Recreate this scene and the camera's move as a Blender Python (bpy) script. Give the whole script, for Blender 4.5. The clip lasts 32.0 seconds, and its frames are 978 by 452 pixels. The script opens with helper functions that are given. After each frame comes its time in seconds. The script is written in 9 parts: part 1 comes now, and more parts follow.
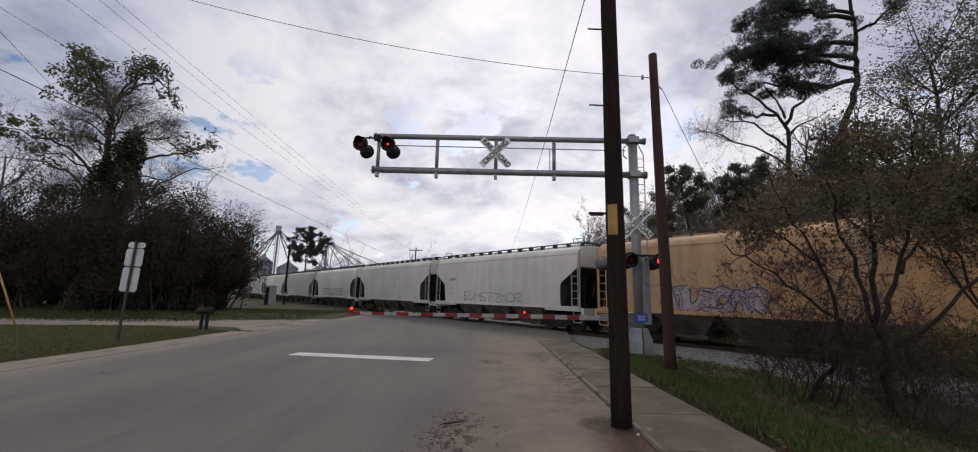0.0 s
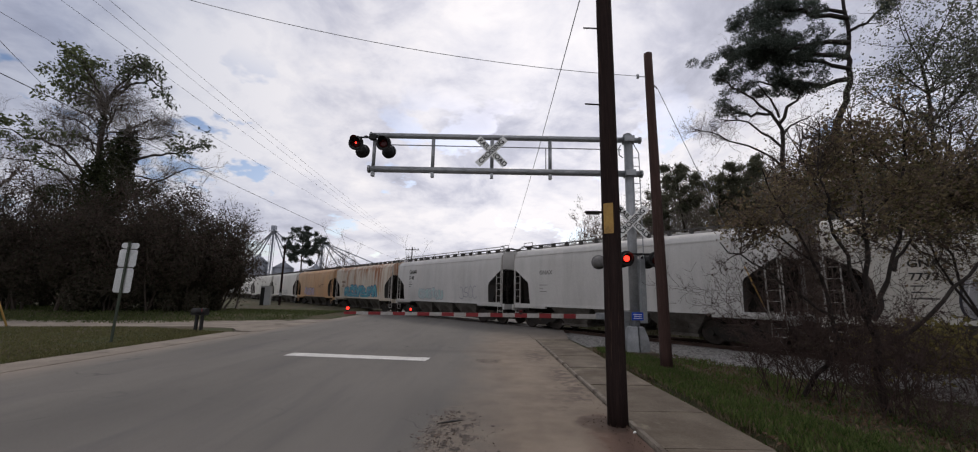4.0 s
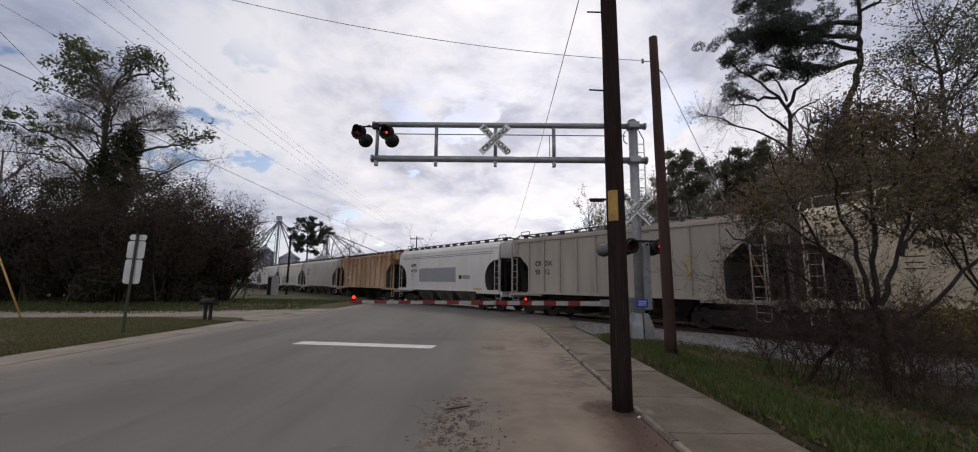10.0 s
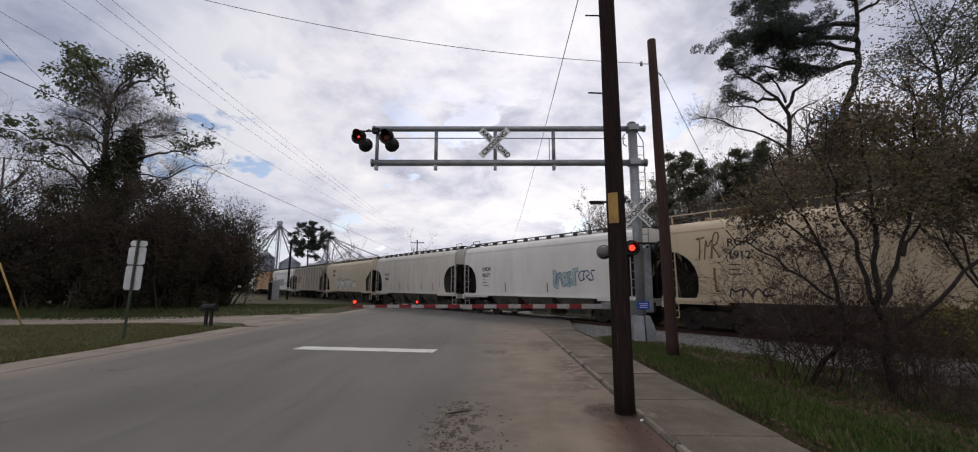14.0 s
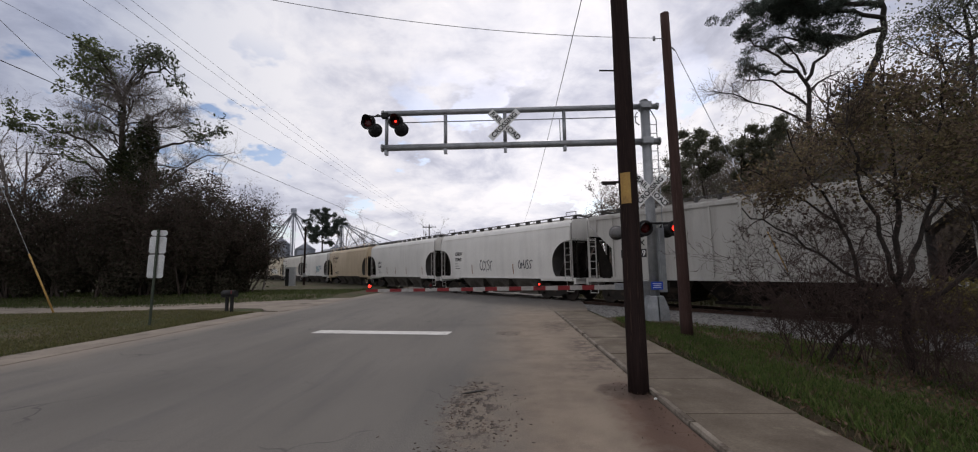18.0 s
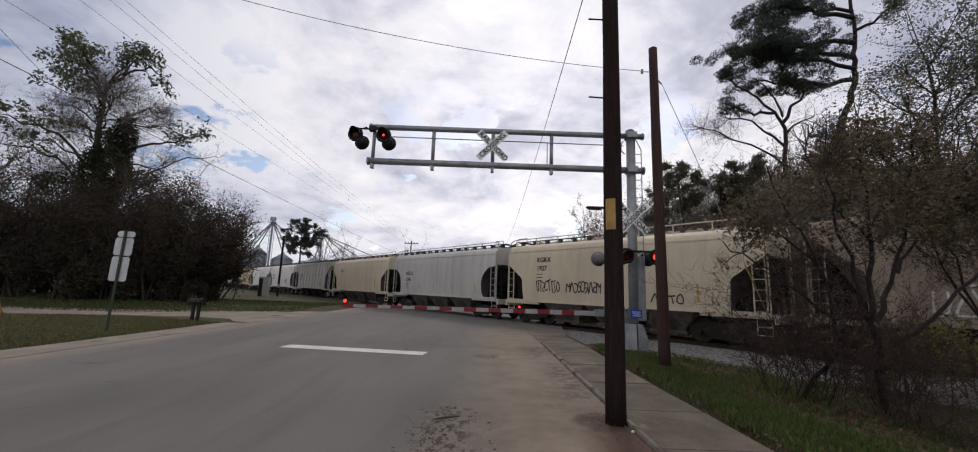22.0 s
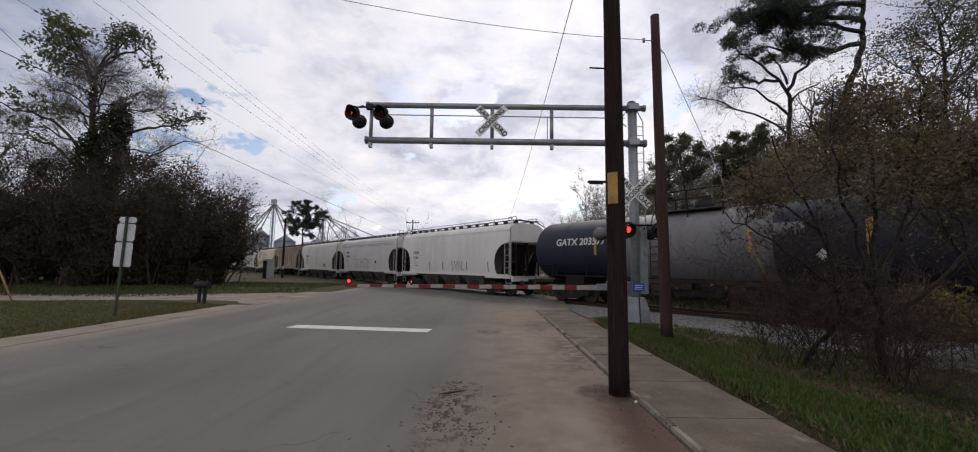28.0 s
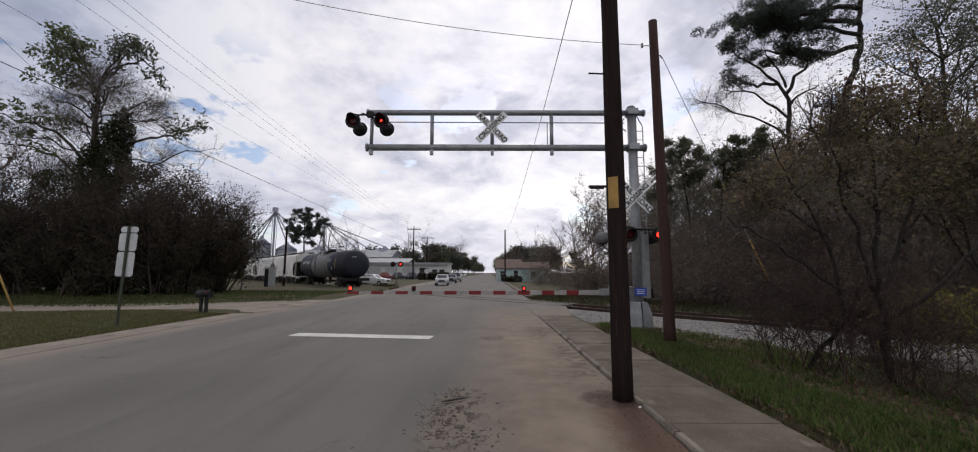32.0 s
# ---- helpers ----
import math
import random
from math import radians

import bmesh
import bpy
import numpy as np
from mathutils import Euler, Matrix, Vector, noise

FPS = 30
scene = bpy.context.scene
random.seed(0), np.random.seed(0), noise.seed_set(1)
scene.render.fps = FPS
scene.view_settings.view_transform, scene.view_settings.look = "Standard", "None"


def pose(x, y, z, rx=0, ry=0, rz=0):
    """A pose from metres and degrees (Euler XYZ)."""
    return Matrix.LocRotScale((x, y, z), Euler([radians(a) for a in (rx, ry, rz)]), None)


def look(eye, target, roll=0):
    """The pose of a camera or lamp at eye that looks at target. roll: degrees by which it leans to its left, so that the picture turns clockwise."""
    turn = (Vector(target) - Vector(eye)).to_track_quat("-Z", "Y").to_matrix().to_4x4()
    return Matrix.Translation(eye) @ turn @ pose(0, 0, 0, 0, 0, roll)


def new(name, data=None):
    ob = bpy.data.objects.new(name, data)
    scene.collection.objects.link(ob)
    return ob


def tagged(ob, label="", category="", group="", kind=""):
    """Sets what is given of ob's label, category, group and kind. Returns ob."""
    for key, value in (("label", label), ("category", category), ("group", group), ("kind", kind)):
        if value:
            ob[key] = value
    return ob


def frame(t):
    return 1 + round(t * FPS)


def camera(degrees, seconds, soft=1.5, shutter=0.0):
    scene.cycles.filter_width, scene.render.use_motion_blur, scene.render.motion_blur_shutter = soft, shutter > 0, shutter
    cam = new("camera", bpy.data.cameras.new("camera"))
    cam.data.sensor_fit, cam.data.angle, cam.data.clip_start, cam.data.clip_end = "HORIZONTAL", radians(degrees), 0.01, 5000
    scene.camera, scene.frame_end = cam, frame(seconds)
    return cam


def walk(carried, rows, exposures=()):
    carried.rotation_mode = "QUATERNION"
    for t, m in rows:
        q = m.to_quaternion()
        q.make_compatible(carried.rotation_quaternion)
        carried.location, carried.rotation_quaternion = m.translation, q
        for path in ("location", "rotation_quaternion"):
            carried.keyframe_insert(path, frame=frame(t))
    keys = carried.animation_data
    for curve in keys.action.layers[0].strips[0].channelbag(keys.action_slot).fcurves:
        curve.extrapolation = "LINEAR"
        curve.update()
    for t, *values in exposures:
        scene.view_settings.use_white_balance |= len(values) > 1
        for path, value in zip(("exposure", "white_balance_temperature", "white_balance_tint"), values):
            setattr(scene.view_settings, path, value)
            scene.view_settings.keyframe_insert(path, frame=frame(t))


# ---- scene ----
cam = camera(101.11, 32.0, soft=1.1)
PATH = [
    (0, pose(0.000, -0.150, 1.720, 99.82, -1.29, 0.14)),
    (0.5, pose(0.000, -0.150, 1.720, 99.94, -1.35, -0.37)),
    (1, pose(0.000, -0.150, 1.720, 99.78, -1.32, -0.43)),
    (1.5, pose(0.000, -0.150, 1.720, 99.48, -1.20, -0.45)),
    (2, pose(0.000, -0.150, 1.720, 99.72, -0.82, -0.68)),
    (2.5, pose(0.000, -0.150, 1.720, 99.56, -1.01, -0.59)),
    (3, pose(0.000, -0.150, 1.720, 99.71, -0.97, -0.31)),
    (3.5, pose(0.000, -0.150, 1.720, 99.83, -1.01, -0.38)),
    (5.5, pose(0.000, -0.150, 1.720, 98.72, -1.04, -0.18)),
    (6, pose(0.000, -0.150, 1.720, 98.49, -0.85, -0.32)),
    (6.5, pose(0.000, -0.150, 1.720, 98.41, -1.23, 0.27)),
    (7, pose(0.000, -0.150, 1.720, 97.74, -0.44, 0.40)),
    (7.5, pose(0.000, -0.150, 1.720, 98.10, -0.16, 0.57)),
    (8, pose(0.000, -0.150, 1.720, 98.13, -0.53, 0.45)),
    (8.5, pose(0.000, -0.150, 1.720, 98.25, -0.57, 0.39)),
    (9, pose(0.000, -0.150, 1.720, 97.78, -0.72, 0.38)),
    (9.5, pose(0.000, -0.150, 1.720, 97.90, -0.69, 0.83)),
    (10, pose(0.000, -0.150, 1.720, 98.06, -0.56, 0.32)),
    (10.5, pose(0.000, -0.150, 1.720, 98.06, -0.44, 0.00)),
    (11, pose(0.000, -0.150, 1.720, 97.60, -0.42, 0.55)),
    (11.5, pose(0.000, -0.150, 1.720, 97.76, -0.43, 0.09)),
    (12, pose(0.000, -0.150, 1.720, 98.30, -0.64, 0.25)),
    (12.5, pose(0.000, -0.150, 1.720, 98.33, -0.61, 0.59)),
    (13, pose(0.000, -0.150, 1.720, 98.38, -0.51, 0.99)),
    (13.5, pose(0.000, -0.150, 1.720, 98.52, -0.42, 1.15)),
    (14, pose(0.000, -0.150, 1.720, 98.54, -0.12, 0.44)),
    (14.5, pose(0.000, -0.150, 1.720, 97.94, -0.01, 0.26)),
    (16.5, pose(0.000, -0.150, 1.720, 97.82, 0.40, 1.00)),
    (17, pose(0.000, -0.150, 1.720, 97.76, 0.28, 1.05)),
    (17.5, pose(0.000, -0.150, 1.720, 96.84, 0.91, 1.97)),
    (18, pose(0.000, -0.150, 1.720, 96.14, 0.79, 2.20)),
    (18.5, pose(0.000, -0.150, 1.720, 96.45, 0.51, 0.06)),
    (19, pose(0.000, -0.150, 1.720, 96.75, 0.56, -0.24)),
    (19.5, pose(0.000, -0.131, 1.720, 96.90, 0.32, -0.24)),
    (20, pose(0.000, -0.112, 1.720, 96.22, -0.27, -1.11)),
    (20.5, pose(0.000, -0.094, 1.720, 96.03, -0.05, -0.76)),
    (21, pose(0.000, -0.075, 1.720, 96.97, -0.92, -1.10)),
    (21.5, pose(0.000, -0.056, 1.720, 98.38, -0.73, -0.47)),
    (22, pose(0.000, -0.037, 1.720, 99.03, -1.99, -0.58)),
    (22.5, pose(0.000, -0.019, 1.720, 98.76, -1.45, -1.38)),
    (23, pose(0.000, -0.000, 1.720, 97.97, -1.05, -1.02)),
    (23.5, pose(0.000, -0.000, 1.720, 97.24, -0.70, -0.64)),
    (24, pose(0.000, -0.000, 1.720, 96.67, -0.40, 1.57)),
    (24.5, pose(0.000, -0.000, 1.720, 96.97, -0.73, 0.11)),
    (25, pose(0.000, -0.000, 1.720, 97.17, -0.94, 0.27)),
    (25.5, pose(0.000, -0.000, 1.720, 97.48, -0.88, 0.14)),
    (27.5, pose(0.000, -0.000, 1.720, 96.49, -1.03, 0.33)),
    (28, pose(0.000, -0.000, 1.720, 95.80, -0.68, -0.22)),
    (28.5, pose(0.000, -0.000, 1.720, 95.42, -0.80, 0.15)),
    (29, pose(0.000, -0.000, 1.720, 95.06, -0.40, 0.36)),
    (29.5, pose(0.000, -0.000, 1.720, 95.13, -0.42, 0.59)),
    (30, pose(0.000, -0.000, 1.720, 96.24, -0.13, 1.08)),
    (30.5, pose(0.000, -0.000, 1.720, 96.50, 0.01, 1.41)),
    (31, pose(0.000, -0.000, 1.720, 96.96, -0.03, 0.42)),
    (31.5, pose(0.000, -0.000, 1.720, 96.80, -0.12, -0.14)),
    (32, pose(0.000, -0.000, 1.720, 96.63, -0.10, -0.00)),
]
walk(cam, PATH, ((0.0, 0.03, 6500.0, 15.0), (15.0, 0.07, 6500.0, 15.0), (32.0, 0.12, 6500.0, 15.0)))

# ---------- world, sun ----------
SUN_EL, SUN_AZ = radians(42), radians(8)  # behind the clouds, ahead over the road
world = bpy.data.worlds.new("overcast_sky")
scene.world = world
world.use_nodes = True


def sky_nodes():
    nt = world.node_tree
    N, L = nt.nodes, nt.links
    N.clear()
    out = N.new("ShaderNodeOutputWorld")
    bg = N.new("ShaderNodeBackground")
    sky = N.new("ShaderNodeTexSky")
    sky.sky_type = "NISHITA"
    sky.sun_disc = False
    sky.sun_elevation, sky.sun_rotation = SUN_EL, SUN_AZ
    co = N.new("ShaderNodeTexCoord")
    sep = N.new("ShaderNodeSeparateXYZ")
    L.new(co.outputs["Generated"], sep.inputs[0])

    def m(op, a, b=None):
        n = N.new("ShaderNodeMath")
        n.operation = op
        for i, v in enumerate((a, b)):
            if v is None:
                continue
            if isinstance(v, (int, float)):
                n.inputs[i].default_value = v
            else:
                L.new(v, n.inputs[i])
        return n.outputs[0]

    up = m("MAXIMUM", sep.outputs[2], 0.0)
    den = m("ADD", up, 0.30)
    px, py = m("DIVIDE", sep.outputs[0], den), m("DIVIDE", sep.outputs[1], den)
    vec = N.new("ShaderNodeCombineXYZ")
    L.new(px, vec.inputs[0]), L.new(py, vec.inputs[1])

    def noise_at(scale, detail, rough, off, dist=0.0):
        mp = N.new("ShaderNodeMapping")
        mp.inputs["Location"].default_value = off
        L.new(vec.outputs[0], mp.inputs[0])
        n = N.new("ShaderNodeTexNoise")
        n.inputs["Scale"].default_value, n.inputs["Detail"].default_value = scale, detail
        n.inputs["Roughness"].default_value, n.inputs["Distortion"].default_value = rough, dist
        L.new(mp.outputs[0], n.inputs["Vector"])
        return n.outputs[0]

    def ramp(v, stops):
        r = N.new("ShaderNodeValToRGB")
        e = r.color_ramp.elements
        while len(e) < len(stops):
            e.new(0.5)
        for el, (p, c) in zip(e, stops):
            el.position, el.color = p, (*c, 1)
        L.new(v, r.inputs[0])
        return r.outputs[0]

    def mix(f, a, b):
        n = N.new("ShaderNodeMix")
        n.data_type = "RGBA"
        if isinstance(f, (int, float)):
            n.inputs[0].default_value = f
        else:
            L.new(f, n.inputs[0])
        for i, v in ((6, a), (7, b)):
            if isinstance(v, tuple):
                n.inputs[i].default_value = (*v, 1)
            else:
                L.new(v, n.inputs[i])
        return n.outputs[2]

    # cloud brightness: grey-blue undersides and bright tops
    big = noise_at(1.5, 7, 0.58, (3.1, 1.7, 0), 0.3)
    fine = noise_at(5.0, 7, 0.62, (8.3, 4.2, 2), 0.4)
    tone = m("ADD", m("MULTIPLY", big, 0.72), m("MULTIPLY", fine, 0.28))
    cloud = ramp(tone, [(0.35, (0.365, 0.39, 0.475)), (0.43, (0.52, 0.545, 0.635)), (0.50, (0.71, 0.727, 0.785)), (0.58, (0.86, 0.862, 0.88))])
    # clear gaps low over the road
    holes = noise_at(2.9, 5, 0.55, (0.6, 9.4, 5))
    gap = ramp(holes, [(0.580, (0, 0, 0)), (0.618, (1, 1, 1))])
    blue = N.new("ShaderNodeMixRGB")
    blue.blend_type, blue.inputs[0].default_value = "MULTIPLY", 1.0
    L.new(sky.outputs[0], blue.inputs[1])
    blue.inputs[2].default_value = (0.11, 0.11, 0.11, 1)
    low = ramp(up, [(0.34, (1, 1, 1)), (0.48, (0, 0, 0))])
    col = mix(m("MULTIPLY", gap, low), cloud, blue.outputs[0])
    # brighter cloud round the veiled sun
    sv = N.new("ShaderNodeVectorMath")
    sv.operation = "DOT_PRODUCT"
    L.new(co.outputs["Generated"], sv.inputs[0])
    sv.inputs[1].default_value = (math.sin(SUN_AZ) * math.cos(SUN_EL * 0.6), math.cos(SUN_AZ) * math.cos(SUN_EL * 0.6), math.sin(SUN_EL * 0.6))
    glow = N.new("ShaderNodeMapRange")
    for i, q in ((1, 0.66), (2, 1.0), (3, 0.72), (4, 1.16)):
        glow.inputs[i].default_value = q
    L.new(sv.outputs["Value"], glow.inputs[0])
    # the overcast thins out again away from the sun
    away = N.new("ShaderNodeMapRange")
    for i, q in ((1, 0.50), (2, -0.35), (3, 0.0), (4, 0.42)):
        away.inputs[i].default_value = q
    L.new(sv.outputs["Value"], away.inputs[0])
    gm = N.new("ShaderNodeMixRGB")
    gm.blend_type, gm.inputs[0].default_value = "MULTIPLY", 1.0
    L.new(col, gm.inputs[1])
    tint = ramp(sv.outputs["Value"], [(0.25, (1.0, 0.995, 0.97)), (0.62, (0.905, 0.97, 1.06)), (0.90, (1.01, 1.0, 0.975))])
    level = N.new("ShaderNodeVectorMath")
    level.operation = "SCALE"
    L.new(tint, level.inputs[0]), L.new(m("ADD", glow.outputs[0], away.outputs[0]), level.inputs["Scale"])
    L.new(level.outputs[0], gm.inputs[2])
    col = gm.outputs[0]
    # thin bright haze towards the horizon
    hz = ramp(up, [(0.0, (1, 1, 1)), (0.30, (0, 0, 0))])
    hzf = m("MULTIPLY", hz, 0.35)
    col = mix(hzf, col, (0.86, 0.87, 0.91))
    L.new(col, bg.inputs[0])
    bg.inputs[1].default_value = 1.0
    L.new(bg.outputs[0], out.inputs[0])


sky_nodes()
sun = new("sun", bpy.data.lights.new("sun", "SUN"))
sun.data.energy, sun.data.angle, sun.data.color = 0.95, radians(14), (1.0, 0.93, 0.84)
sun.matrix_world = look((0, 0, 40), (-math.sin(SUN_AZ) * -40 * math.cos(SUN_EL) * -1, -40 * math.cos(SUN_AZ) * math.cos(SUN_EL), 40 - 40 * math.sin(SUN_EL)))

# ---------- materials ----------
MATS = {}


def nodes_of(name):
    mt = bpy.data.materials.new(name)
    mt.use_nodes = True
    nt = mt.node_tree
    return mt, nt.nodes, nt.links, nt.nodes["Principled BSDF"]


def surf(name, a, b, rough=0.8, metal=0.0, scale=6.0, fine=40.0, bump=0.15, dist=0.01, c=None, c_lo=0.6, c_hi=0.7, c_scale=1.5, stretch=(1, 1, 1), rnd=0.0, emit=None, spec=0.2, world_space=False):
    """Two-tone noisy surface with fine grain, optional third tone in patches, streaks by stretch."""
    if name in MATS:
        return MATS[name]
    mt, N, L, p = nodes_of(name)
    co = N.new("ShaderNodeTexCoord")
    if world_space:
        co = N.new("ShaderNodeNewGeometry")
        src = co.outputs["Position"]
    else:
        src = co.outputs["Object"]
    mp = N.new("ShaderNodeMapping")
    mp.inputs["Scale"].default_value = stretch
    L.new(src, mp.inputs[0])

    def nz(s, d, r=0.6):
        n = N.new("ShaderNodeTexNoise")
        n.inputs["Scale"].default_value, n.inputs["Detail"].default_value, n.inputs["Roughness"].default_value = s, d, r
        L.new(mp.outputs[0], n.inputs["Vector"])
        return n.outputs[0]

    def rp(v, lo, hi):
        n = N.new("ShaderNodeMapRange")
        n.inputs[1].default_value, n.inputs[2].default_value = lo, hi
        L.new(v, n.inputs[0])
        return n.outputs[0]

    def mx(f, x, y, kind="MIX"):
        n = N.new("ShaderNodeMixRGB")
        n.blend_type = kind
        for i, v in enumerate((f, x, y)):
            if isinstance(v, (int, float)):
                n.inputs[i].default_value = v
            elif isinstance(v, tuple):
                n.inputs[i].default_value = (*v, 1)
            else:
                L.new(v, n.inputs[i])
        return n.outputs[0]

    big = rp(nz(scale, 5), 0.32, 0.68)
    col = mx(big, a, b)
    if c:
        col = mx(rp(nz(c_scale, 6, 0.65), c_lo, c_hi), col, c)
    grain = nz(fine, 3)
    g = rp(grain, 0.25, 0.75)
    gm = N.new("ShaderNodeMapRange")
    gm.inputs[3].default_value, gm.inputs[4].default_value = 0.82, 1.16
    L.new(g, gm.inputs[0])
    col = mx(1.0, col, gm.outputs[0], "MULTIPLY")
    if rnd:
        oi = N.new("ShaderNodeObjectInfo")
        rm = N.new("ShaderNodeMapRange")
        rm.inputs[3].default_value, rm.inputs[4].default_value = 1 - rnd, 1 + rnd
        L.new(oi.outputs["Random"], rm.inputs[0])
        col = mx(1.0, col, rm.outputs[0], "MULTIPLY")
    L.new(col, p.inputs["Base Color"])
    p.inputs["Metallic"].default_value = metal
    rr = N.new("ShaderNodeMapRange")
    rr.inputs[3].default_value, rr.inputs[4].default_value = max(0.05, rough - 0.1), min(1, rough + 0.1)
    L.new(big, rr.inputs[0])
    L.new(rr.outputs[0], p.inputs["Roughness"])
    p.inputs["Specular IOR Level"].default_value = spec
    if bump:
        b1 = N.new("ShaderNodeBump")
        b1.inputs["Strength"].default_value, b1.inputs["Distance"].default_value = bump, dist
        L.new(grain, b1.inputs["Height"])
        L.new(b1.outputs[0], p.inputs["Normal"])
    if emit:
        p.inputs["Emission Color"].default_value = (*emit[0], 1)
        p.inputs["Emission Strength"].default_value = emit[1]
    MATS[name] = mt
    return mt


def paint(name, base, rust=(0.20, 0.085, 0.035), rust_amt=0.3, dirt=0.35, tone2=None):
    """Weathered railcar paint: base colour, vertical rust streaks from the roof, grime low down the side."""
    mt, N, L, p = nodes_of(name)
    co = N.new("ShaderNodeTexCoord")

    def mapped(sc, off=(0, 0, 0)):
        mp = N.new("ShaderNodeMapping")
        mp.inputs["Scale"].default_value, mp.inputs["Location"].default_value = sc, off
        L.new(co.outputs["Object"], mp.inputs[0])
        return mp.outputs[0]

    def nz(v, s, d=5, r=0.6):
        n = N.new("ShaderNodeTexNoise")
        n.inputs["Scale"].default_value, n.inputs["Detail"].default_value, n.inputs["Roughness"].default_value = s, d, r
        L.new(v, n.inputs["Vector"])
        return n.outputs[0]

    def rp(v, lo, hi, a=0.0, b=1.0):
        n = N.new("ShaderNodeMapRange")
        for i, q in ((1, lo), (2, hi), (3, a), (4, b)):
            n.inputs[i].default_value = q
        L.new(v, n.inputs[0])
        return n.outputs[0]

    def mx(f, x, y, kind="MIX"):
        n = N.new("ShaderNodeMixRGB")
        n.blend_type = kind
        for i, v in enumerate((f, x, y)):
            if isinstance(v, (int, float)):
                n.inputs[i].default_value = v
            elif isinstance(v, tuple):
                n.inputs[i].default_value = (*v, 1)
            else:
                L.new(v, n.inputs[i])
        return n.outputs[0]

    def mul(a, b):
        n = N.new("ShaderNodeMath")
        n.operation = "MULTIPLY"
        for i, v in enumerate((a, b)):
            if isinstance(v, (int, float)):
                n.inputs[i].default_value = v
            else:
                L.new(v, n.inputs[i])
        return n.outputs[0]

    seed = (sum(ord(ch) for ch in name) % 97) * 1.37
    base = tuple(min(0.80, q * k) for q, k in zip(base, (1.05, 1.02, 0.965)))
    wide = rp(nz(mapped((0.35, 0.35, 0.25), (seed, 0, 0)), 1.0, 4), 0.35, 0.65)
    t2 = tone2 or tuple(c * 0.87 for c in base)
    col = mx(wide, base, t2)
    # grime running down, fine
    streak = rp(nz(mapped((1.2, 1.2, 0.11), (seed, 3, 1)), 2.0, 6, 0.62), 0.44, 0.80)
    col = mx(mul(streak, dirt * 0.75), col, (0.10, 0.088, 0.072))
    # rust: broad patches times streaks, heavier at the top seam
    sep = N.new("ShaderNodeSeparateXYZ")
    L.new(co.outputs["Object"], sep.inputs[0])
    patch = rp(nz(mapped((0.55, 0.55, 0.18), (seed * 2, 5, 2)), 1.3, 6, 0.62), 0.50 - 0.2 * rust_amt, 0.80 - 0.25 * rust_amt)
    run = rp(nz(mapped((2.2, 2.2, 0.14), (seed, 9, 4)), 1.8, 5, 0.6), 0.35, 0.62)
    high = rp(sep.outputs[2], 1.5, 3.7, 0.35, 1.25)
    col = mx(mul(mul(mul(patch, run), high), min(1.0, rust_amt * 1.6)), col, rust)
    grit = nz(mapped((1, 1, 1)), 26, 3)
    col = mx(1.0, col, rp(grit, 0.3, 0.7, 0.90, 1.08), "MULTIPLY")
    L.new(col, p.inputs["Base Color"])
    L.new(rp(wide, 0, 1, 0.55, 0.75), p.inputs["Roughness"])
    p.inputs["Specular IOR Level"].default_value = 0.35
    b1 = N.new("ShaderNodeBump")
    b1.inputs["Strength"].default_value, b1.inputs["Distance"].default_value = 0.25, 0.02
    L.new(nz(mapped((0.8, 0.8, 0.8)), 1.6, 2), b1.inputs["Height"])
    L.new(b1.outputs[0], p.inputs["Normal"])
    return mt




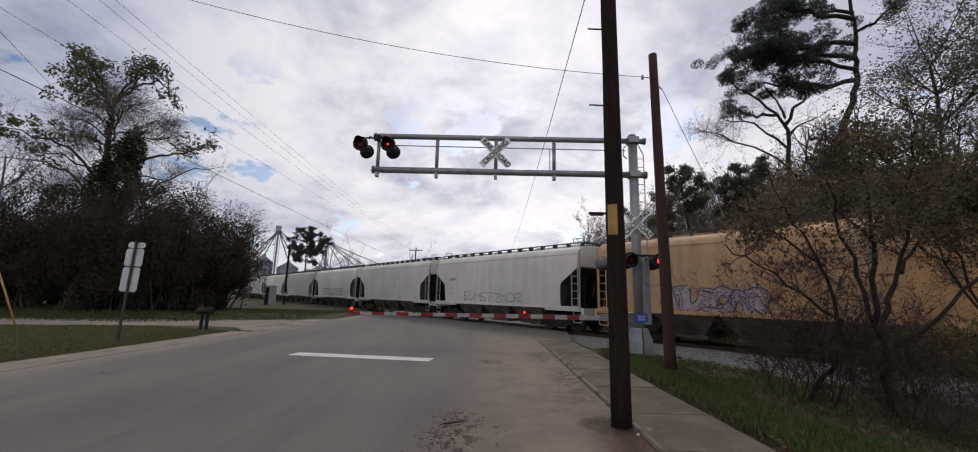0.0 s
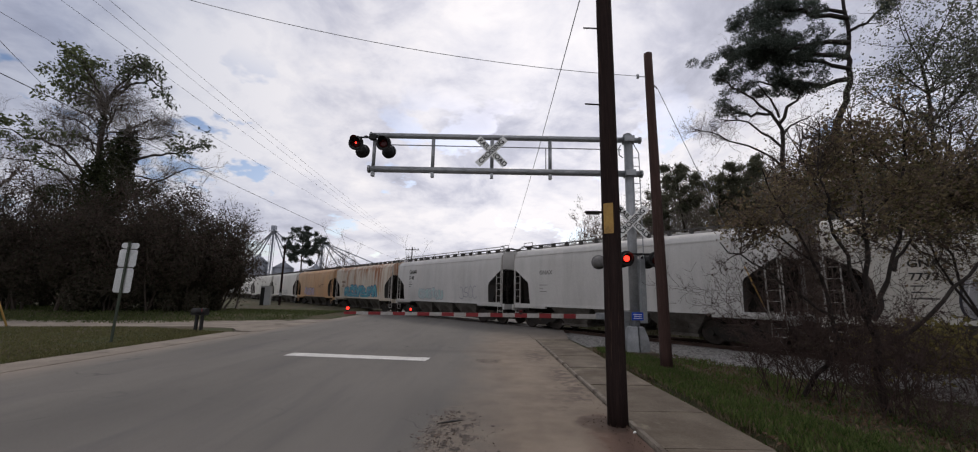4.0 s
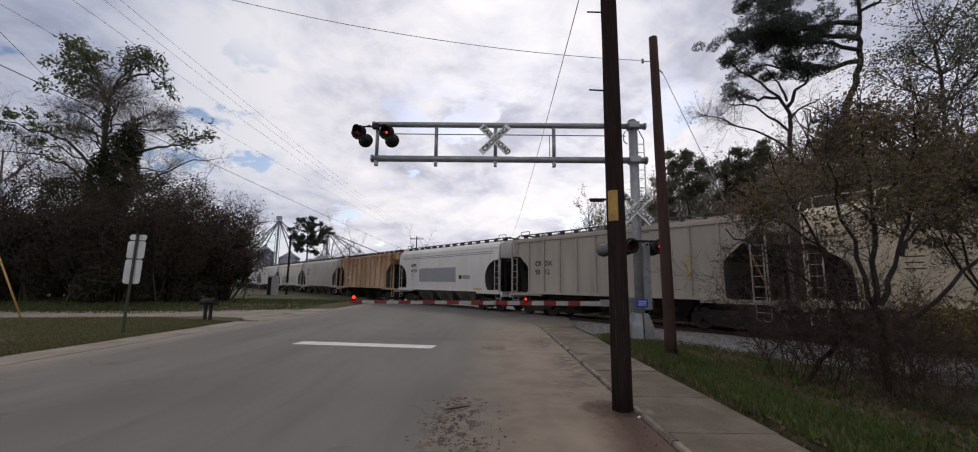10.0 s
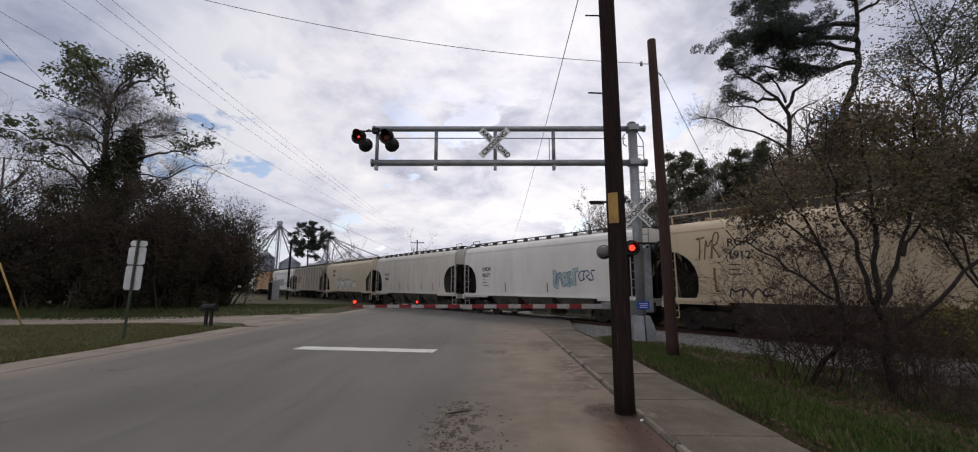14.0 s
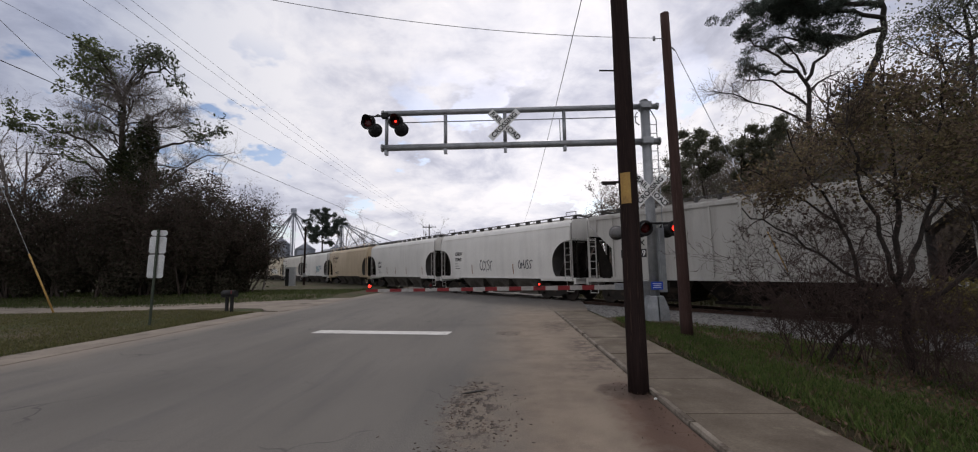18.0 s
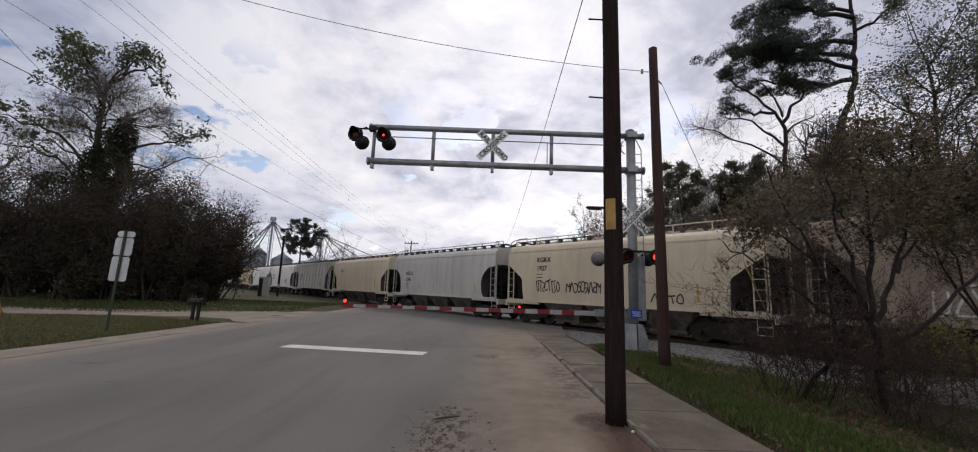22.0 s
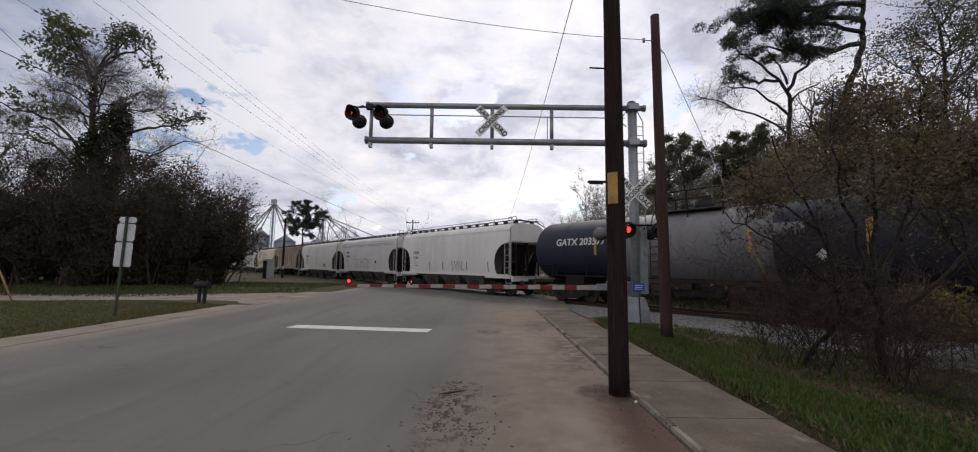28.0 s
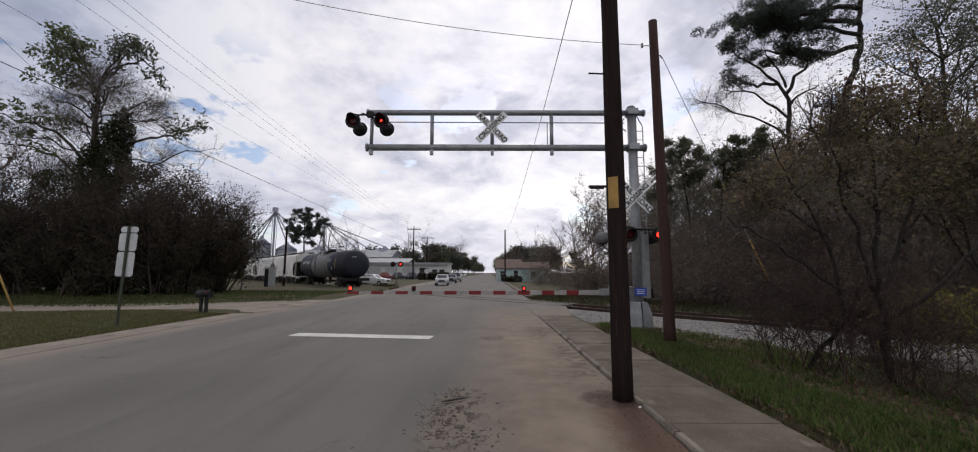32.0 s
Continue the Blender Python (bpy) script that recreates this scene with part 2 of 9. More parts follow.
def road_material():
    """Worn asphalt: grey wheel lanes, tar-dark streaks, and sand washed in from both edges."""
    mt, N, L, p = nodes_of("worn_asphalt_road")
    geo = N.new("ShaderNodeNewGeometry")
    sep = N.new("ShaderNodeSeparateXYZ")
    L.new(geo.outputs["Position"], sep.inputs[0])

    def nz(scale, detail, stretch=(1, 1, 1), rough=0.6):
        mp = N.new("ShaderNodeMapping")
        mp.inputs["Scale"].default_value = stretch
        L.new(geo.outputs["Position"], mp.inputs[0])
        n = N.new("ShaderNodeTexNoise")
        n.inputs["Scale"].default_value, n.inputs["Detail"].default_value, n.inputs["Roughness"].default_value = scale, detail, rough
        L.new(mp.outputs[0], n.inputs["Vector"])
        return n.outputs[0]

    def rp(v, lo, hi, a=0.0, b=1.0):
        n = N.new("ShaderNodeMapRange")
        for i, q in ((1, lo), (2, hi), (3, a), (4, b)):
            n.inputs[i].default_value = q
        L.new(v, n.inputs[0])
        return n.outputs[0]

    def op(kind, x, y):
        n = N.new("ShaderNodeMath")
        n.operation = kind
        for i, v in enumerate((x, y)):
            if isinstance(v, (int, float)):
                n.inputs[i].default_value = v
            else:
                L.new(v, n.inputs[i])
        return n.outputs[0]

    def mx(f, x, y, kind="MIX"):
        n = N.new("ShaderNodeMixRGB")
        n.blend_type = kind
        for i, v in enumerate((f, x, y)):
            if isinstance(v, (int, float)):
                n.inputs[i].default_value = v
            elif isinstance(v, tuple):
                n.inputs[i].default_value = (*v, 1)
            else:
                L.new(v, n.inputs[i])
        return n.outputs[0]

    col = mx(rp(nz(0.5, 5, (1, 0.22, 1)), 0.35, 0.65), (0.109, 0.101, 0.090), (0.142, 0.131, 0.116))
    col = mx(op("MULTIPLY", rp(nz(1.1, 6, (1.3, 0.12, 1)), 0.52, 0.72), 0.55), col, (0.080, 0.077, 0.076))
    # long cracks
    vo = N.new("ShaderNodeTexVoronoi")
    vo.feature = "DISTANCE_TO_EDGE"
    vo.inputs["Scale"].default_value = 0.55
    wob = N.new("ShaderNodeVectorMath")
    wob.operation = "ADD"
    nn = N.new("ShaderNodeTexNoise")
    nn.inputs["Scale"].default_value = 1.3
    L.new(geo.outputs["Position"], nn.inputs["Vector"])
    L.new(geo.outputs["Position"], wob.inputs[0]), L.new(nn.outputs["Color"], wob.inputs[1])
    L.new(wob.outputs[0], vo.inputs["Vector"])
    crack = rp(vo.outputs["Distance"], 0.004, 0.013, 1.0, 0.0)
    crack = op("MULTIPLY", crack, rp(nz(0.7, 3), 0.5, 0.62))
    col = mx(op("MULTIPLY", crack, 0.55), col, (0.045, 0.043, 0.042))
    # sand from the east edge, with ragged tongues, and a thin fringe in the west
    wav = op("MULTIPLY", op("SUBTRACT", nz(0.55, 6, (1, 0.5, 1), 0.65), 0.5), 2.6)
    east = rp(op("ADD", sep.outputs[0], op("MULTIPLY", wav, 0.6)), -0.75, 0.55)
    west = rp(op("ADD", sep.outputs[0], wav), -8.7, -9.9)
    near = rp(sep.outputs[1], 22.0, 15.0)
    sand = mx(rp(nz(1.6, 6), 0.35, 0.65), (0.222, 0.176, 0.130), (0.150, 0.115, 0.085))
    sand = mx(op("MULTIPLY", rp(nz(1.4, 6), 0.56, 0.70), 0.5), sand, (0.105, 0.080, 0.064))
    col = mx(op("MULTIPLY", op("MULTIPLY", east, near), 0.9), col, sand)
    col = mx(op("MULTIPLY", west, 0.85), col, (0.225, 0.19, 0.155))
    # broken surface with brown earth showing, and brown silt round the pole and along the kerb
    def disc(cx, cy, rx, ry, edge=0.75):
        ux = op("DIVIDE", op("SUBTRACT", sep.outputs[0], cx), rx)
        uy = op("DIVIDE", op("SUBTRACT", sep.outputs[1], cy), ry)
        rr = op("ADD", op("MULTIPLY", ux, ux), op("MULTIPLY", uy, uy))
        rr = op("ADD", rr, op("MULTIPLY", op("SUBTRACT", nz(3.2, 5, (1, 1, 1), 0.7), 0.5), 2.2))
        return rp(rr, 1.0, 1.0 - edge)

    broken = disc(-0.42, 5.0, 0.42, 1.6)
    col = mx(op("MULTIPLY", broken, 0.7), col, (0.160, 0.128, 0.098))
    flake = rp(nz(5.2, 9, (1.1, 0.7, 1), 0.80), 0.51, 0.545)
    col = mx(op("MULTIPLY", op("MULTIPLY", broken, flake), 0.9), col, (0.036, 0.028, 0.023))
    chip = rp(nz(21, 3, (1, 0.7, 1)), 0.62, 0.68)
    col = mx(op("MULTIPLY", op("MULTIPLY", broken, chip), 0.6), col, (0.27, 0.24, 0.21))
    for cx, cy, rx, ry, k in ((0.05, 10.9, 0.42, 0.4, 0.6), (1.15, 6.5, 0.25, 0.2, 0.45), (1.35, 11.6, 0.5, 1.0, 0.45), (1.72, 8.6, 0.42, 1.9, 0.75), (1.55, 12.4, 0.55, 1.2, 0.6), (1.35, 7.2, 0.5, 0.6, 0.4)):
        col = mx(op("MULTIPLY", op("MULTIPLY", disc(cx, cy, rx, ry), rp(nz(5, 5), 0.42, 0.56)), k), col, (0.074, 0.053, 0.041))
    silt = disc(1.80, 4.6, 0.62, 1.9)
    col = mx(op("MULTIPLY", silt, 0.88), col, (0.092, 0.050, 0.034))
    col = mx(op("MULTIPLY", disc(1.66, 5.75, 0.46, 0.42), 0.85), col, (0.058, 0.038, 0.028))
    grain = nz(60, 3)
    col = mx(1.0, col, rp(grain, 0.25, 0.75, 0.80, 1.18), "MULTIPLY")
    L.new(col, p.inputs["Base Color"])
    p.inputs["Roughness"].default_value, p.inputs["Specular IOR Level"].default_value = 0.88, 0.3
    bp = N.new("ShaderNodeBump")
    bp.inputs["Strength"].default_value, bp.inputs["Distance"].default_value = 0.5, 0.012
    hgt = op("SUBTRACT", op("ADD", grain, op("MULTIPLY", nz(9, 4), 0.6)), crack)
    L.new(hgt, bp.inputs["Height"])
    L.new(bp.outputs[0], p.inputs["Normal"])
    return mt


ASPHALT = road_material()
SAND = surf("sandy_shoulder", (0.25, 0.215, 0.175), (0.17, 0.145, 0.12), 0.95, scale=0.7, fine=30, bump=0.5, dist=0.02, c=(0.10, 0.085, 0.07), c_lo=0.56, c_hi=0.66, c_scale=0.8, world_space=True)
SOIL = surf("soil_and_grass", (0.060, 0.050, 0.028), (0.090, 0.070, 0.043), 0.95, scale=0.8, fine=22, bump=0.8, dist=0.04, c=(0.040, 0.050, 0.018), c_lo=0.45, c_hi=0.6, c_scale=0.5, world_space=True)
CONCRETE = surf("old_concrete", (0.136, 0.111, 0.083), (0.086, 0.069, 0.052), 0.9, scale=1.4, fine=35, bump=0.5, c=(0.215, 0.188, 0.140), c_lo=0.60, c_hi=0.72, c_scale=1.3, world_space=True)
WHITE_LINE = surf("worn_road_paint", (0.62, 0.61, 0.58), (0.48, 0.47, 0.44), 0.8, scale=2, fine=40, bump=0.3, c=(0.22, 0.21, 0.20), c_lo=0.60, c_hi=0.68, c_scale=5, world_space=True)
BALLAST = surf("ballast", (0.33, 0.315, 0.295), (0.21, 0.20, 0.185), 0.95, scale=7, fine=26, bump=1.0, dist=0.05, c=(0.09, 0.085, 0.08), c_lo=0.5, c_hi=0.6, c_scale=9, world_space=True)
WOOD_POLE = surf("creosoted_wood", (0.030, 0.0195, 0.0175), (0.016, 0.0115, 0.011), 0.85, scale=3, fine=14, bump=0.7, dist=0.02, stretch=(6, 6, 0.35), c=(0.056, 0.036, 0.029), c_lo=0.58, c_hi=0.7, c_scale=3, spec=0.05)
POLE_RED = surf("weathered_red_wood", (0.062, 0.034, 0.028), (0.036, 0.021, 0.018), 0.85, scale=3, fine=14, bump=0.7, dist=0.02, stretch=(6, 6, 0.35), c=(0.09, 0.056, 0.045), c_lo=0.58, c_hi=0.7, c_scale=3)
GALV = surf("galvanised_steel", (0.30, 0.31, 0.32), (0.22, 0.23, 0.24), 0.5, metal=0.55, scale=3, fine=30, bump=0.05, c=(0.16, 0.15, 0.14), c_lo=0.6, c_hi=0.75)
DARK_STEEL = surf("dark_grimy_steel", (0.012, 0.011, 0.010), (0.026, 0.022, 0.018), 0.75, scale=4, fine=25, bump=0.3, c=(0.09, 0.06, 0.04), c_lo=0.6, c_hi=0.75)
RAIL_STEEL = surf("rusty_rail", (0.060, 0.036, 0.027), (0.042, 0.028, 0.022), 0.7, metal=0.3, scale=4, fine=25, bump=0.2)
TIE_WOOD = surf("tie_wood", (0.06, 0.048, 0.040), (0.035, 0.030, 0.026), 0.95, scale=4, fine=20, bump=0.6, stretch=(1, 5, 5), rnd=0.25)
BLACK = surf("black_paint", (0.013, 0.013, 0.014), (0.020, 0.019, 0.018), 0.55, scale=5, fine=30, bump=0.1)
SIGN_WHITE = surf("white_sheeting", (0.74, 0.75, 0.74), (0.66, 0.67, 0.65), 0.5, scale=4, fine=30, bump=0.05, c=(0.45, 0.42, 0.38), c_lo=0.62, c_hi=0.8)
SIGN_BACK = surf("sign_back_aluminium", (0.50, 0.51, 0.51), (0.42, 0.43, 0.43), 0.45, metal=0.5, scale=3, fine=30, bump=0.05)
GREEN_POST = surf("green_steel_post", (0.035, 0.05, 0.035), (0.05, 0.055, 0.04), 0.7, scale=6, fine=30, bump=0.2)
BLUE_PLATE = surf("blue_plate", (0.015, 0.06, 0.42), (0.02, 0.07, 0.36), 0.45, scale=5, bump=0.05)
YELLOW = surf("faded_yellow", (0.40, 0.25, 0.07), (0.30, 0.18, 0.06), 0.6, scale=6, bump=0.1, c=(0.2, 0.13, 0.05), c_lo=0.55, c_hi=0.7)
# greyer than the signs' white: the arm's backlit front and dirt in the colour
GATE_WHITE = surf("dull_white_sheeting", (0.34, 0.325, 0.31), (0.25, 0.24, 0.225), 0.6, scale=5, bump=0.05, c=(0.25, 0.23, 0.21), c_lo=0.55, c_hi=0.72)
RED_SHEET = surf("red_sheeting", (0.20, 0.022, 0.024), (0.15, 0.02, 0.022), 0.5, scale=6, bump=0.05)
LENS_DARK = surf("dark_red_lens", (0.07, 0.006, 0.006), (0.05, 0.006, 0.006), 0.2, scale=5, bump=0.0)
LENS_LIT = surf("lit_red_lens", (0.5, 0.02, 0.02), (0.5, 0.02, 0.02), 0.3, scale=5, bump=0.0, emit=((1.0, 0.03, 0.015), 3.2))
BARK = surf("bark", (0.055, 0.045, 0.036), (0.035, 0.029, 0.024), 0.95, scale=3, fine=18, bump=0.8, dist=0.02, stretch=(2, 2, 0.5))
TWIG = surf("twig_bark", (0.072, 0.056, 0.046), (0.048, 0.038, 0.032), 0.9, scale=3, fine=20, bump=0.2)
GREY_TWIG = surf("grey_twig_bark", (0.15, 0.132, 0.118), (0.095, 0.082, 0.073), 0.9, scale=3, fine=20, bump=0.2)

# ---------- mesh helpers ----------
def box(bm, c, s, rot=None):
    """A box of size s at c; rot: a Matrix."""
    vs = []
    for dx in (-0.5, 0.5):
        for dy in (-0.5, 0.5):
            for dz in (-0.5, 0.5):
                v = Vector((dx * s[0], dy * s[1], dz * s[2]))
                vs.append(bm.verts.new((rot @ v if rot else v) + Vector(c)))
    for f in ((0, 1, 3, 2), (4, 6, 7, 5), (0, 4, 5, 1), (2, 3, 7, 6), (0, 2, 6, 4), (1, 5, 7, 3)):
        bm.faces.new([vs[i] for i in f])


def rod(bm, a, b, r0, r1=None, seg=8, caps=True):
    """A tapered round bar from a to b."""
    a, b = Vector(a), Vector(b)
    r1 = r0 if r1 is None else r1
    q = (b - a).to_track_quat("Z", "Y")
    rings = []
    for p, r in ((a, r0), (b, r1)):
        rings.append([bm.verts.new(p + q @ Vector((r * math.cos(k * math.tau / seg), r * math.sin(k * math.tau / seg), 0))) for k in range(seg)])
    for k in range(seg):
        f = bm.faces.new((rings[0][k], rings[0][(k + 1) % seg], rings[1][(k + 1) % seg], rings[1][k]))
        f.smooth = seg > 6
    if caps:
        bm.faces.new(rings[0][::-1])
        bm.faces.new(rings[1])


def pipe(bm, pts, r, seg=6):
    for a, b in zip(pts, pts[1:]):
        rod(bm, a, b, r, seg=seg)


def loft(bm, rings, caps=True, smooth=True):
    """Skin closed rings of equal length."""
    vr = [[bm.verts.new(p) for p in ring] for ring in rings]
    n = len(vr[0])
    for a, b in zip(vr, vr[1:]):
        for k in range(n):
            f = bm.faces.new((a[k], a[(k + 1) % n], b[(k + 1) % n], b[k]))
            f.smooth = smooth
    if caps:
        bm.faces.new(vr[0][::-1])
        bm.faces.new(vr[-1])


def circle(c, r, axis, n=16, squash=1.0):
    """Ring of points about c, in the plane across axis 'x', 'y' or 'z'."""
    out = []
    for k in range(n):
        u, v = r * math.cos(k * math.tau / n), r * squash * math.sin(k * math.tau / n)
        out.append(Vector(c) + Vector({"x": (0, u, v), "y": (u, 0, v), "z": (u, v, 0)}[axis]))
    return out


def mesh_of(name, bm, material):
    bmesh.ops.recalc_face_normals(bm, faces=bm.faces)
    me = bpy.data.meshes.new(name)
    bm.to_mesh(me)
    bm.free()
    me.materials.append(material)
    return me


def part(name, bm, material, parent=None, label="", m=None):
    """Links a bmesh, or a mesh that is shared, as one object under a thing or a part."""
    me = bm if isinstance(bm, bpy.types.Mesh) else mesh_of(name, bm, material)
    ob = new(name, me)
    if parent:
        ob.parent = parent
    if m is not None:
        ob.matrix_local = m
    if isinstance(bm, bpy.types.Mesh) and material and material != me.materials[0]:
        ob.material_slots[0].link = "OBJECT"
        ob.material_slots[0].material = material
    if label:
        tagged(ob, label)
    return ob


def thing(name, m, label, category, group="", kind=""):
    ob = new(name)
    ob.empty_display_size = 0.3
    ob.matrix_world = m
    return tagged(ob, label, category, group, kind)


def raw_mesh(name, verts, faces, material):
    me = bpy.data.meshes.new(name)
    me.from_pydata([tuple(v) for v in verts] if not isinstance(verts, np.ndarray) else verts.tolist(), [], faces if isinstance(faces, list) else faces.tolist())
    me.materials.append(material)
    return me


def words(name, text, size, material, parent, m, depth=0.004, align="CENTER"):
    cu = bpy.data.curves.new(name, "FONT")
    cu.body, cu.size, cu.extrude = text, size, depth
    cu.align_x, cu.align_y = align, "CENTER"
    cu.offset = size * 0.022
    cu.materials.append(material)
    ob = new(name, cu)
    ob.parent = parent
    ob.matrix_local = m
    return ob


# ---------- ground, road, pavement ----------
TRACK_X, TRACK_A = 23.0, radians(40.4)
TD = Vector((-math.sin(TRACK_A), math.cos(TRACK_A), 0))  # the way in which the train goes
TN = Vector((-TD.y, TD.x, 0))  # to the side of the camera


def on_track(s, off=0.0, z=0.0):
    return Vector((TRACK_X, 0, z)) + TD * s + TN * off


def track_place(x, y):
    v = Vector((x - TRACK_X, y, 0))
    return v.dot(TD), v.dot(TN)


def ground_z(x, y):
    s, off = track_place(x, y)
    z = -0.06
    if abs(off) < 3.2 or 0 < off < 4.2:
        z = -0.40
    elif abs(off) < 5:
        z = -0.26 + 0.2 * (abs(off) - 3.2) / 1.8
    if -11.0 < x < 3.6:
        z = -0.14
    elif x < -11.0:
        z = -0.03 + min(0.2, max(0, y - 23.5) * 0.05)
    if x > 3.6 and off > 4.2:
        z = -0.02 - 0.045 * min(5, x - 3.6)
    return z


def make_ground():
    xs = np.concatenate([[-3000, -800, -300, -150, -90], np.arange(-70, 60, 0.8), [70, 100, 200, 500, 1500, 3000]])
    ys = np.concatenate([[-600, -100, -40], np.arange(-12, 72, 0.8), [80, 110, 160, 260, 500, 1200, 4000]])
    verts = []
    for y in ys:
        for x in xs:
            z = ground_z(x, y)
            if not -11.6 < x < 4.2 and abs(x) < 60 and y < 70:
                z += 0.05 * noise.noise((x * 0.5, y * 0.5, 0))
            verts.append((x, y, z))
    nx = len(xs)
    faces = [(j * nx + i, j * nx + i + 1, (j + 1) * nx + i + 1, (j + 1) * nx + i) for j in range(len(ys) - 1) for i in range(nx - 1)]
    me = raw_mesh("ground", verts, faces, SOIL)
    for p in me.polygons:
        p.use_smooth = True
    tagged(new("ground", me), "dark soil with patchy spring grass and dead leaves", "ground", kind="structure")


make_ground()


def slab(name, pts, z, material, label, category, thick=0.2, parent=None, kind="structure"):
    bm = bmesh.new()
    top = [bm.verts.new((x, y, z)) for x, y in pts]
    bot = [bm.verts.new((x, y, z - thick)) for x, y in pts]
    bm.faces.new(top)
    bm.faces.new(bot[::-1])
    n = len(pts)
    for i in range(n):
        bm.faces.new((top[i], bot[i], bot[(i + 1) % n], top[(i + 1) % n]))
    ob = part(name, bm, material, parent)
    return tagged(ob, label, category, kind=kind) if not parent else ob


slab("road", [(-10.0, -60), (1.95, -60), (1.95, 16.5), (2.6, 22), (2.6, 1500), (-9.5, 1500), (-10.0, 40)], 0.0, ASPHALT, "worn grey asphalt road with fine cracks and patches", "road")


def shoulder_edge(y):
    return -10.75 + 0.12 * noise.noise((0, y * 0.6, 3)) + 0.05 * noise.noise((0, y * 2.3, 7))


def make_shoulders():
    # sandy strip between asphalt and grass, then the gravel drive that leaves the road
    ys = np.arange(-20, 17.6, 0.4)
    pts = [(-9.7, y) for y in ys] + [(shoulder_edge(y), y) for y in ys[::-1]]
    slab("shoulder_west", pts, 0.012, SAND, "pale sandy road shoulder with wheel marks", "shoulder", 0.1)
    drive = [(-9.7, 17.4), (-9.7, 26.0), (-11.2, 25.6), (-13.5, 24.2), (-17.5, 22.7), (-23, 21.6), (-45, 21.0), (-45, 17.6), (-22, 17.7), (-17, 18.8), (-13.6, 19.4), (-11.6, 18.9), (-10.8, 17.9)]
    slab("gravel_drive", drive, 0.010, SAND, "pale sandy gravel drive leaving the road", "driveway", 0.25)


make_shoulders()


def make_stop_line():
    bm = bmesh.new()
    a, b = Vector((-5.45, 11.50)), Vector((-1.52, 11.0))
    d = (b - a).normalized()
    nrm = Vector((-d.y, d.x))
    n = 26
    lo, hi = [], []
    for i in range(n + 1):
        p = a + (b - a) * i / n
        j = 0.03 * noise.noise((i * 0.7, 0, 0))
        lo.append(bm.verts.new((p.x - nrm.x * (0.27 + j), p.y - nrm.y * (0.27 + j), 0.006)))
        hi.append(bm.verts.new((p.x + nrm.x * (0.27 - j), p.y + nrm.y * (0.27 - j), 0.006)))
    for i in range(n):
        bm.faces.new((lo[i], lo[i + 1], hi[i + 1], hi[i]))
    tagged(part("stop_line", bm, WHITE_LINE), "worn white painted stop line across the lane", "road marking", kind="structure")


make_stop_line()


def make_pavement():
    ob = thing("pavement", pose(0, 0, 0), "old grey concrete pavement with open joints and stains", "pavement", kind="structure")
    ys = [-6.0, -4.2, -2.4, -0.6, 1.2, 3.0, 4.75, 6.25, 8.05, 9.9, 11.8, 13.6, 15.3, 16.4]
    random.seed(5)
    for y0, y1 in zip(ys, ys[1:]):
        xr0, xr1 = 3.29 + 0.03 * noise.noise((y0, 2, 2)), 3.29 + 0.03 * noise.noise((y1, 2, 2))
        bm = bmesh.new()
        z = 0.045 + random.uniform(-0.008, 0.008) - (0.012 if y0 > 12 else 0)
        x0 = 2.05
        g = 0.016
        pts = [(x0, y0 + g), (xr0 + random.uniform(-.02, .02), y0 + g), (xr1 + random.uniform(-.02, .02), y1 - g), (x0, y1 - g)]
        top = [bm.verts.new((x, y, z)) for x, y in pts]
        mid = [bm.verts.new((x + (0.02 if i in (1, 2) else -0.005), y, z - 0.02)) for i, (x, y) in enumerate(pts)]
        bot = [bm.verts.new((x, y, -0.12)) for x, y in pts]
        bm.faces.new(top)
        for r0, r1 in ((top, mid), (mid, bot)):
            for i in range(4):
                bm.faces.new((r0[i], r1[i], r1[(i + 1) % 4], r0[(i + 1) % 4]))
        part("paving_slab", bm, CONCRETE, ob)
    # kerb stones along the road edge
    y = -6.0
    while y < 16.2:
        ln = 1.5
        bm = bmesh.new()
        h = 0.052 + random.uniform(-0.012, 0.01)
        prof = [(1.965, -0.1), (1.965, h - 0.03), (1.98, h), (2.04, h), (2.04, -0.1)]
        dx = random.uniform(-0.012, 0.012)
        loft(bm, [[Vector((x + dx, yy, z)) for x, z in prof] for yy in (y + 0.008, y + ln - 0.008)], smooth=False)
        part("kerb_stone", bm, KERB, ob)
        y += ln


KERB = surf("kerb_concrete", (0.225, 0.195, 0.158), (0.120, 0.100, 0.082), 0.9, scale=2, fine=35, bump=0.5, c=(0.08, 0.064, 0.05), c_lo=0.50, c_hi=0.60, c_scale=3.5, world_space=True)
make_pavement()

slab("asphalt_apron", [(1.9, 16.43), (3.3, 16.43), (3.5, 17.6), (3.75, 19.4), (4.0, 21.2), (2.6, 23.0), (1.9, 23.0)], 0.010, ASPHALT, "worn grey asphalt apron beside the crossing", "road", 0.2)

# ---------- railway track ----------
BALLAST_STONE = surf("ballast_stone", (0.40, 0.385, 0.36), (0.20, 0.19, 0.18), 0.95, scale=9, fine=30, bump=0.4, world_space=True)


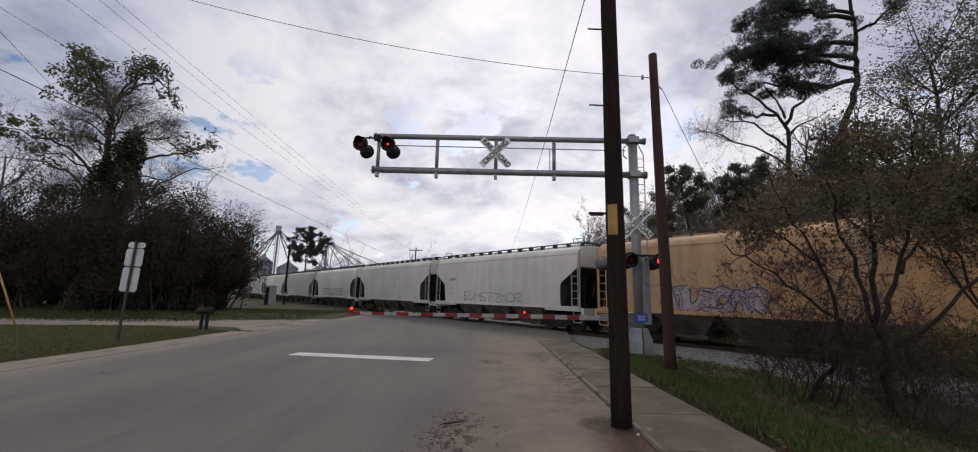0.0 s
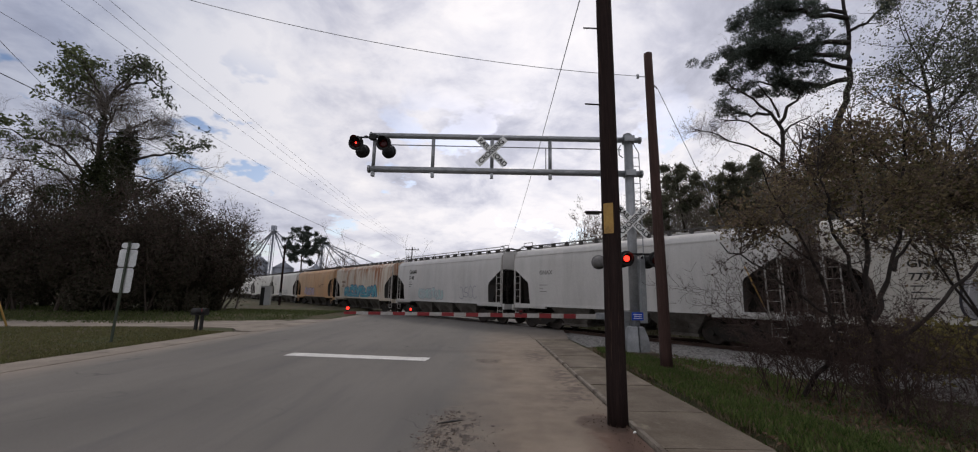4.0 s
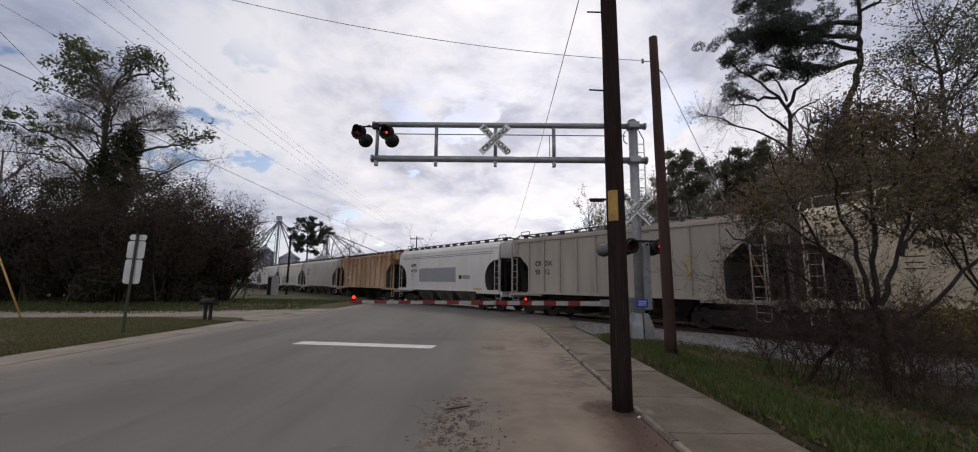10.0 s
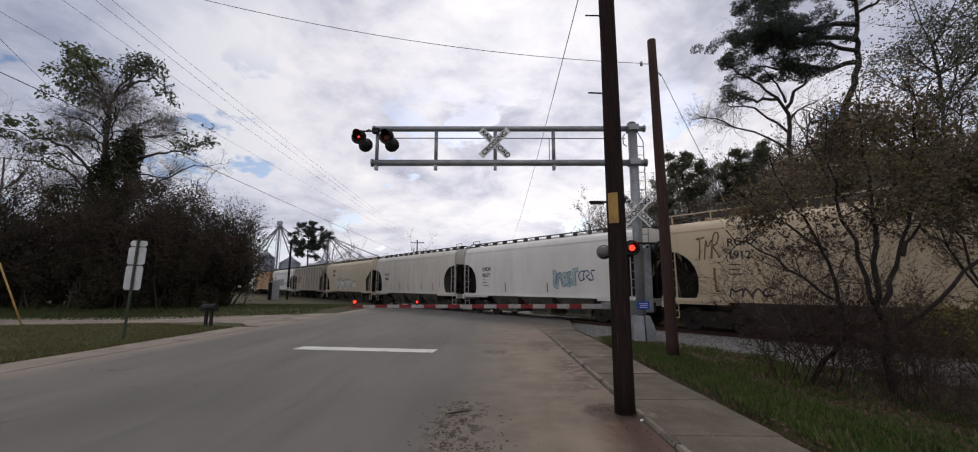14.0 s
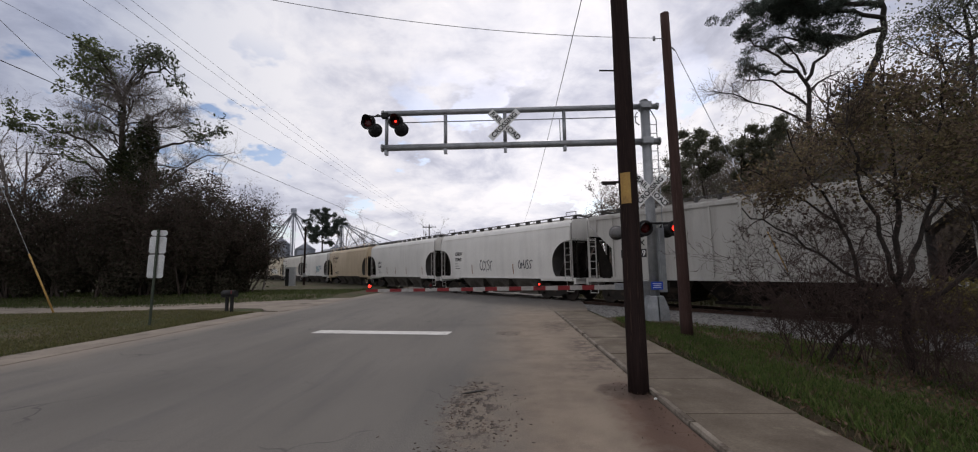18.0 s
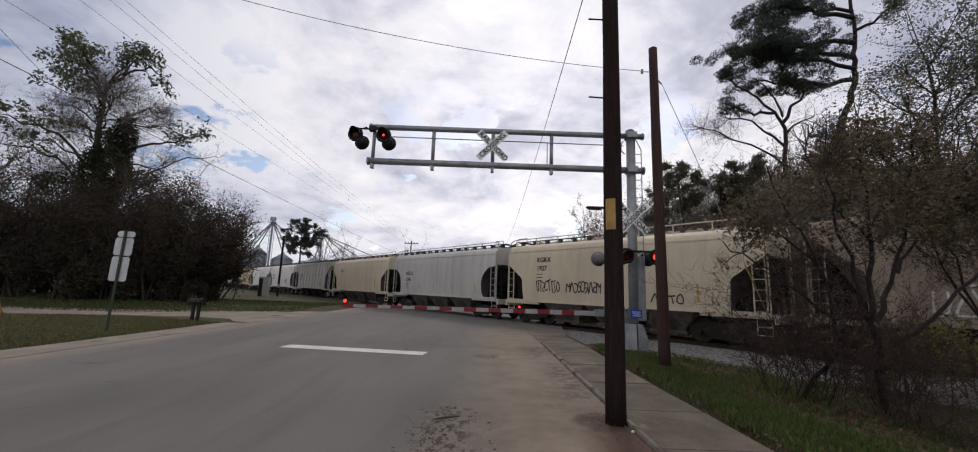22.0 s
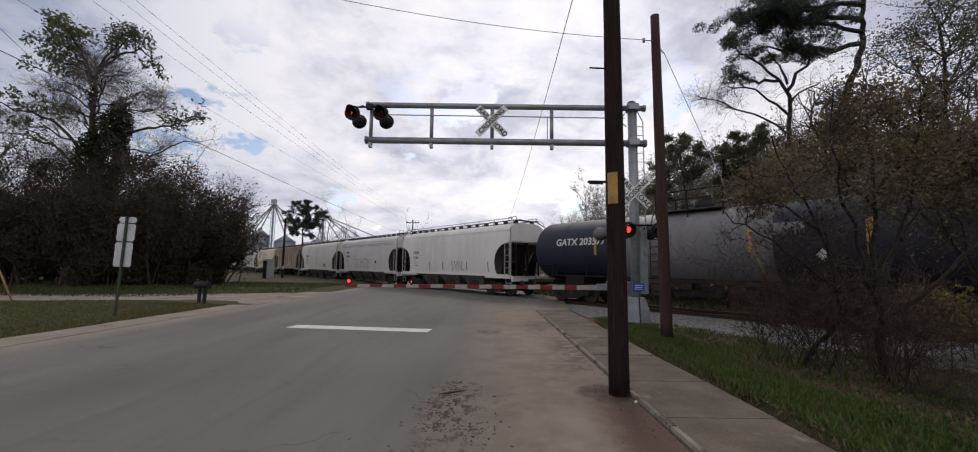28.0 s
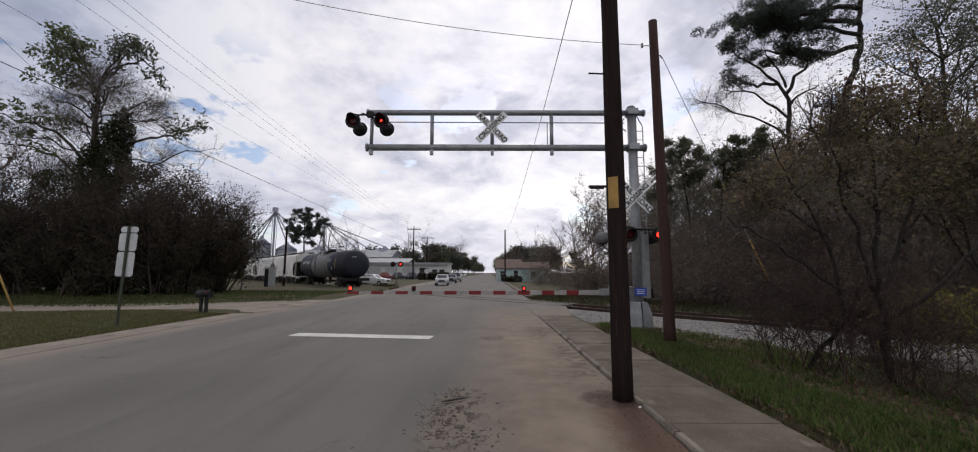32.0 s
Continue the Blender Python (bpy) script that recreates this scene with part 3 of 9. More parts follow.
def make_track():
    tr = thing("railway_track", pose(0, 0, 0), "single railway track on grey ballast", "railway track", kind="structure")
    bm = bmesh.new()
    prof = [(-2.6, -0.30), (-1.75, -0.15), (-1.3, -0.12), (1.3, -0.12), (1.75, -0.15), (3.0, -0.26), (4.3, -0.36)]
    n = 240
    rows = []
    for i in range(n + 1):
        s = -40 + 300 * i / n
        rows.append([bm.verts.new(on_track(s, o, z + 0.03 * noise.noise((s, o * 2, 1)))) for o, z in prof])
    for a, b in zip(rows, rows[1:]):
        for k in range(len(prof) - 1):
            bm.faces.new((a[k], b[k], b[k + 1], a[k + 1]))
    part("ballast_bed", bm, BALLAST, tr)
    rng = np.random.default_rng(12)
    verts, faces = [], []
    for _ in range(9000):
        s_, o_ = rng.uniform(-4, 27), rng.uniform(1.2, 4.2)
        if on_track(s_, o_).x < 3.2:
            continue
        z_ = float(np.interp(o_, [q[0] for q in prof], [q[1] for q in prof])) + 0.01
        c_, r_ = on_track(s_, o_, z_), rng.uniform(0.02, 0.045)
        b_ = len(verts)
        for k in range(4):
            a_ = k * math.tau / 4 + rng.uniform(-0.5, 0.5)
            verts.append((c_.x + r_ * math.cos(a_), c_.y + r_ * math.sin(a_), c_.z - 0.01 + rng.uniform(0, 0.02)))
        verts.append((c_.x + rng.normal() * 0.008, c_.y + rng.normal() * 0.008, c_.z + r_ * rng.uniform(0.5, 1.0)))
        faces += [(b_, b_ + 1, b_ + 4), (b_ + 1, b_ + 2, b_ + 4), (b_ + 2, b_ + 3, b_ + 4), (b_ + 3, b_, b_ + 4)]
    st = new("ballast_stone", raw_mesh("ballast_stone", verts, faces, BALLAST_STONE))
    st.parent = tr
    tagged(st, "loose grey ballast stones", kind="stuff")
    # rails with head, web and foot
    prof = [(-0.07, -0.16), (0.07, -0.16), (0.07, -0.145), (0.012, -0.12), (0.012, -0.03), (0.036, -0.022), (0.036, 0.01), (0.025, 0.018), (-0.025, 0.018), (-0.036, 0.01), (-0.036, -0.022), (-0.012, -0.03), (-0.012, -0.12), (-0.07, -0.145)]
    for o in (-0.755, 0.755):
        bm = bmesh.new()
        loft(bm, [[on_track(s, o + x, z) for x, z in prof] for s in (-40, 260)], smooth=False)
        part("rail", bm, RAIL_STEEL, tr)
    bm = bmesh.new()
    box(bm, (0, 0, 0), (0.22, 2.6, 0.18))
    tie = mesh_of("tie", bm, TIE_WOOD)
    q = Euler((0, 0, math.atan2(TD.y, TD.x)))
    random.seed(8)
    for i in range(110):
        s = -14 + i * 0.52
        if -9.9 < on_track(s).x < 2.6:
            continue
        o = part("tie", tie, TIE_WOOD, tr)
        o.matrix_local = Matrix.LocRotScale(on_track(s, random.uniform(-0.05, 0.05), -0.22), q, None)
    # crossing surface: planks beside and between the rails
    bm0 = bmesh.new()
    box(bm0, (0, 0, 0), (2.4, 0.30, 0.10))
    plank = mesh_of("crossing_plank", bm0, ASPHALT)
    for s in np.arange(30.3, 44, 2.42):
        for o in (-1.0, -0.5, -0.17, 0.17, 0.5, 1.0):
            p = part("crossing_plank", plank, ASPHALT, tr)
            p.matrix_local = Matrix.LocRotScale(on_track(s, o, -0.043), q, None)


make_track()

# ---------- crossing signal, gate, poles, signs ----------
FLASH_A, FLASH_B = [], []  # reflectors that show when one or the other side is on


def flasher(parent, loc, side, hood=True, face=-1, r=0.255, glow=0.10, mat=None):
    """A round lamp unit facing -y (face -1) or +y: dish, background disc, hood and a two-sided reflector that turns."""
    bm = bmesh.new()
    f = face
    rings = [circle((0, -f * 0.20, 0), 0.06, "y", 24), circle((0, -f * 0.17, 0), 0.14, "y", 24), circle((0, -f * 0.06, 0), 0.19, "y", 24), circle((0, -f * 0.015, 0), 0.19, "y", 24), circle((0, -f * 0.012, 0), r, "y", 24), circle((0, f * 0.004, 0), r, "y", 24), circle((0, f * 0.004, 0), 0.16, "y", 24), circle((0, -f * 0.03, 0), 0.155, "y", 24)]
    loft(bm, rings)
    lamp = part("flashing_lamp", bm, mat or BLACK, parent, m=pose(*loc))
    if hood:
        bm = bmesh.new()
        n = 15
        for k in range(n):
            a0, a1 = [math.radians(-35 + 250 * (k + j) / n) for j in (0, 1)]
            pts = []
            for rr in (0.165, 0.172):
                for a in (a0, a1):
                    ln = 0.30 * max(0.15, (math.sin(a) + 0.75) / 1.75)
                    pts.append([Vector((rr * math.cos(a), f * 0.004, rr * math.sin(a))), Vector((rr * math.cos(a), f * ln, rr * math.sin(a)))])
            for i, j in ((0, 1), (2, 3)):
                bm.faces.new([bm.verts.new(p) for p in (pts[i][0], pts[j][0], pts[j][1], pts[i][1])])
            bm.faces.new([bm.verts.new(p) for p in (pts[0][1], pts[1][1], pts[3][1], pts[2][1])])
        part("hood", bm, BLACK, lamp)
    if side:
        refl = reflector(lamp, 0.15, f, glow)
        (FLASH_A if side == "A" else FLASH_B).append(refl)
    return lamp


def reflector(parent, r, f, glow=None):
    """A disc that glows on one face and is dark glass on the other; it turns on its upright axis to flash."""
    bm = bmesh.new()
    loft(bm, [circle((0, -0.012, 0), glow or r * 0.7, "y", 20), circle((0, -0.008, 0), r, "y", 20), circle((0, 0.008, 0), r, "y", 20), circle((0, 0.010, 0), r * 0.5, "y", 20)])
    ob = part("reflector", bm, LENS_DARK, parent, "red lens, bright on one face")
    ob.data.materials.append(LENS_LIT)
    for p in ob.data.polygons:
        if len(p.vertices) > 4 and p.normal.y < -0.5:
            p.material_index = 1
    return ob


SIGN_INK = surf("matt_black_ink", (0.008, 0.008, 0.009), (0.012, 0.012, 0.012), 0.95, scale=5, bump=0.0, spec=0.1)


def crossbuck(parent, c, txt=(("RAIL", "ROAD"), "CROSSING")):
    for ang, label in ((-45, 0), (45, 1)):
        bm = bmesh.new()
        L, W = 1.34, 0.24
        box(bm, (0, 0, 0), (L, 0.012, W))
        m = Matrix.Translation(c) @ Matrix.Translation((0, -0.012 if label else 0.004, 0)) @ Matrix.Rotation(radians(-ang), 4, "Y")
        b = part("crossbuck_blade", bm, SIGN_WHITE, parent, m=m)
        face = Matrix.Translation((0, -0.009, 0)) @ Matrix.Rotation(math.pi / 2, 4, "X")
        if label:
            words("lettering", "CROSSING", 0.235, SIGN_INK, b, face, 0.002)
        else:
            for w, x in (("RAIL", -0.37), ("ROAD", 0.37)):
                words("lettering", w, 0.235, SIGN_INK, b, Matrix.Translation((x, 0, 0)) @ face, 0.002)


def make_signal():
    s = thing("crossing_signal", pose(4.83, 13.19, 0), "galvanised cantilever railway crossing signal with flashing lamps", "crossing signal")
    X = 4.83
    bm = bmesh.new()
    rod(bm, (0, 0, -0.1), (0, 0, 7.33), 0.152, 0.135, seg=20)
    rod(bm, (0, 0, 7.33), (0, 0, 7.37), 0.148, 0.10, seg=20)
    part("mast", bm, GALV, s)
    for k, z, r in (("upper_arm", 7.13, 0.095), ("lower_arm", 5.91, 0.11)):
        bm = bmesh.new()
        rod(bm, (-4.12 - X, -0.02, z), (0.42, -0.02, z), r, seg=14)
        for e in (-4.12 - X, 0.42):
            rod(bm, (e - 0.03, -0.02, z), (e + 0.03, -0.02, z), r + 0.025, seg=14)
        part(k, bm, GALV, s)
        bm = bmesh.new()
        rod(bm, (0, 0, z - 0.11), (0, 0, z + 0.11), 0.195, seg=18)
        box(bm, (0, -0.12, z), (0.34, 0.24, 0.20))
        part("arm_clamp", bm, GALV, s)
    for x in (-3.98, -1.94, 0.1, 2.11):
        bm = bmesh.new()
        rod(bm, (x - X, -0.02, 5.91), (x - X, -0.02, 7.13), 0.062, seg=10)
        box(bm, (x - X, -0.02, 5.74), (0.10, 0.16, 0.16))
        part("arm_post", bm, GALV, s)
    bm = bmesh.new()
    rod(bm, (-3.95 - X, -0.12, 6.76), (4.55 - X, -0.12, 6.74), 0.018, seg=6)
    rod(bm, (1.95 - X, -0.12, 6.75), (1.95 - X, -0.12, 5.95), 0.016, seg=6)
    pipe(bm, [(4.55 - X, -0.12, 6.9), (4.48 - X, -0.12, 6.8), (4.48 - X, -0.12, 6.55), (4.6 - X, -0.12, 6.45)], 0.02, 6)
    part("hand_line", bm, GALV, s)
    # ladder behind the mast
    bm = bmesh.new()
    for x in (0.24, 0.46):
        rod(bm, (x, 0.22, 0.9), (x, 0.22, 6.75), 0.018, seg=6)
        pipe(bm, [(x, 0.22, 6.75), (0.2, 0.12, 7.15)], 0.018, 6)
    for i in range(19):
        rod(bm, (0.24, 0.22, 1.0 + i * 0.31), (0.46, 0.22, 1.0 + i * 0.31), 0.014, seg=5)
    part("ladder", bm, GALV, s)
    # flared base casing: two leaves and plinth
    for sx in (-1, 1):
        bm = bmesh.new()
        loft(bm, [[Vector((sx * a, y, z)) for a, y in ((0.02, -0.30 * k), (w, -0.22 * k), (w, 0.22 * k), (0.02, 0.30 * k))] for z, w, k in ((-0.05, 0.37, 1.1), (0.05, 0.36, 1.1), (0.42, 0.34, 1.0), (0.78, 0.22, 0.85), (0.80, 0.2, 0.8))], smooth=False)
        part("base_casing", bm, GALV, s)
    bm = bmesh.new()
    box(bm, (0, 0, -0.05), (1.0, 0.9, 0.16))
    part("plinth", bm, CONCRETE, s)
    bm = bmesh.new()
    box(bm, (0.32, 0.12, 1.95), (0.26, 0.06, 2.1))
    rod(bm, (0.18, -0.18, 1.4), (0.18, -0.18, 3.1), 0.022, seg=6)
    part("cable_trunk", bm, GALV, s)
    bm = bmesh.new()
    box(bm, (0.0, -0.24, 1.13), (0.37, 0.012, 0.25))
    part("blue_plate", bm, BLUE_PLATE, s, "small blue emergency notice plate")
    bm = bmesh.new()
    for i, w in enumerate((0.28, 0.24, 0.26)):
        box(bm, (0, -0.249, 1.19 - i * 0.06), (w, 0.004, 0.018))
    part("notice_print", bm, SIGN_WHITE, s)
    crossbuck(s, (0.08 - X, -0.16, 6.57))
    crossbuck(s, (-0.06, -0.30, 4.20))
    bm = bmesh.new()
    box(bm, (0.08 - X, -0.07, 6.57), (0.08, 0.12, 0.5))
    part("crossbuck_bracket", bm, GALV, s)
    bm = bmesh.new()
    box(bm, (0.0, -0.22, 4.20), (0.26, 0.14, 0.12))
    part("crossbuck_bracket", bm, GALV, s)
    # lamps on the mast
    bm = bmesh.new()
    rod(bm, (-0.32, -0.3, 3.12), (0.63, -0.3, 3.12), 0.03, seg=8)
    rod(bm, (0.2, 0, 3.12), (0.2, -0.3, 3.12), 0.04, seg=8)
    part("lamp_arm", bm, BLACK, s)
    flasher(s, (-0.32, -0.36, 2.96), "B")
    flasher(s, (0.63, -0.36, 2.94), "A")
    flasher(s, (-0.24, 0.34, 2.96), "", face=1)
    flasher(s, (0.63, 0.34, 2.94), "", face=1)
    # lamp turned to the side road, on its bracket
    bm = bmesh.new()
    pipe(bm, [(-0.2, 0, 3.0), (-0.75, -0.1, 3.05), (-1.12, -0.2, 3.0)], 0.025, 6)
    part("lamp_arm", bm, GALV, s)
    lp = flasher(s, (-1.2, -0.25, 2.83), "", hood=True, r=0.235, mat=surf("weathered_lamp_dish", (0.10, 0.10, 0.10), (0.16, 0.155, 0.15), 0.6, scale=6, bump=0.1, c=(0.04, 0.04, 0.04), c_lo=0.5, c_hi=0.6))
    lp.rotation_euler = (0, 0, radians(168))
    # lamps at the arm's end
    bm = bmesh.new()
    rod(bm, (-4.55 - X, -0.15, 7.0), (-3.5 - X, -0.15, 7.0), 0.03, seg=8)
    box(bm, (-4.02 - X, -0.12, 7.02), (0.22, 0.2, 0.16))
    pipe(bm, [(-4.5 - X, -0.1, 6.95), (-4.3 - X, 0, 7.12), (-4.12 - X, 0, 7.02)], 0.02, 6)
    part("lamp_arm", bm, BLACK, s)
    for x, side in ((-4.52, "B"), (-3.58, "A")):
        flasher(s, (x - X, -0.35, 6.72), side, glow=0.035)
        flasher(s, (x - X + 0.02, 0.35, 6.68), "", face=1)
    # gate machine and arm
    g = thing("crossing_gate", pose(4.2, 13.80, 0), "lowered red and white striped crossing gate with lamps", "crossing gate")
    bm = bmesh.new()
    box(bm, (0.45, 0.05, 0.62), (0.40, 0.36, 1.2))
    box(bm, (0.45, 0.05, 1.24), (0.46, 0.42, 0.05))
    part("gate_machine", bm, GALV, g)
    bm = bmesh.new()
    box(bm, (-0.1, 0, 1.08), (0.75, 0.10, 0.22))
    box(bm, (0.0, -0.06, 1.14), (0.34, 0.04, 0.30))
    part("arm_bracket", bm, GALV, g)
    bm = bmesh.new()
    box(bm, (0.95, 0.0, 1.05), (0.5, 0.12, 0.10))
    box(bm, (1.2, 0.0, 1.05), (0.22, 0.30, 0.30))
    part("counterweight", bm, DARK_STEEL, g)
    x0, x1 = -4.81 - 4.2, -0.42
    stripe = 0.413
    i, x = 0, x0
    while x < x1 - 0.01:
        xe = min(x1, x + stripe) if (x < 3.0 - 4.2) else x1
        k = lambda q: 0.045 + 0.035 * (q - x0) / (x1 - x0)
        bm = bmesh.new()
        loft(bm, [[Vector((q, y, 1.06 + z * k(q) - 0.02 * (1 - (q - x0) / (x1 - x0)))) for y, z in ((-0.022, -1), (0.022, -1), (0.022, 1), (-0.022, 1))] for q in (x, xe)], smooth=False)
        part("arm_stripe", bm, RED_SHEET if i % 2 == 0 else GATE_WHITE, g, "red stripe" if i % 2 == 0 else "white stripe")
        x = xe
        i += 1
    for x, side in ((-4.70, ""), (-2.56, "B"), (1.18, "A")):
        bm = bmesh.new()
        rod(bm, (0, 0, -0.10), (0, 0, -0.055), 0.05, seg=10)
        box(bm, (0, 0.045, 0.0), (0.14, 0.03, 0.15))
        lamp = part("gate_lamp", bm, BLACK, g, m=pose(x - 4.2, 0, 1.19))
        if side:
            (FLASH_A if side == "A" else FLASH_B).append(reflector(lamp, 0.05, -1))
        else:
            bm = bmesh.new()
            loft(bm, [circle((0, -0.02, 0), 0.025, "y", 14), circle((0, -0.01, 0), 0.05, "y", 14), circle((0, 0.02, 0), 0.05, "y", 14)])
            part("lens", bm, LENS_LIT, lamp, "steadily lit red lens")


make_signal()


def flash_rows(phase):
    """Turns of a reflector: half a turn on every half period."""
    T = FLASH_T
    rows, ang = [], 0.0
    k = math.floor((0 / T + FLASH_P) * 2)
    on = (k % 2 == 0) == (phase == "A")
    ang = 0.0 if on else 180.0
    rows.append((0.0, ang))
    k += 1
    while True:
        t = (k / 2 - FLASH_P) * T
        if t > 31.9:
            break
        if t > 0.1:
            for j, f in enumerate((0, 1 / 3, 2 / 3, 1)):
                rows.append((round(t * 30) / 30 + (j - 1.5) / 30, ang + 180 * f))
            ang += 180
        k += 1
    rows.append((32.0, ang))
    return [(t, pose(0, 0, 0, 0, 0, a)) for t, a in rows]


FLASH_T, FLASH_P = 1.104, 0.125


def flash():
    for obs_, ph in ((FLASH_A, "A"), (FLASH_B, "B")):
        walk(obs_[0], flash_rows(ph))
        ad = obs_[0].animation_data
        for o in obs_[1:]:
            o.rotation_mode = "QUATERNION"
            o.animation_data_create()
            o.animation_data.action = ad.action
            o.animation_data.action_slot = ad.action_slot


def wooden_pole(x, y, z0, z1, r0, r1, label, lean=(0, 0), mat=None):
    p = thing("utility_pole", pose(x, y, 0), label, "utility pole")
    bm = bmesh.new()
    n, rings = 14, []
    random.seed(int(x * 10 + y))
    for i in range(n + 1):
        u = i / n
        r = r0 + (r1 - r0) * u
        rings.append([Vector((lean[0] * u + (r + 0.006 * noise.noise((k * 1.3, i, x))) * math.cos(k * math.tau / 18), lean[1] * u + (r + 0.006 * noise.noise((k * 1.3, i, x))) * math.sin(k * math.tau / 18), z0 + (z1 - z0) * u)) for k in range(18)])
    loft(bm, rings)
    part("pole_shaft", bm, mat or WOOD_POLE, p)
    return p


def make_near_pole():
    p = wooden_pole(1.83, 5.72, -0.2, 11.0, 0.140, 0.105, "dark creosoted wooden utility pole beside the kerb")
    bm = bmesh.new()
    n = 7
    a0 = radians(205)
    rows = []
    for k in range(n + 1):
        a = a0 + radians(62) * k / n
        rows.append([Vector((0.139 * math.cos(a), 0.139 * math.sin(a), z)) for z in (2.63, 3.08)])
    for a, b in zip(rows, rows[1:]):
        bm.faces.new([bm.verts.new(v) for v in (a[0], b[0], b[1], a[1])])
    part("marker_plate", bm, YELLOW, p, "faded yellow marker plate")
    bm = bmesh.new()
    box(bm, (-0.25, 0.03, 2.97), (0.26, 0.09, 0.018))
    box(bm, (-0.28, -0.03, 2.93), (0.20, 0.03, 0.018))
    part("step_bracket", bm, DARK_STEEL, p)
    for z in (4.68, 6.0):
        bm = bmesh.new()
        rod(bm, (-0.10, 0, z), (-0.34, 0.02, z + 0.02), 0.012, seg=6)
        part("pole_step", bm, DARK_STEEL, p)
    p2 = wooden_pole(4.60, 10.47, -0.2, 8.68, 0.150, 0.115, "weathered red-brown wooden utility pole in the grass", (-0.06, 0), POLE_RED)
    bm = bmesh.new()
    rod(bm, (-0.13, -0.05, 7.93), (-0.42, -0.05, 7.93), 0.012, seg=6)
    rod(bm, (-0.40, -0.05, 7.88), (-0.40, -0.05, 7.99), 0.035, seg=10)
    part("insulator", bm, GALV, p2)
    bm = bmesh.new()
    rod(bm, (0.08, 0, 7.7), (0.17, 0.03, 7.62), 0.02, seg=6)
    part("guy_hook", bm, GALV, p2)
    p3 = wooden_pole(-13.5, 8.5, -0.2, 11.6, 0.16, 0.11, "tall wooden utility pole on the grass verge")
    bm = bmesh.new()
    box(bm, (0, 0, 11.0), (2.2, 0.1, 0.12))
    part("crossarm", bm, WOOD_POLE, p3)


make_near_pole()


def wire(a, b, sag, r=0.012, name="overhead_wire", label="thin dark overhead wire", mat=None):
    a, b = Vector(a), Vector(b)
    pts = [a.lerp(b, i / 24) - Vector((0, 0, sag * 4 * (i / 24) * (1 - i / 24))) for i in range(25)]
    cu = bpy.data.curves.new(name, "CURVE")
    cu.dimensions, cu.bevel_depth, cu.bevel_resolution = "3D", r, 1
    sp = cu.splines.new("POLY")
    sp.points.add(len(pts) - 1)
    for q, p in zip(sp.points, pts):
        q.co = (*p, 1)
    cu.materials.append(mat or BLACK)
    return tagged(new(name, cu), label, "wire", "overhead wires")


def make_wires():
    F = (-16.9, 90)
    for dx, z0, z1, s in ((-0.9, 9.6, 11.4, 0.1), (-0.1, 10.7, 11.6, 0.35), (0.55, 11.05, 11.65, 0.6), (0.9, 11.2, 11.7, 0.55)):
        wire((-13.5 + dx, 8.5, z0 + 0.05), (F[0] + dx, F[1], z1), s, 0.006)
    wire((-13.4, 8.5, 7.5), (F[0], F[1], 8.0), 0.3, 0.012)
    wire((-13.4, 8.4, 9.15), (-29, 27, 13.3), 0.1, 0.009)
    wire((4.2, 10.42, 7.95), (-13.4, 8.5, 10.5), 0.72, 0.008, mat=GALV)
    wire((1.83, 5.80, 8.0), (3.2, 80, 10.1), 1.5, 0.011, mat=GALV)
    wire((4.77, 10.5, 7.65), (8.9, 11.9, -0.2), 0.0, 0.009, "guy_wire", "steel guy wire from pole to ground", GALV)
    a, b = Vector((4.77, 10.5, 7.65)), Vector((8.9, 11.9, -0.2))
    g = thing("guy_guard", pose(0, 0, 0), "yellow plastic guard on a guy wire", "guy guard")
    bm = bmesh.new()
    rod(bm, a.lerp(b, 0.635), a.lerp(b, 0.78), 0.018, seg=8)
    part("guard_tube", bm, YELLOW, g)
    g = thing("guy_guard", pose(0, 0, 0), "faded yellow guard on a guy wire in the verge", "guy guard")
    a, b = Vector((-22.4, 17.8, 3.2)), Vector((-20.83, 17.95, 0.0))
    bm = bmesh.new()
    rod(bm, a.lerp(b, 0.15), b, 0.035, seg=8)
    part("guard_tube", bm, YELLOW, g)
    wire((-24.5, 17.6, 7.5), (-20.83, 17.95, 0.0), 0.0, 0.009, "guy_wire", "steel guy wire down to the verge", GALV)


make_wires()


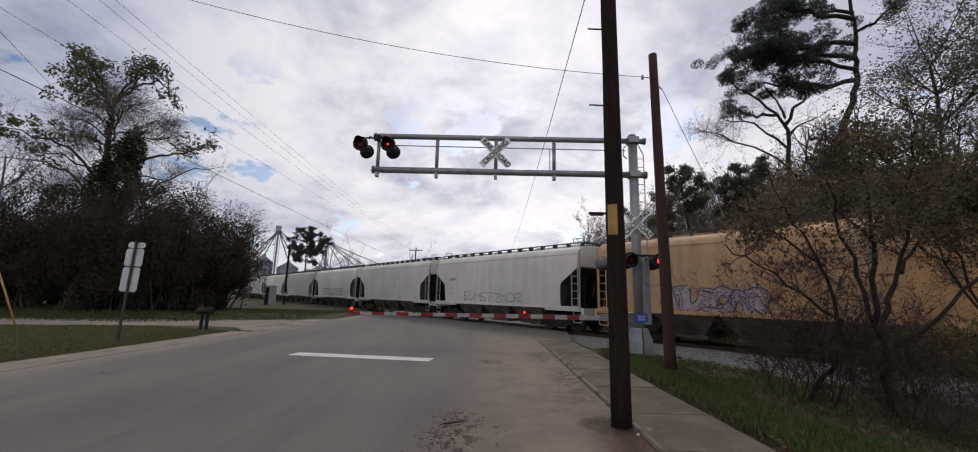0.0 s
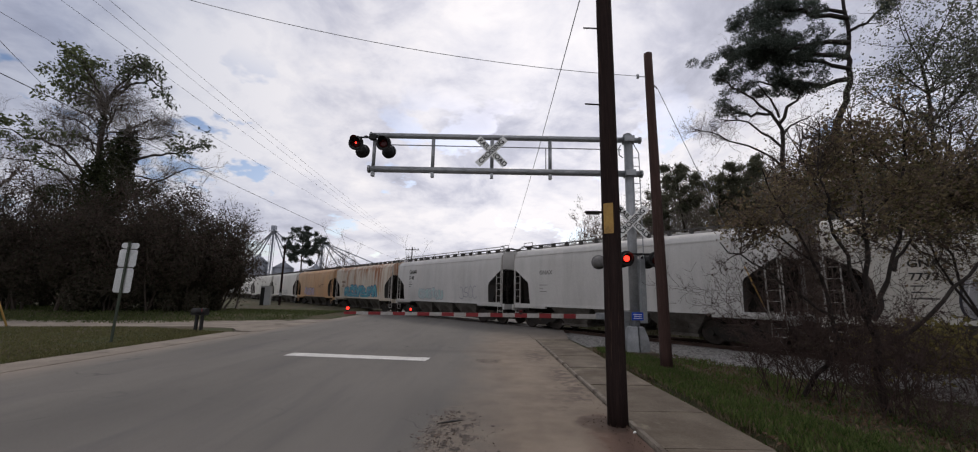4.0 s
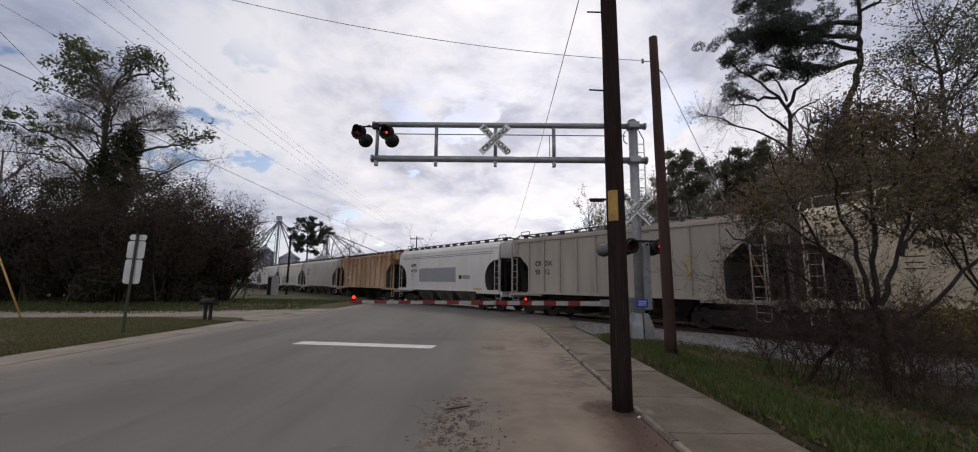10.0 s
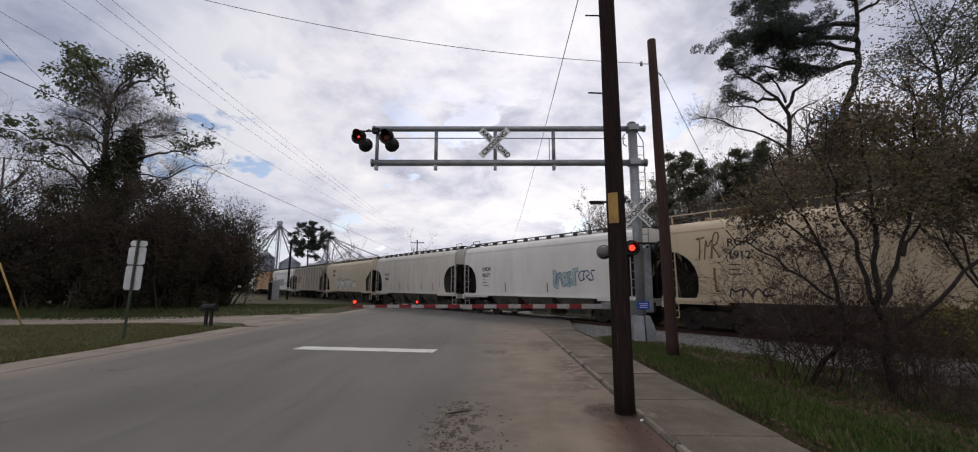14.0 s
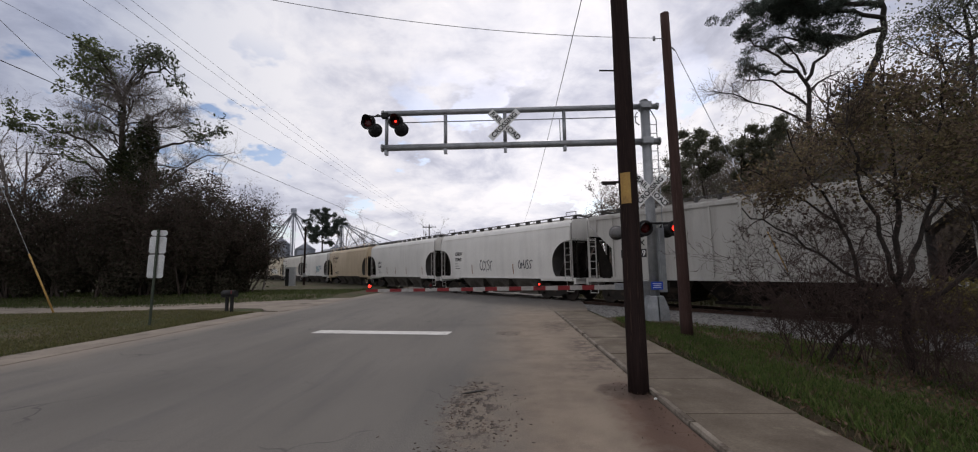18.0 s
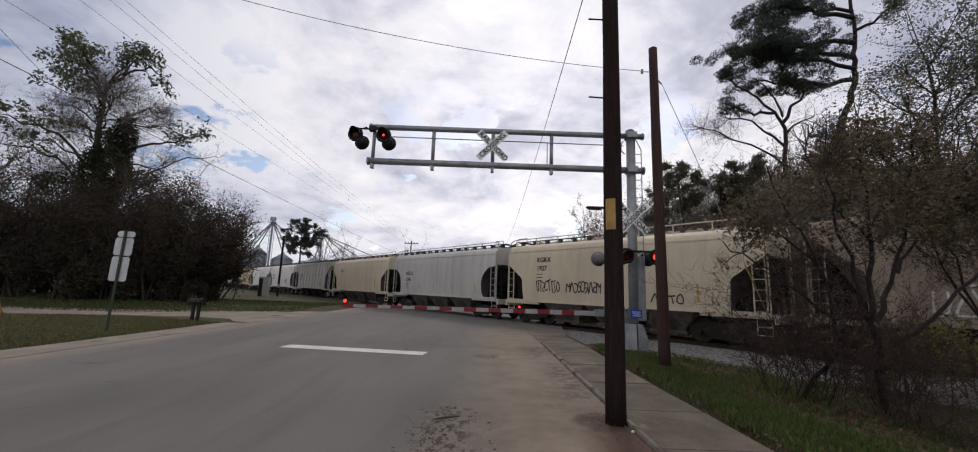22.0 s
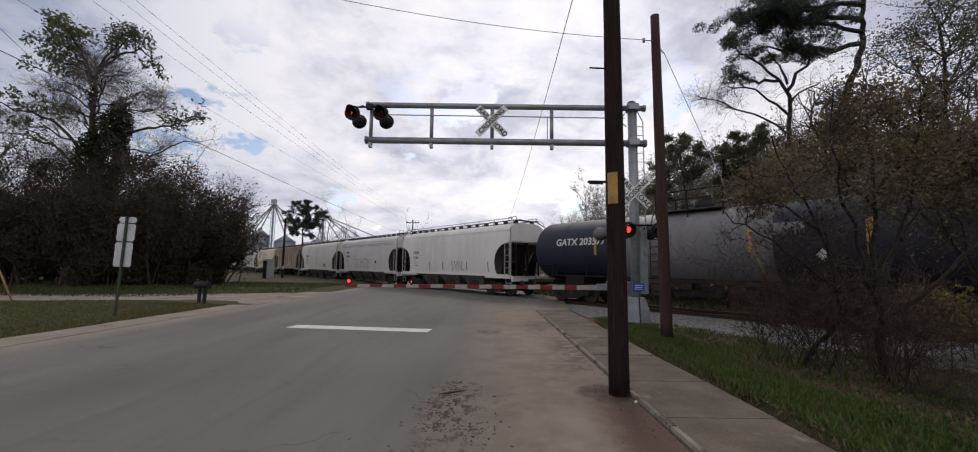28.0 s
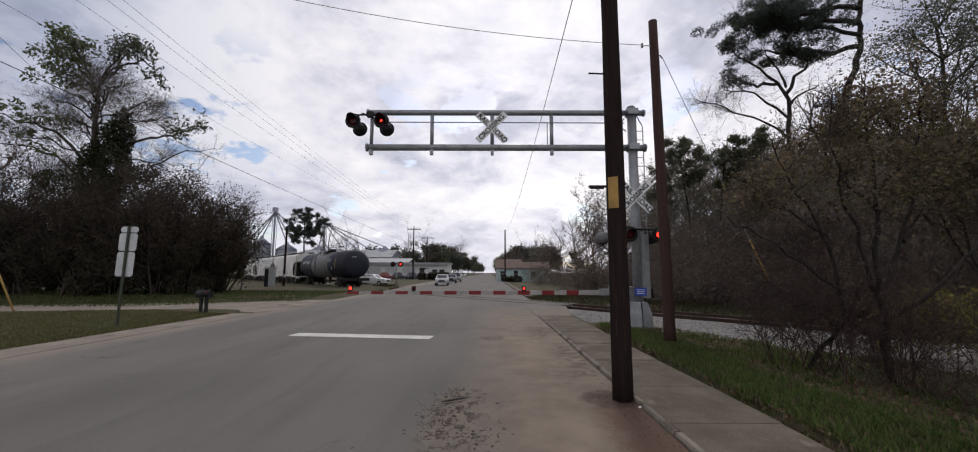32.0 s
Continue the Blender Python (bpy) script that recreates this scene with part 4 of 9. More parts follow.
def make_sign():
    s = thing("road_sign", pose(-12.0, 13.26, 0.0, 0, 1.2, 0), "back of three stacked road signs on a green post", "road sign")
    bm = bmesh.new()
    loft(bm, [[Vector((x, y, z)) for x, y in ((-0.045, 0.0), (-0.03, -0.035), (0.03, -0.035), (0.045, 0.0), (0.02, 0.01), (-0.02, 0.01))] for z in (-0.2, 3.25)], smooth=False)
    part("post", bm, GREEN_POST, s)
    for z0, z1, w, x in ((3.03, 3.22, 0.58, 0.02), (2.42, 3.0, 0.60, 0.0), (1.58, 2.38, 0.58, -0.01)):
        bm = bmesh.new()
        box(bm, (x, 0.02, (z0 + z1) / 2), (w, 0.006, z1 - z0))
        bmesh.ops.bevel(bm, geom=[e for e in bm.edges if abs((e.verts[0].co - e.verts[1].co).normalized().y) > 0.9], offset=0.04, segments=3, affect="EDGES")
        part("sign_panel", bm, SIGN_BACK, s, "plain aluminium sign back")
    for z in (2.55, 2.9, 1.7, 2.2, 3.12):
        bm = bmesh.new()
        rod(bm, (0, -0.04, z), (0, 0.02, z), 0.014, seg=6)
        part("bolt", bm, GALV, s)


make_sign()


def make_mailbox():
    m = thing("mailbox", pose(-12.45, 17.82, 0, 0, 0, -8), "black rural mailbox on two dark posts", "mailbox")
    for x in (-0.12, 0.14):
        bm = bmesh.new()
        box(bm, (x, 0, 0.30), (0.10, 0.10, 0.7))
        part("post", bm, BLACK, m)
    bm = bmesh.new()
    box(bm, (0, 0, 0.64), (0.62, 0.30, 0.03))
    part("shelf", bm, BLACK, m)
    bm = bmesh.new()
    ring = [(-0.13, 0.66), (0.13, 0.66), (0.13, 0.80)] + [(0.13 * math.cos(a), 0.80 + 0.13 * math.sin(a)) for a in np.linspace(0.3, math.pi - 0.3, 8)] + [(-0.13, 0.80)]
    loft(bm, [[Vector((x, y, z)) for y, z in ring] for x in (-0.33, 0.33)])
    part("box_body", bm, BLACK, m)
    bm = bmesh.new()
    box(bm, (0.2, -0.14, 0.86), (0.03, 0.01, 0.16))
    part("flag", bm, RED_SHEET, m)


make_mailbox()
CAB = surf("cabinet_paint", (0.42, 0.43, 0.43), (0.35, 0.36, 0.36), 0.5, metal=0.3, scale=2, fine=30, bump=0.05)


def make_far_signal():
    c = thing("signal_cabinet", pose(-24.3, 45.0, 0, 0, 0, 15), "grey metal signal cabinet beside the track", "signal cabinet")
    bm = bmesh.new()
    box(bm, (0, 0, 1.1), (0.95, 0.8, 2.2))
    box(bm, (0, 0, 2.24), (1.05, 0.9, 0.08))
    part("cabinet_body", bm, CAB, c)
    bm = bmesh.new()
    box(bm, (-0.27, -0.41, 1.12), (0.38, 0.02, 1.95))
    part("cabinet_door", bm, BLACK, c, "dark open cabinet door")
    bm = bmesh.new()
    box(bm, (0, 0, 0.03), (1.5, 1.1, 0.12))
    part("plinth", bm, CONCRETE, c)
    p = wooden_pole(-23.5, 46.5, -0.3, 7.1, 0.13, 0.10, "slim wooden pole by the signal cabinet")
    bm = bmesh.new()
    box(bm, (0.1, -0.14, 1.35), (0.24, 0.10, 0.4))
    part("meter_box", bm, CAB, p)


make_far_signal()
MOVE_LIST = [flash]

# ---------- plants ----------


def leaf_mat(name, a, b, trans=0.3):
    mt, N, L, p = nodes_of(name)
    ge = N.new("ShaderNodeNewGeometry")
    mx = N.new("ShaderNodeMixRGB")
    mx.inputs[1].default_value, mx.inputs[2].default_value = (*a, 1), (*b, 1)
    L.new(ge.outputs["Random Per Island"], mx.inputs[0])
    L.new(mx.outputs[0], p.inputs["Base Color"])
    p.inputs["Roughness"].default_value, p.inputs["Specular IOR Level"].default_value = 0.6, 0.12
    tr = N.new("ShaderNodeBsdfTranslucent")
    L.new(mx.outputs[0], tr.inputs[0])
    ms = N.new("ShaderNodeMixShader")
    ms.inputs[0].default_value = trans
    out = N["Material Output"]
    L.new(p.outputs[0], ms.inputs[1]), L.new(tr.outputs[0], ms.inputs[2]), L.new(ms.outputs[0], out.inputs[0])
    return mt


LEAF_FRESH = leaf_mat("fresh_spring_leaves", (0.075, 0.096, 0.048), (0.145, 0.165, 0.085), 0.4)
LEAF_GREY = leaf_mat("grey_green_leaves", (0.052, 0.066, 0.040), (0.105, 0.120, 0.075), 0.35)
LEAF_DARK = leaf_mat("dark_evergreen_leaves", (0.028, 0.029, 0.019), (0.064, 0.056, 0.038), 0.25)
LEAF_VINE = leaf_mat("dark_vine_leaves", (0.020, 0.026, 0.012), (0.045, 0.050, 0.022), 0.2)
LEAF_BROWN = leaf_mat("withered_brown_leaves", (0.046, 0.033, 0.029), (0.088, 0.062, 0.052), 0.25)
LEAF_OLIVE = leaf_mat("olive_leaves", (0.055, 0.058, 0.024), (0.115, 0.105, 0.045), 0.35)
LEAF_UMBER = leaf_mat("umber_olive_leaves", (0.095, 0.079, 0.046), (0.22, 0.175, 0.10), 0.5)
LEAF_HAZE = leaf_mat("pale_grey_green_leaves", (0.085, 0.098, 0.066), (0.175, 0.185, 0.130), 0.5)
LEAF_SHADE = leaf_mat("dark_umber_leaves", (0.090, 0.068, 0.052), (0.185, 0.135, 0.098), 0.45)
LEAF_YELLOW = leaf_mat("yellow_green_leaves", (0.13, 0.120, 0.040), (0.25, 0.205, 0.070), 0.4)
NEEDLES = leaf_mat("pine_needles", (0.042, 0.056, 0.048), (0.085, 0.100, 0.082), 0.3)
PINE_BARK = surf("dark_pine_bark", (0.034, 0.028, 0.025), (0.021, 0.018, 0.016), 0.95, scale=3, fine=18, bump=0.8, dist=0.02, stretch=(2, 2, 0.5))
GRASS_G = leaf_mat("spring_grass", (0.034, 0.066, 0.016), (0.125, 0.160, 0.050), 0.45)
# grass beyond the track: the train's shade is put into this darker colour
GRASS_S = leaf_mat("shaded_sparse_grass", (0.036, 0.038, 0.017), (0.070, 0.062, 0.032), 0.25)
# darker copy of the green grass, with the thicket's shade in its colour
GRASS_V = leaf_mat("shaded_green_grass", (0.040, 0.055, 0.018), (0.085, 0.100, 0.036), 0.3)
STRAW = leaf_mat("dead_straw", (0.11, 0.085, 0.05), (0.19, 0.15, 0.095), 0.2)
GRASS_D = leaf_mat("short_dull_grass", (0.075, 0.085, 0.030), (0.14, 0.125, 0.060), 0.3)


def tubes(name, segs, material, sides=4):
    """Tapered tubes from rows of (ax, ay, az, bx, by, bz, r0, r1), in one mesh."""
    s = np.asarray(segs, dtype=float)
    a, b = s[:, :3], s[:, 3:6]
    d = b - a
    d /= np.maximum(np.linalg.norm(d, axis=1), 1e-9)[:, None]
    h = np.where(np.abs(d[:, 2:3]) < 0.9, np.array([[0, 0, 1.0]]), np.array([[1.0, 0, 0]]))
    u = np.cross(d, h)
    u /= np.linalg.norm(u, axis=1)[:, None]
    v = np.cross(d, u)
    ang = np.arange(sides) * math.tau / sides
    ring = u[:, None, :] * np.cos(ang)[None, :, None] + v[:, None, :] * np.sin(ang)[None, :, None]
    verts = np.concatenate([a[:, None] + ring * s[:, 6, None, None], b[:, None] + ring * s[:, 7, None, None]], axis=1).reshape(-1, 3)
    k = np.arange(sides)
    f = np.stack([k, (k + 1) % sides, sides + (k + 1) % sides, sides + k], axis=1)
    faces = (f[None] + (np.arange(len(s)) * 2 * sides)[:, None, None]).reshape(-1, 4)
    me = quad_mesh(name, verts, faces, material)
    me.polygons.foreach_set("use_smooth", np.ones(len(faces), dtype=bool))
    return me


def quad_mesh(name, verts, faces, material):
    me = bpy.data.meshes.new(name)
    n, m = len(verts), len(faces)
    me.vertices.add(n)
    me.vertices.foreach_set("co", np.ascontiguousarray(verts, dtype=np.float32).ravel())
    me.loops.add(m * 4)
    me.loops.foreach_set("vertex_index", np.ascontiguousarray(faces, dtype=np.int32).ravel())
    me.polygons.add(m)
    me.polygons.foreach_set("loop_start", np.arange(0, m * 4, 4, dtype=np.int32))
    me.update(calc_edges=True)
    me.materials.append(material)
    return me


def leaves(name, pts, size, material, rng, long=1.8, droop=0.0, dirs=None):
    """Small pointed leaves, one diamond each, at the points given."""
    p = np.asarray(pts, dtype=float)
    n = len(p)
    d = rng.normal(size=(n, 3)) if dirs is None else dirs + rng.normal(size=(n, 3)) * 0.45
    d[:, 2] -= droop
    d /= np.linalg.norm(d, axis=1)[:, None]
    w = np.cross(d, rng.normal(size=(n, 3)))
    w /= np.maximum(np.linalg.norm(w, axis=1), 1e-6)[:, None]
    sz = size * rng.uniform(0.6, 1.35, n)[:, None]
    L, W = d * sz * long / 2, w * sz / 2
    nrm = np.cross(d, w) * sz * 0.12
    verts = np.stack([p - L, p - W * 0.9 + nrm, p + L, p + W * 0.9 + nrm], axis=1).reshape(-1, 3)
    return quad_mesh(name, verts, np.arange(4 * n).reshape(-1, 4), material)


def grow(rng, base, direction, length, radius, levels, kids=(5, 5, 6), spread=0.75, up=0.12, wiggle=0.16, shrink=(0.55, 0.5, 0.45), steps=6, bare=0.35):
    """Branching skeleton: rows for tubes(), and the twig points with their directions and level."""
    segs, tips = [], []

    def go(p, d, ln, r, lv):
        n = max(2, int(steps - lv))
        st = ln / n
        nodes_ = []
        for i in range(n):
            r1 = r * (1 - 0.62 * (i + 1) / n) if lv < levels else r * (1 - 0.8 * (i + 1) / n)
            r0 = r * (1 - 0.62 * i / n) if lv < levels else r * (1 - 0.8 * i / n)
            d = d + rng.normal(size=3) * wiggle + np.array([0, 0, up])
            d = d / np.linalg.norm(d)
            q = p + d * st
            segs.append((*p, *q, max(r0, 0.003), max(r1, 0.002)))
            p = q
            nodes_.append((p.copy(), d.copy(), r1, (i + 1) / n))
            if lv >= levels - 1:
                tips.append((*p, *d, lv))
        if lv < levels:
            for _ in range(kids[min(lv, len(kids) - 1)]):
                u = rng.uniform(bare if lv == 0 else 0.15, 1.0)
                j = min(n - 1, int(u * n))
                q, dq, rq, _f = nodes_[j]
                side = rng.normal(size=3)
                side -= dq * side.dot(dq)
                side /= np.linalg.norm(side)
                nd = dq * (1 - spread * 0.5) + side * spread
                nd /= np.linalg.norm(nd)
                k = shrink[min(lv, len(shrink) - 1)]
                go(q, nd, ln * k * rng.uniform(0.65, 1.25) * (1.15 - 0.4 * u), max(0.004, rq * rng.uniform(0.5, 0.8)), lv + 1)

    go(np.array(base, dtype=float), np.array(direction, dtype=float) / np.linalg.norm(direction), length, radius, 0)
    return segs, np.array(tips)


def near_tips(rng, tips, n, scatter):
    i = rng.integers(0, len(tips), n)
    return tips[i, :3] + rng.normal(size=(n, 3)) * scatter, tips[i, 3:6]


def clump(rng, c, r, n, flat=0.7):
    d = rng.normal(size=(n, 3))
    d /= np.linalg.norm(d, axis=1)[:, None]
    q = d * (rng.uniform(0.15, 1.0, n) ** 0.45)[:, None] * np.array(r if np.ndim(r) else (r, r, r * flat))
    return q + np.array(c)


def plant(name, m, label, category, skeleton, crown, group="", bark=None, sides=4):
    t = thing(name, m, label, category, group)
    if skeleton is not None and len(skeleton):
        part("trunk" if category == "tree" else "branching_stem", tubes("branching_stem", skeleton, bark or BARK, sides), bark or BARK, t)
    for nm, me in crown:
        part(nm, me, me.materials[0], t)
    return t


def limb(rng, pts, r0, r1, jit=0.10, fine=3):
    """Crooked limb through the points given: rows for tubes() and its nodes with directions."""
    p = [Vector(q) for q in pts]
    out = [p[0]]
    for a, b in zip(p, p[1:]):
        for k in range(1, fine + 1):
            q = a.lerp(b, k / fine)
            out.append(q + Vector(rng.normal(size=3)) * jit if k < fine else q)
    n = len(out) - 1
    segs = [(*a, *b, r0 + (r1 - r0) * i / n, r0 + (r1 - r0) * (i + 1) / n) for i, (a, b) in enumerate(zip(out, out[1:]))]
    return segs, [(np.array(b), np.array((b - a).normalized()), (i + 1) / n) for i, (a, b) in enumerate(zip(out, out[1:]))]


def twigs(rng, nodes_, n, ln, frm=0.3, r=0.02, kids=(7, 5), spread=0.8, up=0.05, levels=2, wiggle=0.16):
    segs, tips = [], []
    near = [q for q in nodes_ if q[2] >= frm]
    for _ in range(n):
        p, d, u = near[int(rng.integers(len(near)))]
        side = rng.normal(size=3)
        side /= np.linalg.norm(side)
        s, t = grow(rng, p, d * 0.5 + side * spread, ln * rng.uniform(0.6, 1.2) * (1.2 - 0.4 * u), r, levels, kids, 0.75, up, wiggle, (0.5, 0.5), 6, 0.15)
        segs += s
        tips.append(t)
    return segs, np.concatenate(tips)


def big_vine_tree():
    rng = np.random.default_rng(3)
    thick, thin = [], []

    def stem(pts, r0, r1, jit=0.12):
        s, nd = limb(rng, pts, r0, r1, jit)
        thick.extend(s)
        return nd

    def spray(nd, n, ln, **kw):
        s, t = twigs(rng, nd, n, ln, **kw)
        thin.extend(s)
        return t

    main = stem([(0.2, 0, -0.2), (0, 0, 5), (-0.1, 0.1, 9.6), (-0.4, 0, 13), (-0.6, 0, 16.2)], 0.48, 0.15, 0.10)
    vined = stem([(0.5, 0, -0.2), (1.2, 0.2, 5), (1.6, 0.2, 9.6), (1.8, 0.2, 12), (1.6, 0.1, 14.7)], 0.42, 0.20, 0.06)
    stem([(1.7, 0.1, 13.4), (2.1, 0, 13.9), (2.5, 0, 14.2)], 0.16, 0.12, 0.02)
    # the top forks into an umbrella on one side and a leafy fan on the other
    umbrella = [stem(p, 0.11, 0.02, 0.08) for p in (
        [(-0.6, 0, 16.0), (0.4, 0, 17.8), (1.3, 0.2, 19.3), (1.7, 0.3, 20.1)],
        [(-0.5, 0, 16.4), (1.1, 0.1, 18.2), (2.6, 0.2, 18.8), (3.5, 0.2, 18.1), (3.8, 0.2, 17.0)],
        [(-0.3, -0.2, 16.8), (0.9, -0.6, 17.8), (2.3, -1.0, 19.2), (3.0, -1.0, 19.4)],
        [(-0.5, 0.2, 16.6), (0.3, 0.6, 18.4), (0.2, 0.8, 19.6), (0.6, 1.0, 20.3)])]
    fan = [stem(p, 0.10, 0.02, 0.08) for p in (
        [(-0.6, 0, 15.8), (-1.6, 0, 17.4), (-3.0, 0.2, 18.7), (-4.7, 0.3, 19.3)],
        [(-0.6, 0, 15.4), (-1.6, 0.3, 16.9), (-3.4, 0.6, 17.6), (-4.9, 0.6, 17.8)],
        [(-0.7, 0, 16.2), (-1.3, -0.4, 17.8), (-2.1, -0.6, 19.2), (-2.9, -0.6, 20.0)])]
    left_spray = stem([(-0.1, 0, 9.8), (-2.4, -0.3, 12), (-4.6, -0.5, 13.2), (-7.9, -0.8, 13.9)], 0.14, 0.03)
    right_arm = stem([(1.6, 0.2, 11.5), (4.2, -0.2, 12.1), (6.2, -0.4, 12.2), (7.9, -0.6, 12.7)], 0.13, 0.03, 0.08)
    right_low = stem([(1.2, 0, 8.0), (3.6, 0.2, 9.4), (5.7, 0.3, 10.8), (9.0, 0.2, 11.4)], 0.12, 0.02)
    low_left = stem([(-0.3, 0, 8.0), (-3.0, 0.4, 10.4), (-5.6, 0.5, 11.6), (-9.5, 0.6, 11.9)], 0.12, 0.02)
    # bare fan of pale twigs
    for k, (z0, x1, z1) in enumerate(((12.6, -7.0, 15.0), (13.4, -5.6, 16.0), (14.2, -4.2, 16.6), (15.2, -3.0, 17.6), (14.6, 2.4, 16.2), (13.8, 3.4, 15.4), (12.8, 4.6, 14.3), (11.6, 5.6, 13.4), (10.6, -6.8, 12.6), (9.8, -6.0, 10.8), (10.2, 5.2, 10.6), (12.0, -5.2, 15.0), (13.0, 1.8, 15.8), (9.0, -7.6, 9.8), (14.8, -1.4, 17.8), (11.0, -3.4, 13.6))):
        y1 = rng.uniform(-3, 3)
        nd = stem([(-0.3, 0, z0), (x1 * 0.5, y1 * 0.5, z0 + (z1 - z0) * 0.62), (x1 * 0.85, y1, z1 - 0.4), (x1, y1, z1)], 0.075, 0.015, 0.14)
        spray(nd, 34, 1.9, frm=0.2, r=0.020, kids=(8, 5), wiggle=0.12)
    spray(right_low, 24, 1.5, frm=0.5, r=0.014, kids=(7, 4))
    spray(low_left, 26, 1.8, frm=0.4, r=0.015, kids=(7, 4))
    top_r = np.concatenate([spray(nd, 9, 1.15, frm=0.45, r=0.018, kids=(6, 4), up=-0.03) for nd in umbrella])
    top_l = np.concatenate([spray(nd, 11, 1.5, frm=0.4, r=0.018, kids=(6, 4)) for nd in fan])
    l_sp = spray(left_spray, 15, 1.7, frm=0.4, r=0.016, kids=(6, 4))
    r_sp = spray(right_arm, 16, 1.3, frm=0.5, r=0.014, kids=(6, 4))
    p1, d1 = near_tips(rng, top_l, 1900, 0.24)
    p2, d2 = near_tips(rng, top_r, 1150, 0.16)
    p3, d3 = near_tips(rng, l_sp, 1000, 0.15)
    p4, d4 = near_tips(rng, r_sp, 420, 0.12)
    vine = [clump(rng, (x, y, z), (rx, rx, rz), n) for x, y, z, rx, rz, n in ((0.2, 0, 6.5, 1.5, 2.4, 4000), (-0.1, -0.2, 9.5, 0.95, 2.4, 4000), (1.5, 0, 9.6, 1.1, 2.6, 5000), (1.7, 0, 12.4, 0.95, 2.0, 3400), (0.4, 0, 12.0, 0.5, 1.5, 900), (-2.6, 0, 8.6, 1.6, 1.0, 1400), (3.6, 0, 9.2, 1.2, 0.9, 900), (-0.5, 0, 14.6, 0.3, 1.2, 300))]
    t = plant("hardwood_tree", pose(-30.6, 30.5, 0), "tall leafing tree with vine-wrapped trunk and bare lower limbs", "tree", thick,
              [("crown", leaves("crown", np.concatenate([p1, p3]), 0.15, LEAF_FRESH, rng, 2.3)), ("upper_crown", leaves("upper_crown", np.concatenate([p2, p4]), 0.135, LEAF_GREY, rng, 2.3)), ("vine", leaves("vine", np.concatenate(vine), 0.12, LEAF_VINE, rng, 1.5))])
    part("crown_branching", tubes("crown_branching", thin, GREY_TWIG, 3), GREY_TWIG, t)


big_vine_tree()


def shrub(x, y, rx, ry, h, seed, label, mat=None, n=5200, size=0.13, twig=None, bare=0.5, second=None):
    rng = np.random.default_rng(seed)
    segs, tips = [], []
    for k in range(9):
        a = rng.uniform(0, math.tau)
        d = (math.cos(a) * rx / h * rng.uniform(0.2, 0.95), math.sin(a) * ry / h * rng.uniform(0.2, 0.95), 1)
        s, t = grow(rng, (rng.normal() * 0.3, rng.normal() * 0.3, -0.1), d, h * rng.uniform(0.75, 1.08), 0.05 + 0.008 * h, 2, (9, 6), 0.75, 0.06, 0.14, (0.42, 0.45), 7, 0.15)
        segs += s
        tips.append(t)
    tips = np.concatenate(tips)
    pts, dr = near_tips(rng, tips, n, 0.26)
    low = [clump(rng, (rng.uniform(-rx, rx) * 0.75, rng.uniform(-ry, ry) * 0.75, rng.uniform(0.12, 0.62) * h), (rx * 0.36, ry * 0.36, h * 0.20), int(n * 0.16)) for _ in range(9)]
    allp = np.concatenate([pts, *low])
    allp = allp[allp[:, 2] > 0.05]
    # fewer pale withered leaves low down: shade at the foot put into the mix
    k = rng.uniform(size=len(allp)) < (np.interp(allp[:, 2] / h, [0.15, 0.45, 0.9], [0.12, 0.45, 0.55]) if second else 0)
    crown = [("foliage", leaves("foliage", allp[~k], size, mat or LEAF_DARK, rng))]
    if second:
        crown.append(("withered_foliage", leaves("withered_foliage", allp[k], size, second, rng)))
    return plant("shrub", pose(x, y, 0.0), label, "shrub", segs, crown, "", twig or TWIG, 3)


HEDGE = [(-20.0, 30.5, 2.0, 2.2, 4.9), (-21.2, 29.0, 2.2, 2.4, 6.0), (-23.4, 28.6, 2.8, 2.5, 7.0), (-25.4, 28.2, 2.8, 2.5, 7.4), (-28.4, 27.8, 3.0, 2.5, 7.2), (-31.6, 27.4, 3.0, 2.5, 6.8), (-34.8, 27.2, 3.0, 2.5, 6.4), (-38.4, 27.5, 3.2, 2.6, 6.8), (-42.5, 28.5, 3.4, 2.8, 7.2), (-22.4, 33.6, 2.4, 2.4, 6.6), (-26.0, 33.0, 3.2, 2.4, 8.0), (-35.5, 33.0, 3.2, 2.4, 7.2)]
for i, (x, y, rx, ry, h) in enumerate(HEDGE):
    o = shrub(x, y, rx, ry, h, 40 + i, "dense dark evergreen shrub tangled with brown twigs", LEAF_DARK, 17000, 0.075, None, 0.5, LEAF_BROWN)
    tagged(o, group="thicket beside the road")


WOOD_PALE = surf("pale_grey_twig_bark", (0.18, 0.155, 0.138), (0.115, 0.097, 0.086), 0.9, scale=3, fine=20, bump=0.2)
WOOD_TWIG = surf("shaded_twig_bark", (0.155, 0.124, 0.108), (0.095, 0.076, 0.066), 0.9, scale=3, fine=20, bump=0.2)
LEAF_GREEN = leaf_mat("dull_green_wood_leaves", (0.075, 0.082, 0.055), (0.145, 0.146, 0.098), 0.45)
LEAF_WOOD = leaf_mat("grey_green_wood_leaves", (0.110, 0.102, 0.082), (0.20, 0.178, 0.140), 0.45)
LEAF_DULL = leaf_mat("dull_umber_leaves", (0.090, 0.074, 0.060), (0.175, 0.140, 0.110), 0.45)


